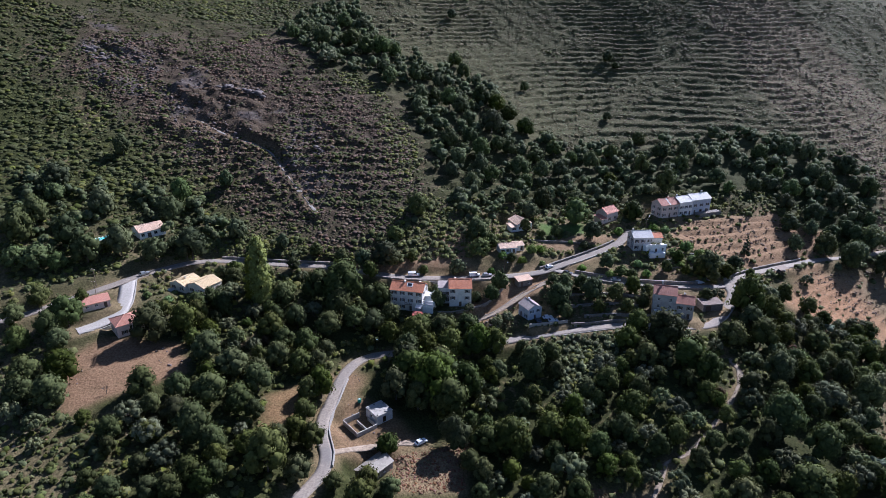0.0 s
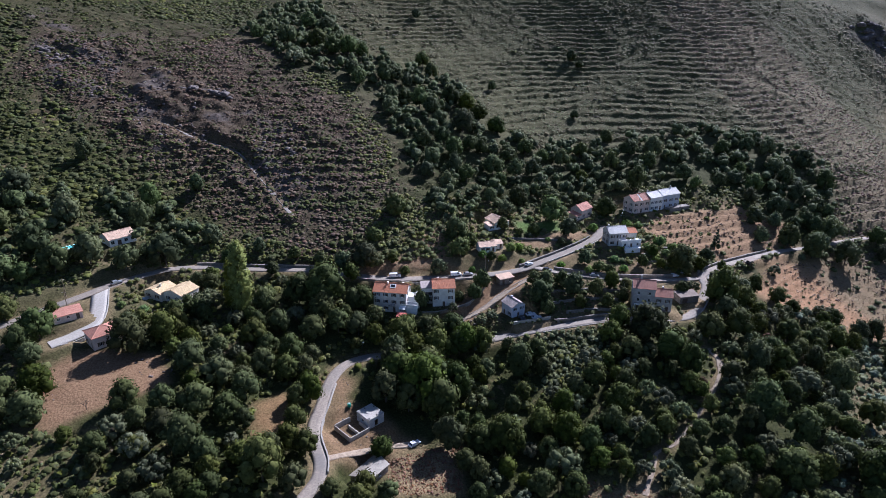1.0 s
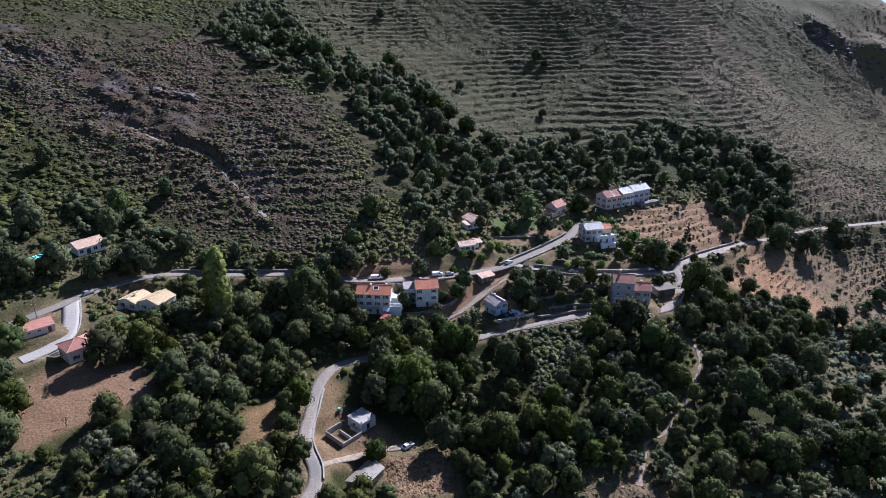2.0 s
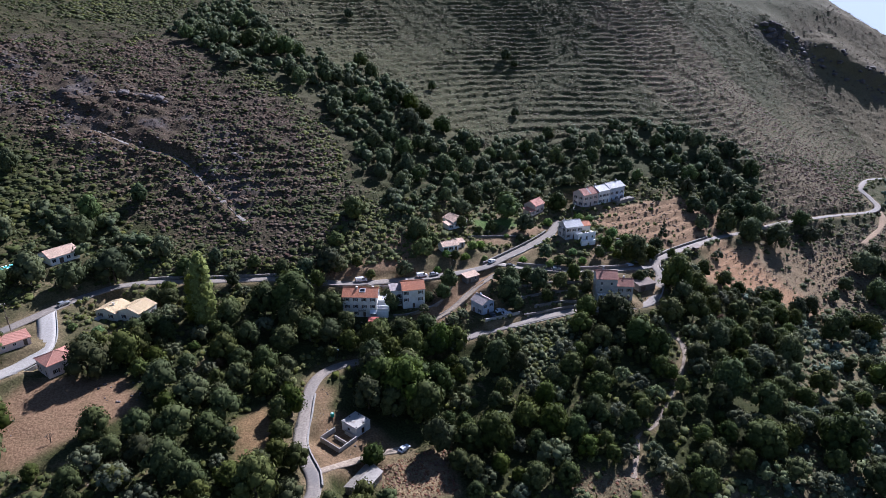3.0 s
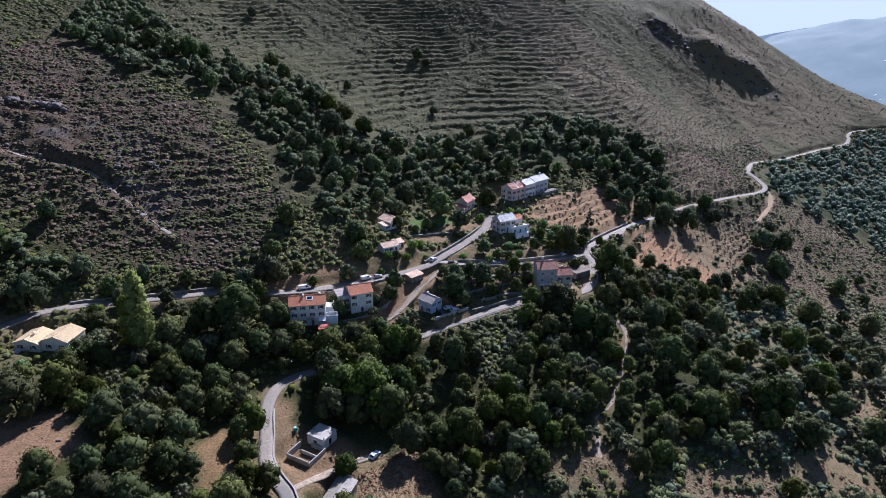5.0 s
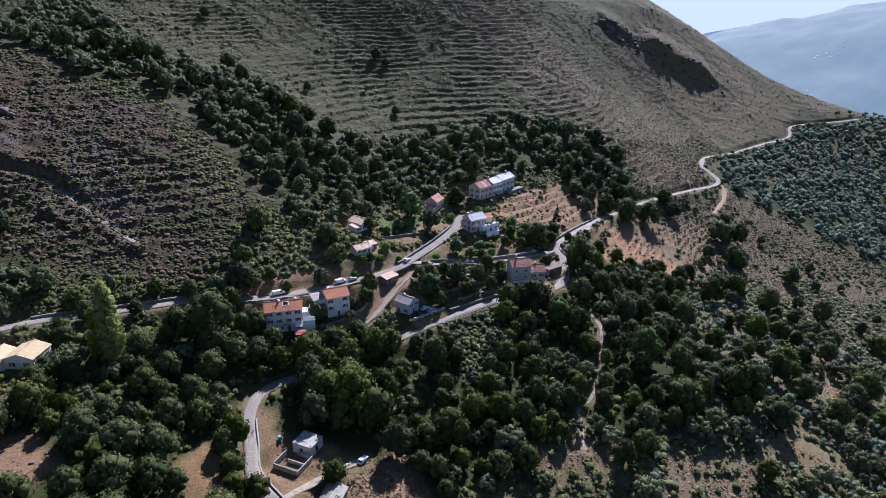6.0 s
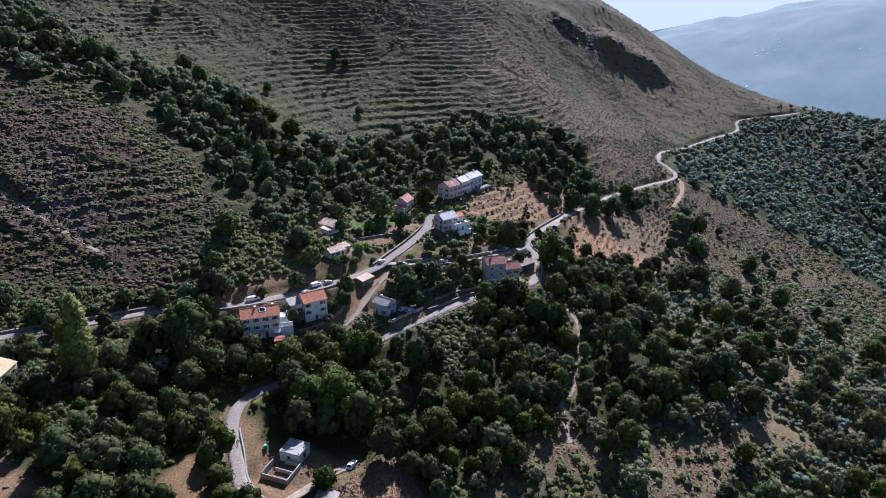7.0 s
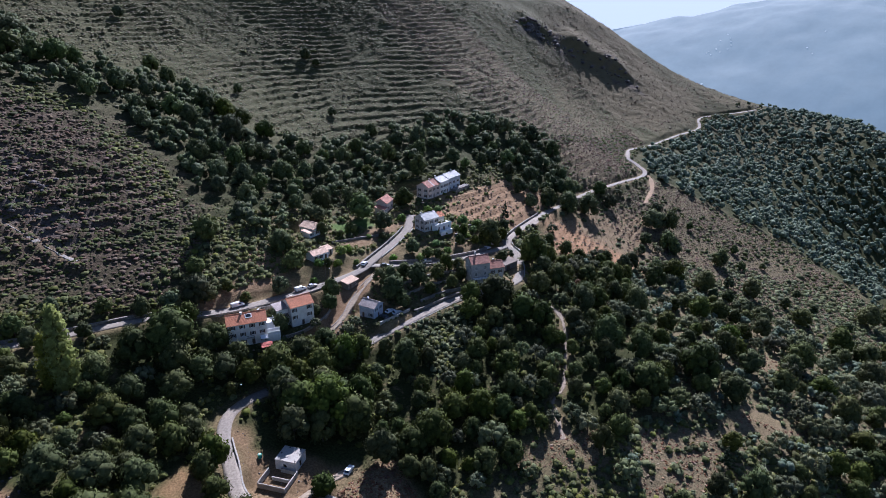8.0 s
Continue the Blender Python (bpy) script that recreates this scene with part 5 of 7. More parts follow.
def plant(key, x, y, z, r, rnd):
    """A tree of that kind with a crown of radius r."""
    slot = KINDS[key][rnd.randrange(len(KINDS[key]))]
    r *= 1.08
    k = Matrix.Diagonal((r * rnd.uniform(0.92, 1.08), r * rnd.uniform(0.92, 1.08), r * rnd.uniform(1.05, 1.4), 1))
    m = Matrix.Translation((x, y, z)) @ Matrix.Rotation(rnd.uniform(0, math.tau), 4, "Z") @ k
    if not slot[1]:
        slot[1] = True
        slot[0].matrix_world = m
    else:
        copy_thing(slot[0], Matrix.Identity(4)).matrix_basis = m


def scatter(poly, spacing, r, jitter=0.45):
    """Uneven rows of places inside a patch of ground."""
    p = np.array(poly, float)
    lo, hi = p.min(0), p.max(0)
    gx, gy = np.meshgrid(np.arange(lo[0], hi[0], spacing), np.arange(lo[1], hi[1], spacing * 0.87))
    gx = gx + (np.arange(gx.shape[0]) % 2)[:, None] * spacing / 2
    x = gx.ravel() + r.uniform(-jitter, jitter, gx.size) * spacing
    y = gy.ravel() + r.uniform(-jitter, jitter, gx.size) * spacing
    keep = inside(x, y, poly, 1.0) > 0.5
    return x[keep], y[keep]


def clear_of(x, y, gap):
    """Keeps places off roads, buildings and open ground."""
    ok = off_roads(x, y) > gap
    for px, py, turn, hx, hy, pz in PADS:
        c, s = math.cos(radians(turn)), math.sin(radians(turn))
        u, v = np.abs((x - px) * c + (y - py) * s), np.abs(-(x - px) * s + (y - py) * c)
        ok &= ~((u < hx + gap * 0.6) & (v < hy + gap * 0.6))
    for poly in (FIELD, BANK, YARD, DRY_BANK, LAWN, RAMP_DIRT, TAN_PLOT) + (LOW_CLEARINGS + (SPUR_BELT, BUSH_BANK) if gap > 1.2 else ()):
        ok &= inside(x, y, poly, 1.0) < 0.5
    return ok


PLACED = []


def stand_clear(xs, ys, radii):
    """Moves trees that would stand on a road to its verge."""
    xs, ys = np.array(xs, float), np.array(ys, float)
    for _ in range(12):
        bad = off_roads(xs, ys) < 0.6 + 0.25 * np.asarray(radii)
        if not bad.any():
            break
        a = np.linspace(0, math.tau, 12, endpoint=False)
        for i in np.flatnonzero(bad):
            cx, cy = xs[i] + 0.8 * np.cos(a), ys[i] + 0.8 * np.sin(a)
            k = off_roads(cx, cy).argmax()
            xs[i], ys[i] = cx[k], cy[k]
    return xs, ys


def grove(key_mix, xs, ys, radii, seed, sink=0.15):
    rnd = random.Random(seed)
    xs, ys = stand_clear(xs, ys, radii)
    zs = ground(xs, ys)
    for x, y, z, r in zip(xs, ys, zs, radii):
        key = rnd.choices([k for k, w in key_mix], [w for k, w in key_mix])[0]
        plant(key, float(x), float(y), float(z) - sink * r, float(r), rnd)
        PLACED.append((x, y, r))


# ---- trees that stand out, grove by grove: x, y, crown radius ----
OAKS_WEST = (
    (-100.1, 187.7, 6), (-132.5, 185.1, 4.2), (-127.8, 162.7, 5.2), (-91.4, 161.6, 4.6), (-90.4, 204.5, 4.1), (-103.2, 149, 2.6), (-90.7, 138.2, 2.6), (-75.3, 126.7, 3.2), (-139.2, 178.5, 3.7),
    (-127.2, 180, 3.7), (-126.2, 156.8, 4.2), (-129.9, 201.9, 2.9), (-148.4, 191.5, 3.5), (-101, 201.9, 3.1), (-78.3, 153.7, 4.2), (-86.1, 154.5, 3.3), (-87.7, 198.7, 4.1), (-70.8, 147.2, 5.8),
    (-64.6, 144.2, 4.1),
)
grove((("oak", 1),), *np.array(OAKS_WEST).T, 101)
CHESTNUTS_WEST = (
    (-127, 189.5, 5.4), (-118.5, 166.5, 4.6), (-115.8, 155.3, 5.3), (-90.9, 194.4, 4.8), (-80.2, 133.3, 3), (-67.4, 132.6, 3.9), (-60.8, 134.5, 3.6), (-69.7, 127.2, 3.6), (-84, 124.4, 3.1),
    (-142, 197.3, 3.6),
)
grove((("chestnut", 1),), *np.array(CHESTNUTS_WEST).T, 102)
OLIVES_WEST = (
    (-115.6, 146.5, 2.6), (-111.3, 139, 1.9), (-125.2, 150.5, 2.9),
)
grove((("olive", 1),), *np.array(OLIVES_WEST).T, 103)
OAKS_MIDDLE = (
    (-78.4, 180.6, 5.3), (-68.5, 175.5, 5.5), (-59.6, 171.8, 4.4), (-71.7, 163.5, 5.2), (-62.8, 161.8, 4.9), (-57.3, 159.4, 3.1), (-62.5, 139.7, 3.1), (-48.7, 140.7, 6.3), (-39.4, 139.6, 4.1),
    (-37.4, 153.4, 4.1), (-44.2, 154.2, 3.7), (-48.4, 150.7, 3.7), (-43.7, 172.6, 3.7), (-62, 199.5, 5.1), (-54.7, 207.7, 4.2), (-42.9, 206.1, 5.1), (-34.1, 211, 4.7), (-40, 215.3, 5.2),
    (-39.8, 223.6, 8), (-50.2, 224.6, 5.4), (-62.5, 219.4, 4.4), (-62.5, 239.5, 2.8), (-30.3, 237, 3.5), (-26.5, 210.7, 4.7), (-56.8, 186.1, 4.3), (-48.8, 184.2, 4.3), (-43.6, 186.6, 3.9),
)
grove((("oak", 1),), *np.array(OAKS_MIDDLE).T, 104)
CHESTNUTS_MIDDLE = (
    (-63.3, 131.2, 3.7), (-38.8, 176.3, 4.9), (-25.6, 224.2, 4.5), (-19.9, 207.5, 3.8),
)
grove((("chestnut", 1),), *np.array(CHESTNUTS_MIDDLE).T, 105)
OLIVES_MIDDLE = (
    (-65.8, 190.3, 3),
)
grove((("olive", 1),), *np.array(OLIVES_MIDDLE).T, 106)
OAKS_MIDDLE_LOW = (
    (-49, 194.7, 4.4), (-57.3, 196.1, 4), (-20.9, 140.6, 3.5), (-30.2, 139.3, 2.9), (-22.6, 135.6, 3.9), (-14.5, 139.9, 3.2), (-12.5, 190.2, 6), (-0.6, 192.3, 5.6), (3.5, 207.2, 4.7),
    (4.1, 160.3, 4.9), (31.5, 181.2, 3.1), (56.6, 183, 4.3),
)
grove((("oak", 1),), *np.array(OAKS_MIDDLE_LOW).T, 107)
CHESTNUTS_MIDDLE_LOW = (
    (-17.8, 158.9, 3.5), (-9.2, 205.7, 5.9), (4.4, 186.8, 4), (13, 204.9, 4.7), (13.8, 159.9, 4.9), (21.6, 159.1, 5.6), (31.6, 192, 5.6), (39.7, 199, 4.1), (40.6, 190.7, 3.2),
    (34.9, 165.7, 4.7), (42.2, 161.2, 5.3), (20.9, 150, 3.4), (30.1, 143.3, 3.9), (48.5, 157.2, 3.8),
)
grove((("chestnut", 1),), *np.array(CHESTNUTS_MIDDLE_LOW).T, 108)
OLIVES_MIDDLE_LOW = (
    (-78.3, 199.8, 3.1), (12.3, 185.6, 3.2), (19.3, 203.3, 3.4), (25.5, 169.6, 3), (38.5, 150.1, 5), (28.6, 157.1, 2.8), (57.5, 191.3, 4.4),
)
grove((("olive", 1),), *np.array(OLIVES_MIDDLE_LOW).T, 109)
OAKS_CENTRE = (
    (49.7, 181.6, 3.5), (68, 201.9, 4.2), (67, 193.2, 3.2), (56.4, 147.1, 2.7), (-15.8, 180.1, 5.4), (-8, 176.5, 4.9), (-0.4, 173.9, 3.8), (74, 209.6, 4.7), (122.2, 225.4, 6.8),
    (119.5, 215.6, 5.2), (132, 225.6, 5), (108.7, 205.5, 5.3), (120.3, 207.1, 4.7), (131.3, 211.6, 4.3), (143.6, 209.6, 4.7), (153.8, 207.3, 4.3), (162.8, 209, 4.3), (118.1, 188.7, 4.9),
    (128.8, 189.7, 5), (88.3, 177.3, 3.8),
)
grove((("oak", 1),), *np.array(OAKS_CENTRE).T, 110)
CHESTNUTS_CENTRE = (
    (62.7, 172.8, 4.5), (49.8, 151.3, 3.4), (11.2, 141.7, 2.6), (82.6, 204, 7.1), (87.5, 193.1, 5.6), (92.2, 186.3, 4.7), (150.2, 207.4, 3),
)
grove((("chestnut", 1),), *np.array(CHESTNUTS_CENTRE).T, 111)
OLIVES_CENTRE = (
    (54.9, 158.2, 2.5), (41.8, 179.3, 3.1), (143.9, 218.5, 4),
)
grove((("olive", 1),), *np.array(OLIVES_CENTRE).T, 112)
OAKS_EAST = (
    (114.2, 179.8, 3.4), (146.4, 182.8, 5.4), (122.7, 173.6, 3.7), (91.7, 168.3, 2.7), (92.6, 159.8, 3.5), (84.8, 159.5, 2.8), (117.2, 156.8, 5.2), (129.2, 164.8, 4.3), (141.7, 172.7, 3.7),
    (88.3, 148.7, 3), (86.5, 140.6, 4), (77.9, 152.4, 3.1), (60.7, 171.4, 3), (78.5, 234.6, 3.3), (84.4, 233, 2.8),
)
grove((("oak", 1),), *np.array(OAKS_EAST).T, 113)
CHESTNUTS_EAST = (
    (91.9, 175.3, 2.6), (109.2, 166.4, 6.1), (106.6, 143.3, 6.1), (96.2, 147.7, 3.3), (66, 178.2, 3.8), (108, 231.7, 2.8), (128.5, 149.4, 3.4),
)
grove((("chestnut", 1),), *np.array(CHESTNUTS_EAST).T, 114)
OLIVES_EAST = (
    (131.3, 181, 5), (102.6, 175.4, 3.7), (80.9, 166.5, 3.3), (63.1, 147.4, 3), (65.6, 162.4, 2.8), (73.1, 176.4, 3), (114.2, 234.4, 2.6), (127.3, 154.9, 3.4),
)
grove((("olive", 1),), *np.array(OLIVES_EAST).T, 115)
OAKS_EAST_SLOPE = (
    (222.6, 196, 5.5), (186.7, 202.7, 5.2), (160.6, 147.1, 5.3), (163.1, 135.4, 4.7), (198.6, 131.3, 6), (173.2, 100.9, 5.2), (89.6, 102.4, 3.5), (229.8, 114.5, 6.2), (257, 138.5, 6.3),
    (262.9, 161.7, 4.9), (211.2, 156.5, 4.4), (185.9, 175, 4.9), (258, 189.3, 5.1), (318.8, 149.1, 6.6), (163.5, 90.4, 4.5), (109.7, 132.7, 4.1), (134.8, 125.7, 4.7),
)
grove((("oak", 1),), *np.array(OAKS_EAST_SLOPE).T, 116)
CHESTNUTS_EAST_SLOPE = (
    (132.1, 139.3, 7), (185.1, 115.1, 5.1), (138.5, 89.1, 4.2), (100.5, 95.8, 4.6), (134.8, 79.8, 4), (177.5, 154.6, 4.6),
)
grove((("chestnut", 1),), *np.array(CHESTNUTS_EAST_SLOPE).T, 117)
OLIVES_EAST_SLOPE = (
    (154.4, 118.1, 3.5), (150.5, 103, 4.1), (114.6, 92.2, 4),
)
grove((("olive", 1),), *np.array(OLIVES_EAST_SLOPE).T, 118)
OAKS_GULLY = (
    (-100.3, 435.7, 3.8), (-92.7, 444.9, 3.8), (-81.4, 435.3, 6), (-71.8, 472.9, 5.7), (-59.6, 472.2, 5.7), (-63.2, 438.3, 6.1), (-51.3, 431.6, 5.2), (-42.2, 434.2, 6), (-32.9, 434.9, 4.5),
    (-37.7, 402.4, 4.9), (-33.5, 392.7, 4.9), (-18.5, 405.1, 5), (-11.6, 413.5, 5.1), (7, 447.4, 4.7), (-4.2, 407.6, 4.3), (12.5, 432.3, 4.6), (-14.1, 382.5, 4.1), (-5.7, 385.1, 4.8),
    (-15.2, 365.1, 3.9), (2.9, 381.2, 5.4), (9.7, 377.9, 5.4), (14.5, 368.9, 4.7), (27.7, 365.7, 6), (2.8, 340, 5.6), (14, 350.3, 4.5), (19.9, 337.9, 5), (30, 348.9, 4.5),
)
grove((("holm", 1),), *np.array(OAKS_GULLY).T, 119)
CHESTNUTS_GULLY = (
    (22.4, 396, 5.6), (32.9, 394, 5.6), (39.1, 382.6, 5.5), (48.5, 372.9, 5.4),
)
grove((("chestnut", 1),), *np.array(CHESTNUTS_GULLY).T, 120)
OLIVES_GULLY = (
    (-72.9, 404.9, 5.6),
)
grove((("olive", 1),), *np.array(OLIVES_GULLY).T, 121)
OAKS_GULLY_LOW = (
    (7.3, 324.8, 4.8), (19.2, 321.9, 4.8), (36.2, 346.9, 3.8), (40.8, 328.7, 5.5), (52.1, 345.5, 4.5), (62.9, 354, 4.5), (24.9, 317.7, 4.1), (14.1, 304.8, 4.6), (4.2, 313.1, 3.5),
    (42.8, 317.2, 3.6), (53.3, 329.4, 4.3), (62.9, 331.8, 4.3), (35.3, 299.4, 3.4), (71.9, 348.6, 3.9), (82.7, 346, 4.5), (95.9, 354.8, 3.9), (117.4, 375.3, 4.1), (125.3, 355.9, 4.9),
    (139.4, 354.3, 5.2), (132.4, 341.9, 4.4), (110.3, 341.7, 4.4), (68.2, 308.4, 4.1), (53.4, 307.2, 3.5), (64.3, 287.8, 6.6), (118.6, 322.2, 5.4), (148.1, 328.6, 4.3), (151.4, 320.5, 3),
    (15.4, 266.6, 5.1), (-11.8, 277.5, 4.7), (16.2, 254.5, 4.5),
)
grove((("holm", 1),), *np.array(OAKS_GULLY_LOW).T, 122)
CHESTNUTS_GULLY_LOW = (
    (50, 303.8, 4.6), (90.7, 331.1, 3.7), (94.4, 297.3, 5.1),
)
grove((("chestnut", 1),), *np.array(CHESTNUTS_GULLY_LOW).T, 123)
OAKS_TERRACE = (
    (166, 323.3, 3.6), (182.4, 332.8, 3.7), (185, 321.6, 4.8), (205, 338.2, 5), (208.4, 352.1, 4.2), (207.5, 329.7, 4.3), (180.6, 352, 4.5), (196.8, 355.6, 4.6), (228.2, 346.1, 5.1),
    (232.5, 329.6, 4.9), (207.4, 317, 4.8), (188.5, 303.3, 5.2), (216.6, 311, 4.7), (176.5, 308.7, 3.5), (172.3, 293.2, 3.9), (168.5, 278.5, 3.2), (185.1, 279.1, 5.4), (197.1, 279.9, 4.9),
    (213.1, 290.7, 5), (203.8, 297.4, 3.7), (221.2, 307.6, 3.5), (115.6, 250.4, 4.9), (130.1, 257.8, 3), (70.3, 275.6, 4.5), (53.4, 277.3, 2.7), (71.8, 252.1, 3.5), (6.2, 244.7, 3.4),
    (23.7, 236.6, 3.5), (19.8, 229.7, 2.8), (61.2, 230.5, 4.6), (46.8, 226.7, 5), (42.8, 290.4, 3.9),
)
grove((("holm", 1),), *np.array(OAKS_TERRACE).T, 124)
OAKS_SLOPE = (
    (121.1, 483.3, 3.8), (54.6, 437, 3.1), (105.1, 404.9, 2.9), (125.3, 473.2, 2.9), (5.5, 522.7, 3.6), (-103.8, 287.3, 3.8), (-154.9, 295.2, 3.8), (-145.6, 253.6, 5.3), (-168.8, 263.4, 5.4),
    (-166.3, 255.5, 4.3), (-165.2, 238.8, 5.5), (-165.1, 227, 5.7), (-147.5, 229.5, 5.8), (-129.4, 231.7, 5.9), (-138.4, 223.2, 5.2), (-152.9, 215.2, 5.1), (-104, 240.4, 6.1), (-120.4, 260.3, 5),
    (-90.6, 257.3, 4.5), (-120, 273.2, 4.6), (-25, 245.6, 5.3), (-34.6, 244, 3.8), (-21.2, 259.9, 3.5), (-54.8, 250, 2.9), (-81, 247.8, 3.4), (-70.1, 253.2, 3), (-160.4, 214, 4.6),
    (-117.4, 233.6, 4.6), (-145.8, 216.5, 3.8),
)
grove((("holm", 1),), *np.array(OAKS_SLOPE).T, 125)
OAKS_VILLAGE = (
    (-4.2, 221.3, 1.4), (-2.8, 230.3, 3), (23.7, 236.4, 3.1), (-22.7, 245.4, 4.3), (-13.2, 247.5, 2.4), (76.8, 246.7, 2.9), (80.5, 242, 2.4), (50.5, 234.8, 3.7), (57.8, 236.2, 3.3),
    (70.2, 228.9, 3.2), (73.3, 222.8, 2.7), (48.5, 221.7, 3.1), (46, 236.1, 3.3), (-2, 224.7, 2.9), (-31.6, 216.8, 3.5), (80.9, 226.2, 2.7), (111.5, 248.6, 3.4), (116.5, 247.2, 2.9),
    (133.3, 252.6, 2.2), (97.4, 250.3, 2.5), (65, 267.9, 2.1), (46.2, 273.6, 2.1), (21.7, 262.7, 3.6), (38.6, 276.8, 2.7), (-8.2, 243.3, 2.2), (-44.2, 244.5, 3.4), (-77.4, 242.8, 3.3),
)
grove((("oak", 1),), *np.array(OAKS_VILLAGE).T, 126)
CHESTNUTS_VILLAGE = (
    (13.3, 229.1, 2.5), (62.2, 223.2, 2.7), (-28.9, 223, 4), (125, 251.2, 3), (105.6, 248.9, 2.2), (29.8, 252.8, 2.2), (104.8, 258.1, 2.5),
)
grove((("chestnut", 1),), *np.array(CHESTNUTS_VILLAGE).T, 127)
OLIVES_VILLAGE = (
    (1.4, 217.8, 2.2), (10.4, 222.3, 2), (21.3, 217, 2.2), (26, 219.5, 2), (96.7, 264.9, 2.3),
)
grove((("olive", 1),), *np.array(OLIVES_VILLAGE).T, 128)
OAKS_SPUR_SLOPE = (
    (271.9, 269.7, 4.1), (265.2, 258.6, 4.4), (250.2, 243.2, 4.2), (245.5, 232.6, 3.4), (270.8, 218, 4.8), (222.9, 199.4, 3.7), (221.7, 190.5, 2.7), (287.5, 213.2, 2.8), (276, 198.4, 2.4),
    (273.4, 176.3, 2.9), (270.2, 164.1, 3.1), (291.9, 168.6, 2.6), (292.3, 149.6, 3.2), (222.9, 162.6, 3.4), (301.4, 183.7, 2.4), (304.7, 229, 2.6), (250.8, 199, 3.2), (288.7, 253.7, 2.3),
    (311, 211.8, 2.2),
)
grove((("holm", 1),), *np.array(OAKS_SPUR_SLOPE).T, 129)
CHESTNUTS_SPUR_SLOPE = (
    (210.5, 205.5, 3.7), (205.3, 168, 3.3),
)
grove((("chestnut", 1),), *np.array(CHESTNUTS_SPUR_SLOPE).T, 130)
OLIVES_SPUR_SLOPE = (
    (231.1, 234.2, 3), (213.6, 235.3, 2.6),
)
grove((("olive", 1),), *np.array(OLIVES_SPUR_SLOPE).T, 131)
OAKS_ROAD = (
    (184.4, 278.8, 4.4), (209.9, 272.1, 6.3), (168.7, 279.4, 3.1), (236.7, 279, 4), (238.8, 290.1, 4.1), (172.3, 295, 3.8), (194, 294.5, 3.9), (231.5, 244.5, 3.7), (255.7, 258.4, 6.5),
    (269.8, 255.5, 5.6), (242.8, 236.4, 4.9), (204.6, 215.6, 4.4), (217.1, 235.6, 2.7), (180.6, 218.2, 3.8), (205.5, 293.6, 4), (182, 291.4, 3.2),
)
grove((("holm", 1),), *np.array(OAKS_ROAD).T, 132)
CHESTNUTS_ROAD = (
    (192.1, 272.2, 5.6), (210, 208.4, 5.5), (161.3, 212.6, 4.7),
)
grove((("chestnut", 1),), *np.array(CHESTNUTS_ROAD).T, 133)
OLIVES_ROAD = (
    (216.7, 289.8, 6), (161.8, 253.6, 2.6), (256.3, 289.5, 2.8),
)
grove((("olive", 1),), *np.array(OLIVES_ROAD).T, 134)
GARDEN_SHRUBS = (
    (112, 268.6, 3.1), (116.4, 262.3, 2.8), (101.6, 286.4, 2.5), (106.9, 283.4, 2.5), (84.3, 283, 2.4), (39.2, 259.1, 2.5), (34.9, 253.4, 2.2), (43.5, 262.4, 2.3), (26.1, 253.1, 2.5),
    (53.7, 288.6, 2.2), (86.2, 254.3, 2.2), (104.3, 264.2, 2.3), (105.1, 254.6, 2), (88, 247.6, 2.2), (71.5, 244.7, 2.4), (59, 270.7, 1.6), (43.6, 253.3, 1.7), (-72.9, 204.9, 2.1),
    (20.8, 246.9, 1.9), (60.5, 250.2, 2), (9.5, 230, 1.8), (14.1, 230.5, 1.6), (111.6, 259.2, 2.3), (-103.5, 210.3, 2.1), (-111, 210.7, 1.7), (-13.4, 204, 1.9), (-27.3, 217.3, 2),
)
grove((("shrub", 1),), *np.array(GARDEN_SHRUBS).T, 201)
DRY_TREES = (
    (130.9, 204.2, 2.1), (94.5, 180.2, 1.7), (-63.7, 196.6, 1.6), (-47, 204.5, 1.5),
)
grove((("russet", 1),), *np.array(DRY_TREES).T, 202)
ROADSIDE_CHESTNUTS = ((-13, 198.6, 4.6), (-5, 199.4, 5), (3, 200.4, 5), (11, 202, 5), (19, 203.6, 4.6), (-9, 209, 5.2), (0, 210.2, 5.4), (9, 211.6, 5), (-11, 187, 6.4), (-4, 181, 7.2), (3, 176, 6.6), (-1, 189, 6), (8, 183, 5.6))
grove((("chestnut", 1),), *np.array(ROADSIDE_CHESTNUTS).T, 205)
grove((("poplar", 1),), *np.array(((-69.8, 217, 4.3), (-73.5, 218.5, 3.3))).T, 203)
grove((("cypress", 1),), *np.array(((103, 108, 2.2), (24.5, 236, 2.6), (81.5, 229, 2.2), (13.5, 217, 1.1), (139, 267, 2.6))).T, 204)


# ---- woods filled in between ----


def fill(poly, spacing, mix, lo, hi, seed, gap=1.5):
    r = np.random.default_rng(seed)
    x, y = scatter(poly, spacing, r)
    rad = r.uniform(lo, hi, len(x))
    ok = clear_of(x, y, gap + rad.mean() * 0.5)
    if PLACED:
        p = np.array(PLACED)
        d = np.hypot(x[:, None] - p[None, :, 0], y[:, None] - p[None, :, 1]) - 0.75 * (p[None, :, 2] + rad[:, None])
        ok &= d.min(1) > 0
    grove(mix, x[ok], y[ok], rad[ok], seed)


fill(LOWER_WOOD, 7.6, (("oak", 3), ("chestnut", 2), ("olive", 3)), 2.2, 4.2, 5)
fill(RIGHT_WOOD, 12.5, (("oak", 3), ("chestnut", 1), ("olive", 4)), 2.4, 4.8, 6)


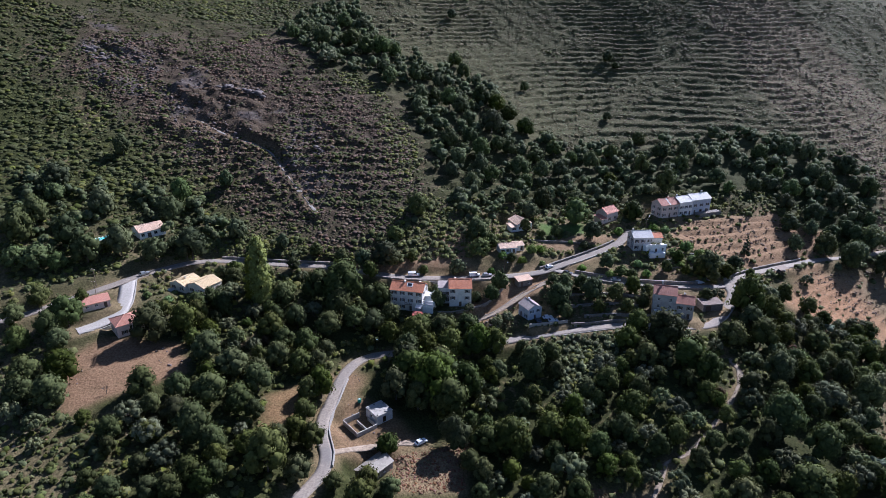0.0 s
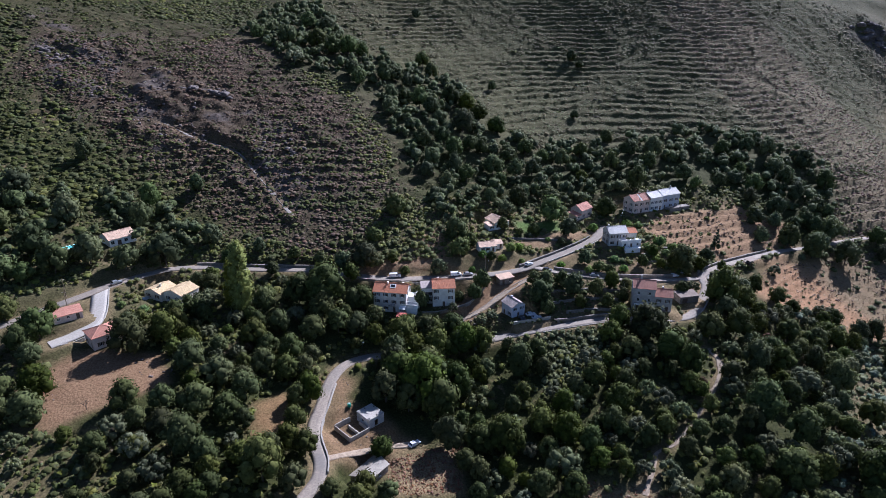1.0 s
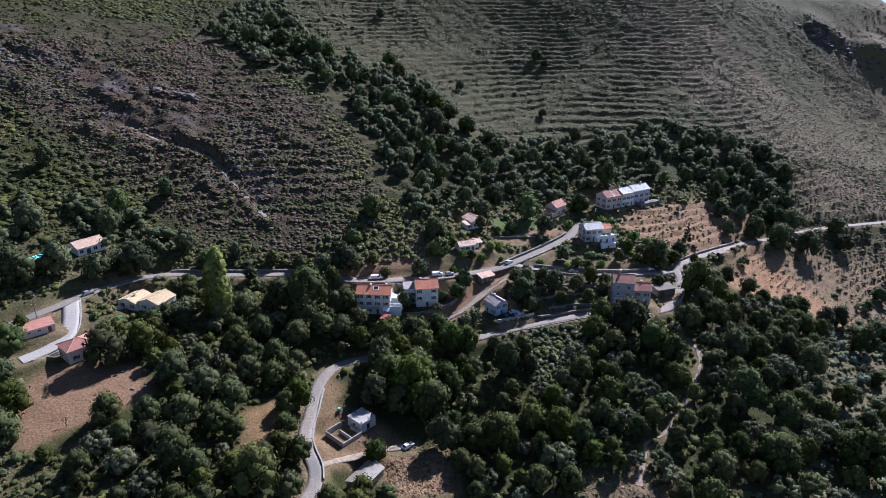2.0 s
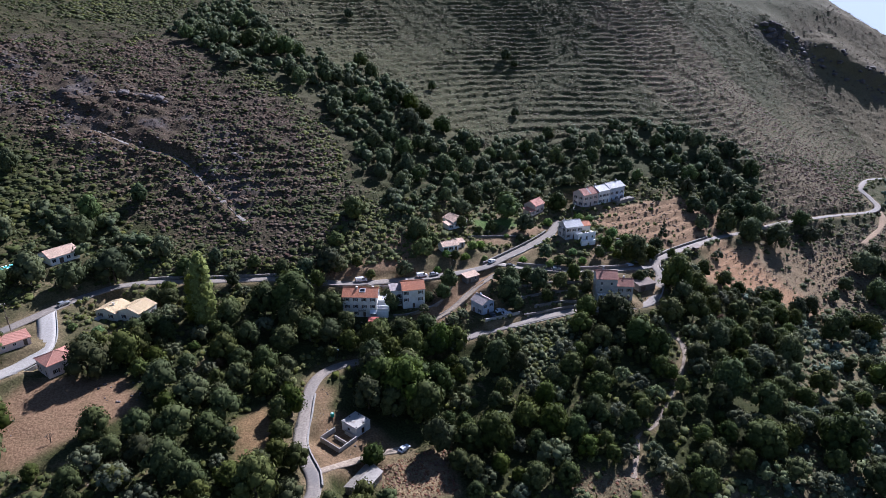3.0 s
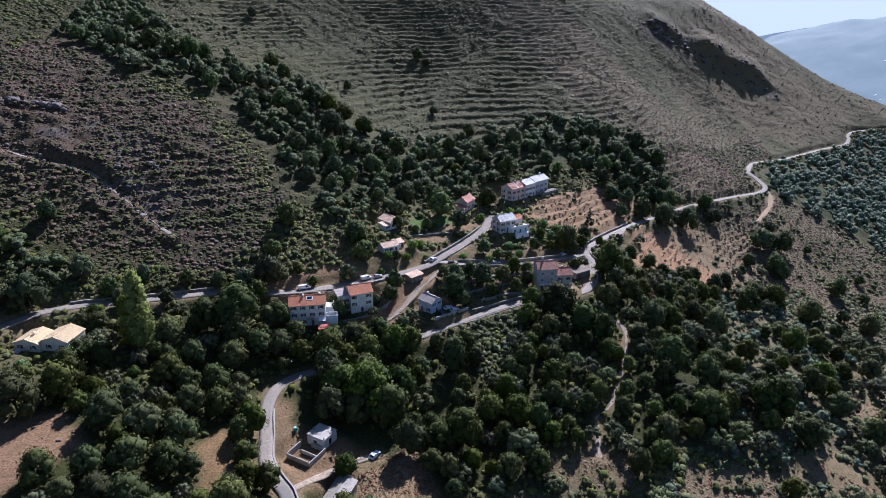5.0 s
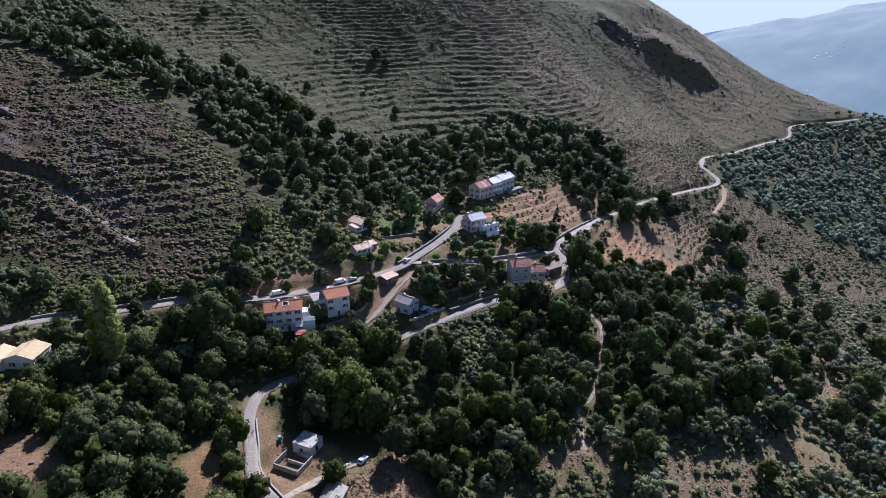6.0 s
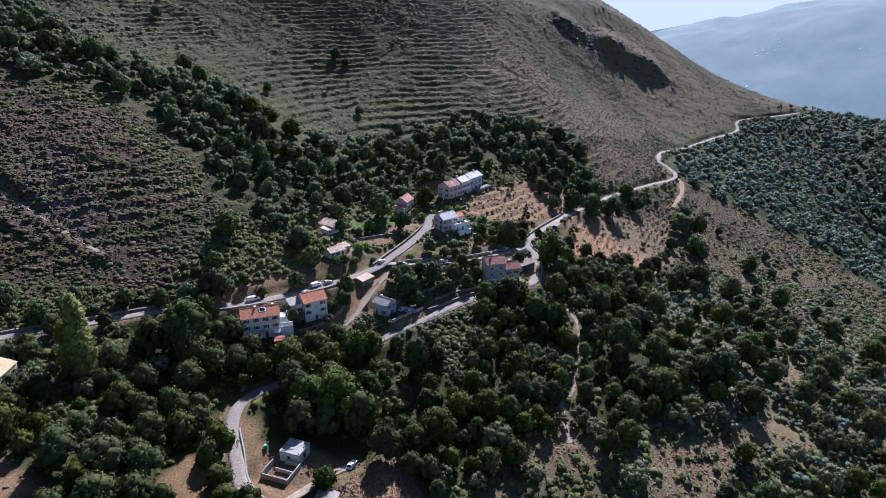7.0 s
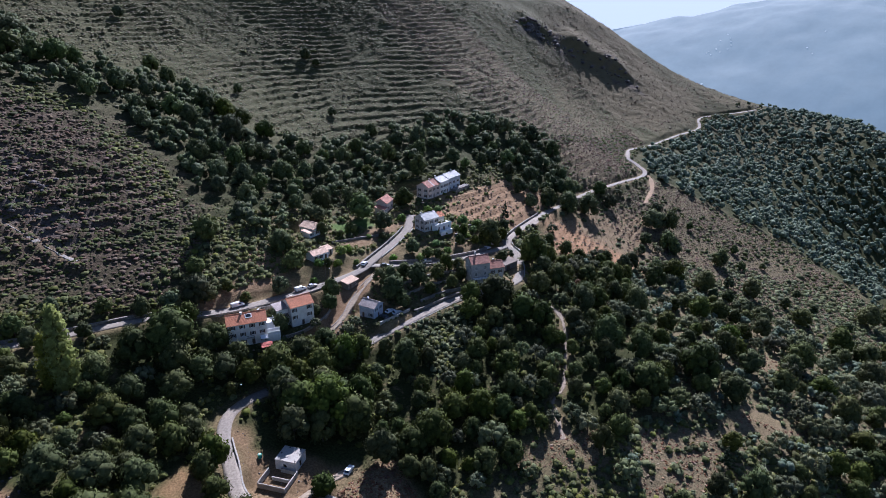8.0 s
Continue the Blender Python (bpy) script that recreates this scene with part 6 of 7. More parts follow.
def clumps(name, x, y, size, material, label, category, mesh, sprays, seed, flat=0.8, lift=0.35, leaf=0.34, up=0.7, soft=True):
    """Scrub or far woods: many uneven leafy clumps in one mesh; up: how far their soft shading leans to the sky."""
    r = np.random.default_rng(seed)
    z = ground(x, y)
    n = len(x)
    v, f = mesh
    k = len(v)
    c = np.column_stack([x, y, z + size * lift])
    s = size[:, None, None] * np.array([1, 1, flat]) * r.uniform(0.8, 1.2, (n, 1, 3))
    verts = c[:, None, :] + v[None] * s * r.uniform(0.62, 1.15, (n, k, 1))
    faces = (np.arange(n)[:, None, None] * k + f[None]).reshape(-1, 3)
    d = r.normal(0, 1, (n * sprays, 3))
    d[:, 2] = np.abs(d[:, 2]) * 0.9
    d /= np.linalg.norm(d, axis=1)[:, None]
    cc = np.repeat(c, sprays, 0) + d * np.repeat(size, sprays)[:, None] * np.array([1, 1, flat]) * r.uniform(0.8, 1.15, (n * sprays, 1))
    w, g = leaf_sprays(cc, d, np.repeat(size, sprays)[:, None] * leaf, r)
    sky_up = np.array([0, 0, up])
    normals = np.vstack([np.tile(v, (n, 1)) + sky_up, np.repeat(d + sky_up + r.normal(0, 0.15, d.shape), 3, axis=0)]) if soft else None
    verts, faces = np.vstack([verts.reshape(-1, 3), w]), np.vstack([faces, g + n * k])
    return tagged(new(name, raw(name, verts, faces, material, normals=normals)), label, category, kind="stuff")


def bushes(name, poly, spacing, lo, hi, material, label, seed, cover=0.0, sprays=9, gap=0.6, rows=0.0, flat=0.8, mesh=None):
    """Scrub over a patch of ground; rows: how strictly it keeps to the terrace edges."""
    r = np.random.default_rng(seed)
    x, y = scatter(poly, spacing, r, 0.6)
    rad = lo + (hi - lo) * r.random(len(x)) ** 2
    ok = (off_roads(x, y) > gap if name == "dry_fern" else clear_of(x, y, gap)) & (lumps(x, y, 26, seed + 60, 3) > cover)
    if poly is SPUR_BELT:
        ok &= (inside(x, y, DRY_TERRACES, 4) < 0.5) | (r.random(len(x)) < 0.12)
    if name == "undergrowth":
        for open_ground in LOW_CLEARINGS:
            ok &= (inside(x, y, open_ground, 2) < 0.5) | (r.random(len(x)) < 0.15)
    if poly is VILLAGE:
        ok &= (inside(x, y, HOUSE_TERRACES, 4) < 0.5) | (r.random(len(x)) < 0.1)
    if rows:
        f = terrace_phase(x, y, broad_land(x, y), 1.6 if poly in (DRY_TERRACES, HOUSE_TERRACES) else 3.0)
        ok &= (f > 0.62) | (f < 0.1) | (r.random(len(x)) > rows)
    return clumps(name, x[ok], y[ok], rad[ok], material, label, "scrub", mesh or DOME, sprays, seed, flat, 0.35 if flat > 0.65 else 0.1)


def woods(name, poly, spacing, lo, hi, label, seed, gap=1.0):
    """Close woodland: each tree a heap of uneven leafy clumps, all in one mesh."""
    r = np.random.default_rng(seed)
    x, y = scatter(poly, spacing, r, 0.85)
    rad = r.uniform(lo, hi, len(x))
    ok = clear_of(x, y, gap + lo * 0.4)
    p = np.array(PLACED)
    for s in np.array_split(np.arange(len(x)), 1 + len(x) // 2000):
        ok[s] &= (np.hypot(x[s, None] - p[None, :, 0], y[s, None] - p[None, :, 1]) - 0.7 * (p[None, :, 2] + rad[s, None])).min(1) > 0
    x, y, rad = x[ok], y[ok], rad[ok]
    n, k = len(x), 5
    a = r.uniform(0, math.tau, (n, k))
    d = rad[:, None] * r.uniform(0.25, 0.7, (n, k))
    cx, cy = (x[:, None] + np.cos(a) * d).ravel(), (y[:, None] + np.sin(a) * d).ravel()
    up = (rad[:, None] * r.uniform(0.35, 1.25, (n, k))).ravel()
    size = (rad[:, None] * r.uniform(0.38, 0.58, (n, k))).ravel()
    # far and valley woods take the leaves lightened to stand for haze
    return clumps(name, cx, cy, size, HAZED_WOOD if name in ("far_wood", "valley_wood") else FARWOOD, label, "woodland", ICO1, 9 if name == "far_wood" else 20, seed, 0.95, up / size, 0.30 if name == "far_wood" else 0.22, 0.3)


SLOPE_LEFT = ((-260, 420), (-120, 460), (-110, 520), (-200, 560), (-330, 480), (-240, 250), (-150, 205), (-95, 250), (-110, 290), (-160, 320), (-215, 352), (-215, 392))
SLOPE_RIGHT = ((-60, 530), (-50, 470), (30, 435), (50, 392), (75, 365), (110, 375), (190, 388), (250, 342), (330, 350), (420, 410), (420, 560), (150, 620), (-80, 600))
VILLAGE = ((-110, 245), (-30, 245), (60, 262), (130, 240), (190, 280), (185, 320), (110, 325), (20, 300), (-10, 290), (-40, 255), (-100, 262))
COURTS = ((-24, 219), (20, 207), (100, 211), (118, 236), (60, 242), (24, 240), (14, 226), (-24, 234))
woods("gully_wood", GULLY_WOOD, 7.2, 2.4, 4.9, "close dark green woodland in the gully", 21)
woods("hillside_wood", LEFT_WOOD, 7.4, 2.4, 4.6, "green woodland behind the villas", 22)
woods("far_wood", FAR_WOOD, 8.6, 2.6, 4.8, "dense woodland on the far slope, leaves tinted lighter for haze", 23)
woods("far_wood", ((334, 318), (349, 285), (368, 262), (393, 232), (386, 186), (362, 150), (300, 120), (420, 60), (540, 100), (532, 200), (430, 240), (349, 262), (326, 300)), 8.5, 2.0, 4.2, "dense woodland below the dry spur, leaves tinted lighter for haze", 25)
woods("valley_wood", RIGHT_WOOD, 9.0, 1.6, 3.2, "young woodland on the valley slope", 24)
OPEN_SLOPE = ((-200, 250), (-110, 248), (-30, 250), (5, 275), (20, 300), (75, 340), (190, 380), (250, 342), (330, 350), (420, 410), (430, 560), (300, 600), (-60, 600), (-260, 570), (-420, 545), (-240, 290))


def slope_kind(x, y, r):
    """Which scrub grows where: 0 heath, 1 terrace scrub lightened for haze, 2 olive green, 3 dark bushes."""
    dry_ = inside(x, y, HEATHLAND, 30) * (0.25 + 0.75 * smooth(0.38, 0.52, lumps(x + 0.6 * y, 2.2 * (y - 0.3 * x), 46, 103, 3)))
    east = smooth(-60, 20, x - 10 + (y - 330) * 0.3)
    pick = r.random(len(x))
    return np.where(pick < dry_ * 0.9, 0, np.where(pick > 0.94, 3, np.where(r.random(len(x)) < east, 1, 2)))


def slope_scrub(count, seed, lo, hi, power, mesh, sprays, reach, patch, flat):
    """Scrub over the whole open hillside, thick in patches; what grows depends on the ground."""
    r = np.random.default_rng(seed)
    p = np.array(OPEN_SLOPE, float)
    x, y = r.uniform(p[:, 0].min(), p[:, 0].max(), count), r.uniform(p[:, 1].min(), p[:, 1].max(), count)
    ok = (x > -0.8 * y + 10) & (r.random(count) < 1 - reach * smooth(340, 520, y))
    x, y = x[ok], y[ok]
    f = terrace_phase(x, y, broad_land(x, y))
    thick = (1 - patch) + patch * smooth(0.34, 0.6, lumps(x, y, 15, 101, 4))
    thick = thick * np.where((f > 0.66) | (f < 0.08), 1.0, 0.5)
    ok = (inside(x, y, OPEN_SLOPE, 3) > 0.5) & (r.random(len(x)) < thick) & clear_of(x, y, 0.4)
    ok &= (inside(x, y, GULLY_WOOD, 3) < 0.6) | (r.random(len(x)) < 0.3)
    x, y = x[ok], y[ok]
    rad = lo + (hi - lo) * r.random(len(x)) ** power + 0.3 * smooth(420, 520, y)
    kind = slope_kind(x, y, r)
    for k, (name, material, label) in enumerate((("heath_scrub", DARK_HEATH, "low brown heath bushes on the dry slope"), ("terrace_scrub", HAZED_SCRUB, "green scrub along the stone terraces, leaves lightened for haze"),
                                                 ("green_scrub", SLOPE_GREEN, "thick olive-green scrub on the slope"), ("dark_scrub", MAQUIS, "scattered dark green bushes on the open slope"))):
        s = kind == k
        clumps(name, x[s], y[s], rad[s] * (1.25 if k > 1 else 1.0), material, label, "scrub", mesh, sprays, seed + k, flat, 0.12)


slope_scrub(28000, 11, 0.5, 1.7, 2.2, DOME, 4, 0.6, 0.9, 0.4)
slope_scrub(285000, 16, 0.3, 1.0, 1.6, TUFT, 0, 0.5, 0.55, 0.38)
GARDENS_WEST = ((-118, 226), (-100, 240), (-60, 241), (-62, 226), (-88, 216), (-104, 206), (-114, 212))
BANK_WEST = ((-152, 200), (-112, 240), (-60, 248), (-58, 262), (-110, 262), (-152, 228))
bushes("garden_scrub", GARDENS_WEST, 2.3, 0.4, 1.3, FRESH, "green shrubs and brambles round the villas", 51, 0.36, 8)
bushes("garden_scrub", GARDENS_WEST, 3.4, 0.5, 1.5, MAQUIS, "dark shrubs round the villas", 52, 0.42, 8)
bushes("bank_scrub", BANK_WEST, 2.3, 0.5, 1.5, MAQUIS, "dark green scrub on the bank above the road", 53, 0.30, 8)
bushes("bank_scrub", ((-178, 178), (-150, 198), (-128, 221), (-125, 236), (-165, 232), (-205, 212)), 2.4, 0.4, 1.4, FRESH, "green scrub above the western road", 55, 0.34, 7)
bushes("bank_scrub", BANK_WEST, 2.6, 0.4, 1.2, FRESH, "green brambles on the bank above the road", 54, 0.40, 7)
bushes("undergrowth", LOWER_WOOD, 3.0, 0.6, 1.7, FRESH, "bushy undergrowth between the trees", 15, 0.30)
bushes("undergrowth", RIGHT_WOOD, 3.0, 0.6, 1.8, OLIVE_SCRUB, "bushy undergrowth between the trees", 16, 0.30)
bushes("village_scrub", VILLAGE, 1.9, 0.35, 1.5, FRESH, "bushes and brambles round the village", 17, 0.34, rows=0.4)
bushes("village_scrub", VILLAGE, 3.4, 0.6, 2.2, MAQUIS, "dark shrubs round the village", 37, 0.44)
bushes("bank_scrub", BUSH_BANK, 1.9, 0.5, 1.5, OLIVE_SCRUB, "pale olive-green bushes on the bank below the road", 38, 0.22, 10)
bushes("garden_scrub", COURTS, 2.2, 0.4, 1.2, MAQUIS, "bushes and brambles between the houses", 27, 0.38)
bushes("west_scrub", WEST_SLOPE, 2.1, 0.4, 1.3, SLOPE_GREEN, "green scrub in rows on the open slope", 28, 0.28, 6, rows=0.4)
bushes("west_scrub", WEST_SLOPE, 3.4, 0.6, 1.7, MAQUIS, "dark bushes on the open slope", 32, 0.40, 8)
bushes("spur_scrub", SPUR_BELT, 1.7, 0.35, 1.0, HAZED_SCRUB, "low scrub on the dry spur, leaves lightened for haze", 29, 0.20, 1, mesh=TUFT, flat=0.6)
bushes("spur_scrub", SPUR_BELT, 2.2, 0.4, 1.1, HEATH, "brown heath bushes on the dry spur", 33, 0.30, 2, flat=0.55)
bushes("terrace_bushes", DRY_TERRACES, 1.4, 0.35, 0.9, HEATH, "brown bushes along the terrace banks", 61, 0.40, 2, rows=0.97, flat=0.5)
bushes("terrace_bushes", DRY_TERRACES, 3.4, 0.5, 1.2, MAQUIS, "dark bushes along the terrace banks", 62, 0.45, 7, rows=0.97, flat=0.7)
bushes("terrace_bushes", HOUSE_TERRACES, 2.2, 0.3, 1.0, HEATH, "brown bushes on the dry garden terraces", 63, 0.40, 3, rows=0.8, flat=0.42)
bushes("undergrowth", ((10, 140), (74, 142), (130, 118), (150, 96), (120, 70), (40, 90), (0, 120)), 3.0, 0.6, 1.8, MAQUIS, "dark bushes and brambles on the lower slope", 64, 0.30, 8)
bushes("roadside_scrub", ROADSIDE, 1.8, 0.4, 1.1, HEATH, "brown dry bushes above the winding road", 34, 0.18, 2, flat=0.55)
bushes("roadside_scrub", ROADSIDE, 3.2, 0.5, 1.6, MAQUIS, "dark green bushes above the winding road", 35, 0.40, 6, flat=0.7)
bushes("ridge_scrub", BROWN_RIDGE, 2.3, 0.4, 1.2, HEATH, "brown dry heath on the ridge", 36, 0.22, 0, flat=0.55)
bushes("undergrowth", ((36, 128), (74, 140), (130, 118), (150, 96), (120, 70), (60, 90), (20, 118)), 2.4, 0.5, 1.6, FRESH, "green bushes and brambles on the lower slope", 31, 0.34, 8)
bushes("spur_scrub", FAR_SPUR, 3.2, 0.4, 1.3, HAZED_SCRUB, "low scrub on the far spur, leaves lightened for haze", 18, 0.22, 0, flat=0.3, mesh=TUFT)
bushes("heath_scrub", HEATHLAND, 2.0, 0.4, 1.5, HEATH, "brown heather mat on the dry slope", 71, 0.36, 0, flat=0.42)
bushes("heath_scrub", HEATHLAND, 2.2, 0.5, 1.5, SLOPE_GREEN, "olive-green patches in the heather", 72, 0.52, 0, flat=0.5)
bushes("green_scrub", SLOPE_LEFT, 2.5, 0.5, 2.3, SLOPE_GREEN, "dense dark green scrub on the western slope", 74, 0.24, 0, flat=0.45)
bushes("green_scrub", SLOPE_LEFT, 3.0, 0.5, 2.0, FRESH, "bright green bushes on the western slope", 75, 0.54, 2, flat=0.5)
bushes("terrace_scrub", SLOPE_RIGHT, 2.3, 0.5, 1.3, OLIVE_SCRUB, "olive scrub in rows along the stone terraces", 76, 0.20, 0, rows=0.55, flat=0.3, mesh=TUFT)
GULLY_EDGE = ((-118, 442), (-84, 408), (-40, 388), (-26, 366), (-14, 330), (-4, 292), (10, 274), (-8, 268), (-24, 290), (-32, 330), (-52, 362), (-100, 395), (-140, 425))
bushes("edge_scrub", GULLY_EDGE, 2.0, 0.5, 1.6, FRESH, "yellow-green bushes along the edge of the wood", 73, 0.44, 2, flat=0.6)
bushes("spur_scrub", FAR_SPUR, 7.5, 0.7, 1.7, HEATH, "brown heath bushes on the far spur", 19, 0.34, 2, flat=0.5)
bushes("spur_scrub", SPUR_BELT, 4.2, 0.6, 1.9, MAQUIS, "dark bushes on the dry spur", 39, 0.45, 8, flat=0.75)
woods("ridge_trees", ((690, 474), (785, 464), (790, 476), (700, 492)), 11.0, 2.0, 3.2, "few trees beside the far end of the road", 26)
for seed, (poly, gap_) in enumerate(((DRY_TERRACES, 2.0), (HOUSE_TERRACES, 2.6), (ROADSIDE, 3.0), (WEST_SLOPE, 3.2), (VILLAGE, 3.2), (COURTS, 3.0),  (LOW_CLEARINGS[0], 1.8), (LOW_CLEARINGS[1], 2.0), (SPUR_BELT, 2.6))):
    bushes("dry_grass", poly, gap_, 0.25, 0.6, STRAW, "tufts of dry straw-coloured grass", 40 + seed, 0.36, 1, 0.3, flat=0.32)
bushes("dry_fern", DRY_BANK, 0.9, 0.25, 0.7, FERN, "rust-brown dry bracken on the bank", 65, 0.25, 4, 0.3, flat=0.6, mesh=TUFT)
for poly in LOW_CLEARINGS:
    bushes("dry_fern", poly, 1.5, 0.25, 0.7, FERN, "rust-brown dry bracken in the clearing", 66, 0.32, 4, 0.3, flat=0.6, mesh=TUFT)
bushes("spur_scrub", ((120, 610), (300, 596), (420, 560), (800, 760), (760, 860), (300, 800), (100, 720)), 3.8, 0.5, 1.3, HAZED_SCRUB, "low scrub high on the slope, leaves lightened for haze", 67, 0.22, 0, flat=0.32, mesh=TUFT)


# bushes along the valley road's lower verge
r = np.random.default_rng(91)
verge = LINES["valley"][1][:, :2]
verge = verge[r.integers(0, len(verge) - 1, 420)] + r.uniform(-1, 1, (420, 2)) * 2 + np.array([1.6, -3.6])
verge = verge[(off_roads(verge[:, 0], verge[:, 1]) > 0.7) & (lumps(verge[:, 0], verge[:, 1], 20, 92, 3) > 0.42)]
clumps("verge_scrub", verge[:, 0], verge[:, 1], r.uniform(0.6, 1.9, len(verge)), MAQUIS, "dark bushes along the verge of the winding road", "scrub", DOME, 8, 93)


# hamlets on the far mountain; their unlit walls glow to look bright through haze
GLOW_WALL = distant("haze_glow_white_walls", (0.55, 0.55, 0.53), (0.65, 0.65, 0.63), (0.26, 0.29, 0.30), 1.0)


def hamlet(bearing, dist, count, seed):
    r = random.Random(seed)
    ob = thing("far_hamlet", pose(math.sin(radians(bearing)) * dist, math.cos(radians(bearing)) * dist, 0), "tiny white houses of a hamlet on the far mountain", "hamlet")
    deps = bpy.context.evaluated_depsgraph_get()
    for i in range(count):
        px, py = r.uniform(-70, 70), r.uniform(-35, 35)
        w = ob.matrix_world.translation + Vector((px, py, 0))
        hit, place, *_ = scene.ray_cast(deps, Vector((w.x, w.y, 2000)), Vector((0, 0, -1)))
        a, d = r.uniform(1.4, 3.2), r.uniform(1.4, 2.6)
        bm = boxed(px - a, px + a, py - d, py + d, place.z - 1.0, place.z + r.uniform(0.8, 1.8))
        part("far_house", bm, GLOW_WALL, ob)


bpy.context.view_layer.update()
hamlet(56.5, 2950, 12, 1)
hamlet(55.0, 2620, 7, 2)
hamlet(63.0, 2900, 3, 3)

# ---- walls along roads and terraces ----


def low_wall(points, height, thick, material, label, name="low_wall", sink=0.8, flat_top=False):
    """A wall along a line of places, following the ground, with a coping."""
    line = spline(points, 2.0)
    z = ground(line[:, 0], line[:, 1])
    if len(z) > 5:
        z = np.convolve(np.pad(z, 2, mode="edge"), np.ones(5) / 5, "valid")
    d = np.gradient(line, axis=0)
    d /= np.linalg.norm(d, axis=1)[:, None] + 1e-9
    n = np.column_stack([-d[:, 1], d[:, 0]]) * thick / 2
    ob = thing(name, pose(*line[0], z[0]), label, "wall")
    inv = ob.matrix_world.inverted()

    def strip(w, lo, hi):
        bm = bmesh.new()
        rows = []
        for p, k, h in zip(line, n, z):
            rows.append([bm.verts.new(inv @ Vector((*(p + s * k * w), h + t))) for s, t in ((-1, lo), (-1, hi), (1, hi), (1, lo))])
        for a, b in zip(rows, rows[1:]):
            for i in range(4):
                bm.faces.new((a[i], a[(i + 1) % 4], b[(i + 1) % 4], b[i]))
        bm.faces.new(rows[0][::-1])
        bm.faces.new(rows[-1])
        return bm

    part("wall_body", strip(1.0, -sink, height - 0.1), material, ob)
    part("coping", strip(1.25, height - 0.1 + 0.003, height), material, ob)
    return ob


def beside(road, x0, x1, side, gap=0.5, y0=-1e9, y1=1e9):
    """Places along one side of a road (1: left of its direction)."""
    half, line = LINES[road]
    d = np.gradient(line[:, :2], axis=0)
    d /= np.linalg.norm(d, axis=1)[:, None] + 1e-9
    q = line[:, :2] + np.column_stack([-d[:, 1], d[:, 0]]) * side * (half + gap)
    ok = (line[:, 0] > x0) & (line[:, 0] < x1) & (line[:, 1] > y0) & (line[:, 1] < y1)
    return q[ok][::3]


low_wall(beside("upper", 54, 84, -1, 0.3), 0.6, 0.25, CONCRETE, "low pale parapet beside the lane", "parapet")
low_wall(beside("upper", 42, 84, 1, 0.5), 1.1, 0.6, STONE, "rough stone retaining wall above the lane", "retaining_wall")
low_wall(beside("upper", -34, 26, -1, 0.4), 0.7, 0.4, STONE, "low stone parapet beside the village road", "parapet")
low_wall(beside("upper", -95, -40, 1, 0.5), 1.2, 0.5, STONE, "rough stone retaining wall above the road", "retaining_wall")
low_wall(((33.6, 214.6), (41.5, 216.0), (49.0, 217.9)), 1.2, 0.4, CONCRETE, "pale concrete wall of the parking court", "retaining_wall", 3.2)
low_wall(beside("lower", 50, 100, 1, 0.6, 205), 1.3, 0.5, STONE, "stone retaining wall above the lower road", "retaining_wall")
low_wall(beside("lower", 44, 90, -1, 0.3, 205), 0.3, 0.22, CONCRETE, "low pale kerb wall beside the lower road", "parapet")
low_wall(beside("lower", 104, 126, -1, 0.3, 218, 247), 0.8, 0.35, CONCRETE, "pale parapet round the hairpin bend", "parapet")
low_wall(beside("lower", 124, 172, 1, 0.5, 246), 1.2, 0.5, STONE, "stone retaining wall above the bend", "retaining_wall")
low_wall(beside("lower", -45, -30, -1, 0.3, 146, 190), 0.7, 0.35, CONCRETE, "low concrete wall beside the bending road", "parapet")
low_wall(beside("middle", 56, 112, -1, 0.4), 0.8, 0.4, STONE, "low stone wall beside the middle lane", "parapet")
low_wall(beside("middle", 56, 112, 1, 0.5), 1.6, 0.5, STONE, "stone retaining wall above the middle lane", "retaining_wall")
low_wall(beside("village_ramp", 14, 49, 1, -0.25), 0.22, 0.28, STONE, "low stone kerb of the village ramp", "parapet")
low_wall(beside("village_ramp", 14, 49, -1, -0.25), 0.22, 0.28, STONE, "low stone kerb of the village ramp", "parapet")
low_wall(((-8, 221.2), (0, 221.6), (9, 222.6), (17.5, 227.2), (23.6, 234.4), (27.4, 239.6)), 0.7, 0.5, STONE, "curved stone retaining wall below the tall house", "retaining_wall", 2.2)
low_wall(((-3, 216.2), (4, 217.6), (10, 220.4)), 0.5, 0.5, STONE, "broken stone terrace wall beside the ramp", "terrace_wall", 1.4)
low_wall(beside("drive", -130, -110, 1, 0.2), 0.5, 0.25, CONCRETE, "low concrete wall beside the drive", "parapet")
low_wall(((-107.5, 216), (-105, 224), (-102, 233)), 0.7, 0.35, WHITE, "low white garden wall of the yellow-roofed house", "garden_wall")
for dy, x0, x1 in ((220.5, 56, 82), (226.5, 52, 80), (232.5, 50, 82)):
    low_wall(((x0, dy), ((x0 + x1) / 2, dy + 0.8), (x1, dy - 0.5)), 1.0, 0.5, STONE, "dry-stone garden terrace wall", "terrace_wall")
for dy, x0, x1 in ((258.5, 100, 120), (263, 98, 116), (252, 96, 112), (270, 40, 66)):
    low_wall(((x0, dy), ((x0 + x1) / 2, dy + 1.2), (x1, dy + 1.0)), 0.9, 0.5, STONE, "dry-stone garden terrace wall", "terrace_wall")

# ---- cars ----


def lathe_wheel():
    bm = bmesh.new()
    tube(bm, (0, -0.1, 0), (0, 0.1, 0), 0.32, 0.32, 14)
    return bm


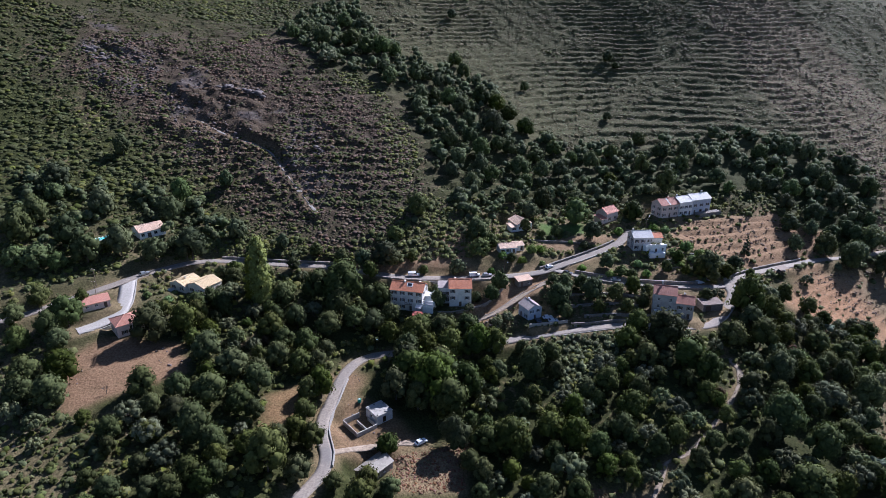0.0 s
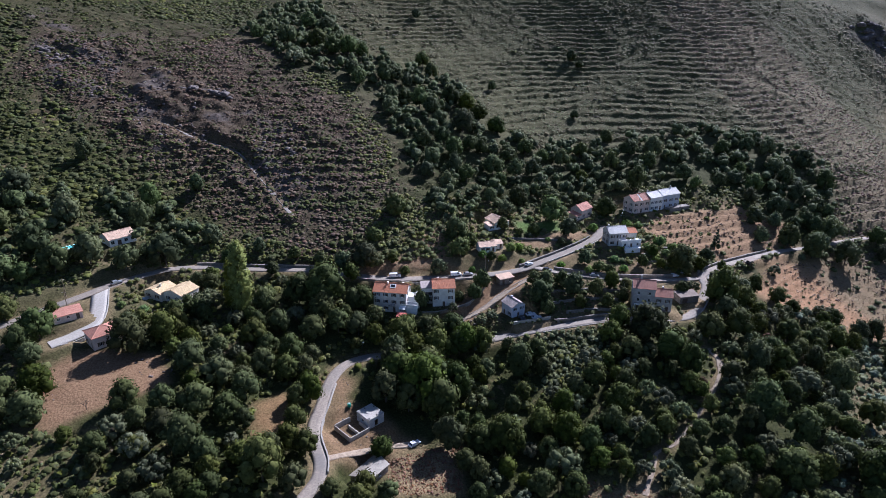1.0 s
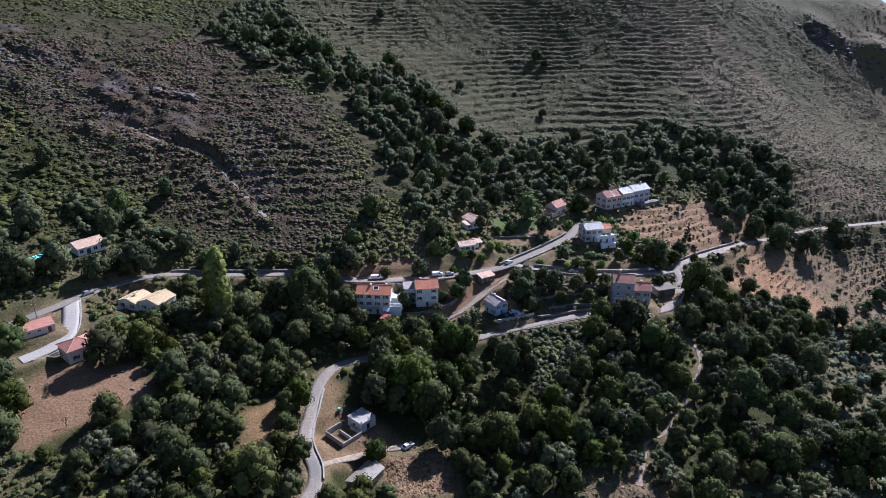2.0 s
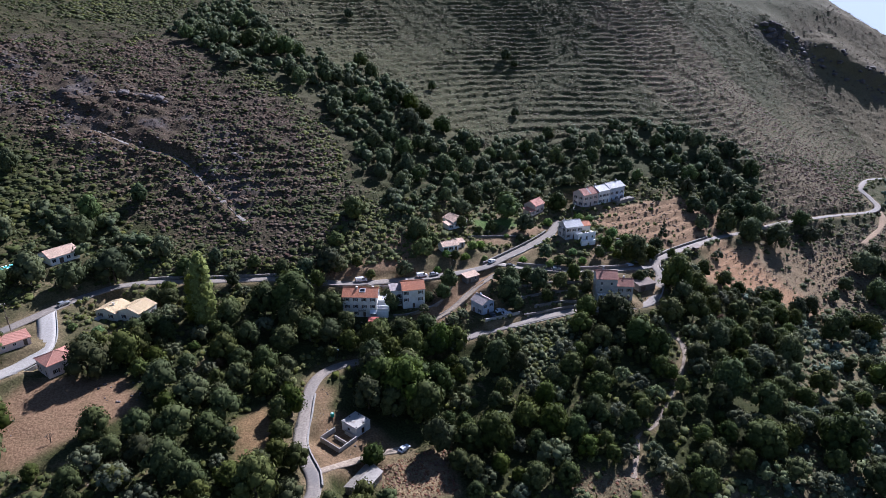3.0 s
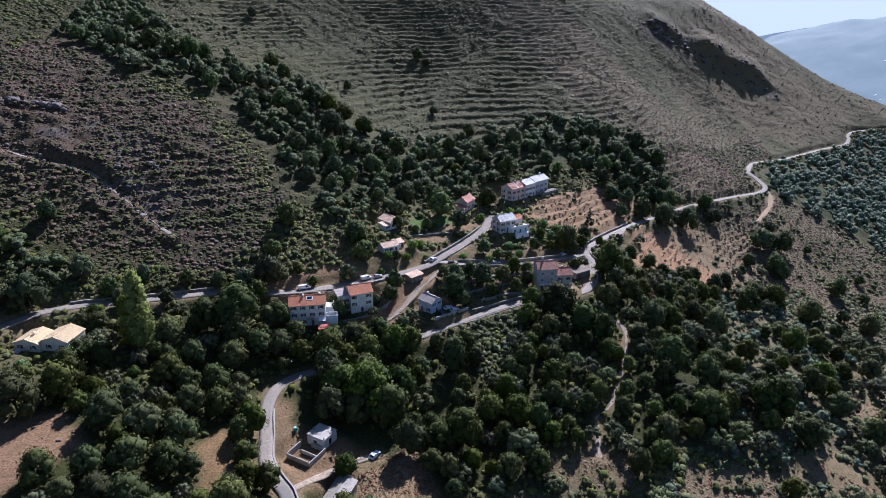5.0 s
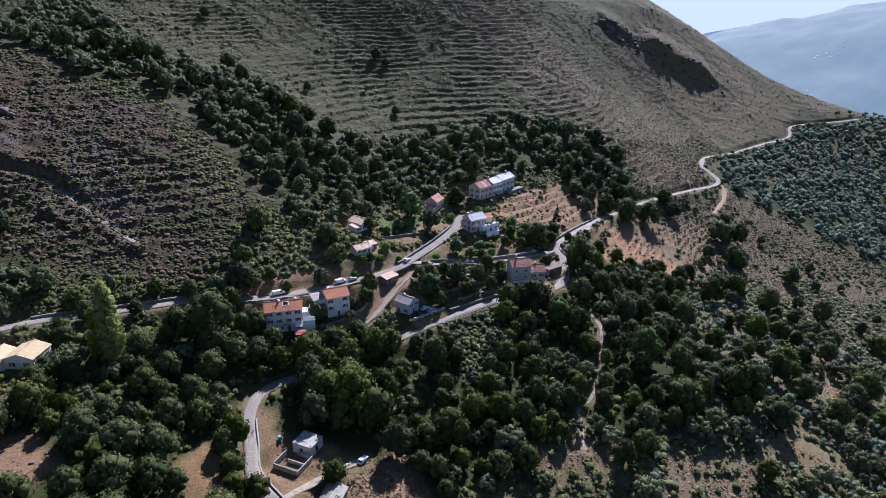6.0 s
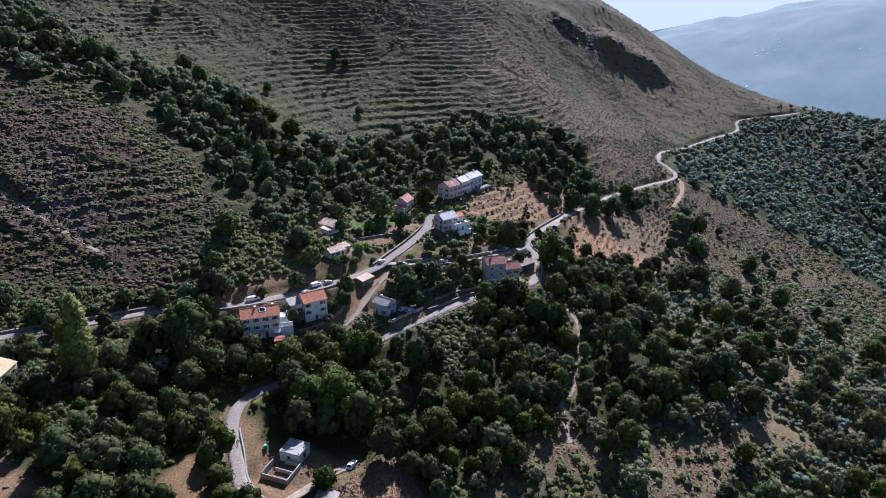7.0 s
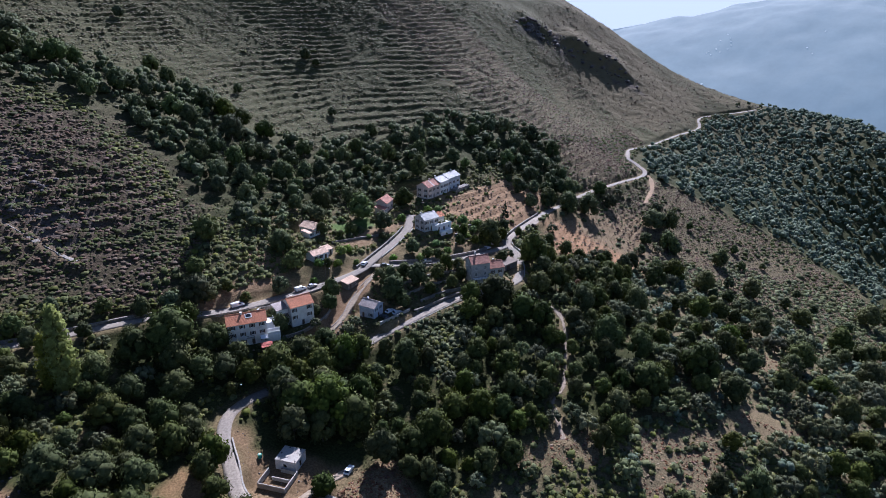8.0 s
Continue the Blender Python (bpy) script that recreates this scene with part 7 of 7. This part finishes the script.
def car(x, y, turn, paint, label, z=None, long=4.1, tall=1.48, van=False):
    """A parked car: body, glazing, bumpers, lamps and four wheels."""
    z = gz(x, y) if z is None else z
    ob = thing("van" if van else "car", pose(x, y, z, 0, 0, turn), label, "van" if van else "car", "parked vehicles")
    h, w = long / 2, 0.86
    if van:
        side = ((-h, 0.35), (-h, tall), (h * 0.35, tall), (h * 0.62, 1.15), (h * 0.98, 1.0), (h, 0.4))
        glass = ((h * 0.12, 1.12), (h * 0.12, tall - 0.12), (h * 0.33, tall - 0.12), (h * 0.56, 1.12))
    else:
        side = ((-h, 0.35), (-h, 0.86), (-h * 0.86, 0.95), (-h * 0.62, tall), (h * 0.10, tall), (h * 0.45, 0.95), (h * 0.96, 0.78), (h, 0.38))
        glass = ((-h * 0.76, 0.98), (-h * 0.56, tall - 0.1), (h * 0.06, tall - 0.1), (h * 0.36, 0.98))

    def extrude(profile, half, inset=0.0):
        bm = bmesh.new()
        rows = [[bm.verts.new((px, s * (half - (inset if pz > 1.0 else 0)), pz)) for px, pz in profile] for s in (-1, 1)]
        k = len(profile)
        bm.faces.new(rows[0][::-1])
        bm.faces.new(rows[1])
        for i in range(k):
            bm.faces.new((rows[0][i], rows[0][(i + 1) % k], rows[1][(i + 1) % k], rows[1][i]))
        bmesh.ops.recalc_face_normals(bm, faces=bm.faces[:])
        return bm

    bm = extrude(side, w, 0.1)
    bmesh.ops.bevel(bm, geom=bm.edges[:], offset=0.05, segments=2, affect="EDGES")
    part("body", bm, paint, ob)
    part("side_windows", extrude(glass, w - 0.075), GLASS, ob)
    a, b = (side[3], side[2]) if van else (side[5], side[4])
    for (p, q), nm in ((((a[0], a[1]), (b[0], b[1])), "windscreen"), (((side[2][0], side[2][1]), (side[3][0], side[3][1])), "rear_window")):
        if van and nm == "rear_window":
            continue
        d = Vector((p[1] - q[1], 0, q[0] - p[0])).normalized() * 0.012
        if d.z < 0:
            d = -d
        pts = [Vector((p[0] * 0.92 + q[0] * 0.08, s, p[1] * 0.92 + q[1] * 0.08)) + d for s in (-0.68, 0.68)] + [Vector((q[0] * 0.9 + p[0] * 0.1, s, q[1] * 0.9 + p[1] * 0.1)) + d for s in (0.64, -0.64)]
        part(nm, slab(pts, 0.01), GLASS, ob)
    for sx in (-1, 1):
        for sy in (-1, 1):
            wh = part("wheel", cached(("tyre",), lathe_wheel, RUBBER), RUBBER, ob)
            wh.location = (sx * h * 0.62, sy * (w - 0.07), 0.32)
            hub = cached(("hub",), lambda: boxed(-0.15, 0.15, -0.105, 0.105, -0.15, 0.15, bevel=0.04), CHROME)
            part("rim", hub, CHROME, wh)
            lamp = cached(("lamp", sx), lambda: boxed(-0.04, 0.04, -0.14, 0.14, -0.07, 0.07, bevel=0.02), WHITE_PLASTIC if sx > 0 else RED_CLOTH)
            part("headlight" if sx > 0 else "tail_light", lamp, WHITE_PLASTIC, ob).location = (sx * (h - 0.02), sy * 0.62, 0.68)
    part("bumper", boxed(h - 0.06, h + 0.05, -0.8, 0.8, 0.3, 0.5, bevel=0.03), DARKIRON, ob)
    part("bumper", boxed(-h - 0.05, -h + 0.06, -0.8, 0.8, 0.3, 0.5, bevel=0.03), DARKIRON, ob)


def road_z(road, x, y):
    half, line = LINES[road]
    return float(line[np.argmin(np.hypot(line[:, 0] - x, line[:, 1] - y)), 2]) + 0.06


car(-6.6, 161.6, 38, CAR_WHITE, "white hatchback parked at the end of the yard track")
car(46.4, 251.0, 36, CAR_WHITE, "white car on the village road", road_z("upper", 46.4, 251.0))
car(-12.4, 240.6, 2, CAR_WHITE, "white van parked beside the village road", road_z("upper", -12.4, 240.6), 4.8, 1.9, True)
car(13.4, 242.9, 8, CAR_WHITE, "white van parked beside the village road", road_z("upper", 13.4, 242.9), 4.6, 1.85, True)
car(18.6, 243.4, 8, CAR_SILVER, "silver car parked beside the village road", road_z("upper", 18.6, 243.4))
car(-117.3, 223.5, 47, CAR_SILVER, "silver car on the road above the villas", road_z("upper", -117.3, 223.5))
car(41.8, 221.3, 14, CAR_WHITE, "white pickup parked in the walled court")
car(43.6, 218.6, 10, CAR_WHITE, "white car parked in the walled court")
car(37.6, 218.6, 100, CAR_DARK, "dark car parked in the walled court")
car(53.4, 245.6, -20, CAR_DARK, "dark car at the road junction", road_z("middle", 53.4, 245.6))
car(73.6, 242.9, -10, CAR_SILVER, "silver car parked on the middle lane", road_z("middle", 73.6, 242.9))
car(110.6, 245.8, 12, CAR_WHITE, "white car parked by the hairpin bend")
car(115.4, 248.0, 60, CAR_SILVER, "silver car parked by the hairpin bend")
car(151.6, 257.3, 26, CAR_DARK, "dark car parked under the roadside shelter")

# shelter over the dark car
s = thing("car_shelter", pose(151.6, 257.0, gz(151.6, 257.0), 0, 0, 26), "dark open shelter beside the road", "shelter")
part("canopy", slab(((-2.8, -1.7, 2.2), (2.8, -1.7, 2.2), (2.8, 1.7, 2.5), (-2.8, 1.7, 2.5)), 0.08), WOOD, s)
for px in (-2.6, 2.6):
    for py in (-1.5, 1.5):
        part("post", boxed(px - 0.06, px + 0.06, py - 0.06, py + 0.06, -0.5, 2.2), WOOD, s)

# ---- poles and cable ----


def utility_pole(x, y, h=7.5):
    ob = thing("utility_pole", pose(x, y, gz(x, y)), "weathered wooden utility pole beside the road", "pole", "utility poles")
    bm = bmesh.new()
    tube(bm, (0, 0, -0.6), (0, 0, h), 0.14, 0.09, 8)
    part("pole", bm, WOOD, ob)
    part("crossarm", boxed(-0.7, 0.7, -0.06, 0.06, h - 0.6, h - 0.48), WOOD, ob)
    for px in (-0.6, 0, 0.6):
        bm = bmesh.new()
        tube(bm, (px, 0, h - 0.48), (px, 0, h - 0.28), 0.05, 0.04, 6)
        part("insulator", bm, WHITE_PLASTIC, ob)


for px, py in ((-143, 198.8), (-131, 213.5), (-126.8, 205.5), (-106.5, 239.5), (-30.5, 245.5), (26.5, 247.6), (97.5, 283.5), (129.5, 258)):
    utility_pole(px, py)


def street_lamp(x, y, turn):
    ob = thing("street_lamp", pose(x, y, gz(x, y), 0, 0, turn), "grey street lamp with a curved arm", "street lamp", "street lamps")
    bm = bmesh.new()
    tube(bm, (0, 0, -0.4), (0, 0, 5.2), 0.08, 0.055, 8)
    part("pole", bm, DARKIRON, ob)
    bm = bmesh.new()
    tube(bm, (0, 0, 5.2), (0.7, 0, 5.6), 0.05, 0.04, 6)
    part("arm", bm, DARKIRON, ob)
    part("lantern", boxed(0.6, 1.15, -0.13, 0.13, 5.5, 5.66, bevel=0.03), WHITE_PLASTIC, ob)


street_lamp(-24.5, 202.9, -70)
street_lamp(27.5, 246.9, -80)
street_lamp(86.0, 266.5, 120)


def cable(p, q, sag):
    cu = bpy.data.curves.new("cable", "CURVE")
    cu.dimensions, cu.bevel_depth, cu.bevel_resolution = "3D", 0.03, 1
    sp = cu.splines.new("POLY")
    sp.points.add(16)
    for i in range(17):
        t = i / 16
        v = Vector(p).lerp(Vector(q), t) - Vector((0, 0, sag * 4 * t * (1 - t)))
        sp.points[i].co = (*v, 1)
    cu.materials.append(FRAME)
    tagged(new("overhead_cable", cu), "thin pale overhead cable to the terraced row", "cable")


cable((97.5, 283.5, gz(97.5, 283.5) + 7.0), (104.6, 294.0, 12.6), 0.5)

# ---- yard clutter ----


def tank(x, y):
    ob = thing("water_tank", pose(x, y, gz(x, y)), "green plastic water tank in the yard", "tank")
    bm = bmesh.new()
    tube(bm, (0, 0, 0), (0, 0, 1.2), 0.6, 0.58, 14)
    part("barrel", bm, GREEN_PLASTIC, ob)
    bm = bmesh.new()
    tube(bm, (0, 0, 1.2), (0, 0, 1.35), 0.3, 0.28, 12)
    part("lid", bm, WHITE_PLASTIC, ob)


tank(-27.8, 176.4)


def bare_tree(x, y, size, seed, label):
    """A leafless tree: forking limbs."""
    r = random.Random(seed)
    bm = bmesh.new()

    def limb(p, d, length, rad, depth):
        q = p + d * length
        tube(bm, p, q, rad, rad * 0.65, 5)
        if depth:
            for _ in range(3):
                e = (d + Vector((r.uniform(-0.8, 0.8), r.uniform(-0.8, 0.8), r.uniform(-0.15, 0.5)))).normalized()
                limb(q, e, length * r.uniform(0.55, 0.8), rad * 0.6, depth - 1)

    limb(Vector((0, 0, -0.3)), Vector((0.05, 0, 1)), size * 0.35, size * 0.035, 4)
    ob = thing("bare_tree", pose(x, y, gz(x, y)), label, "tree")
    part("trunk", bm, BARK, ob)


bare_tree(150.5, 233.5, 8.0, 3, "leafless grey tree at the edge of the dry terraces")
bare_tree(-102.5, 161.0, 3.2, 5, "small bare fruit tree in the ploughed field")

# loose stones
r = np.random.default_rng(61)
for poly, gap_, lo, hi, label in ((((4, 212), (22, 216), (26, 222), (12, 221)), 1.3, 0.25, 0.9, "pale rubble heap below the village ramp"), (YARD, 2.6, 0.1, 0.45, "stones strewn over the yard"),
                                  (((-104, 184), (-84, 186), (-82, 174), (-92, 176)), 1.8, 0.15, 0.6, "tumbled stones along the field's edge"),
                                  (((-124, 183), (-112, 166), (-118, 160), (-128, 172)), 2.2, 0.15, 0.6, "tumbled stones along the field's edge"),
                                  (((-215, 385), (-190, 395), (-110, 368), (-50, 320), (-60, 300), (-130, 320), (-200, 350)), 4.2, 0.4, 1.5, "grey granite boulders on the heath slope"),
                                  (((395, 555), (405, 530), (470, 505), (515, 485), (520, 500), (440, 545)), 5.0, 1.2, 3.6, "grey granite crag on the spur"),
                                  (((700, 470), (790, 455), (795, 470), (710, 490)), 6.0, 0.5, 1.4, "boulders by the far road")):
    px, py = scatter(poly, gap_, r, 0.6)
    size = lo + (hi - lo) * r.random(len(px)) ** 3
    ok = (off_roads(px, py) > 0.3) & (lumps(px, py, 18, 77, 3) > 0.38)
    clumps("loose_stones", px[ok], py[ok], size[ok], ROCK, label, "stones", ICO1, 0, 62, 0.7, 0.2, soft=False)
for bx, by, bs, seed in ((-205, 376, 5, 1), (-197, 371, 4, 2), (-122, 361, 5, 3), (-106, 359, 5, 4), (-65, 318, 3, 5), (398, 548, 9, 6), (408, 541, 8, 7)):
    q = np.random.default_rng(seed)
    clumps("rock_outcrop", bx + q.normal(0, bs * 0.5, 14), by + q.normal(0, bs * 0.35, 14), bs * q.uniform(0.25, 0.6, 14), ROCK, "weathered grey granite outcrop on the slope", "rock", ICO1, 0, seed, 0.5, 0.0, soft=False)
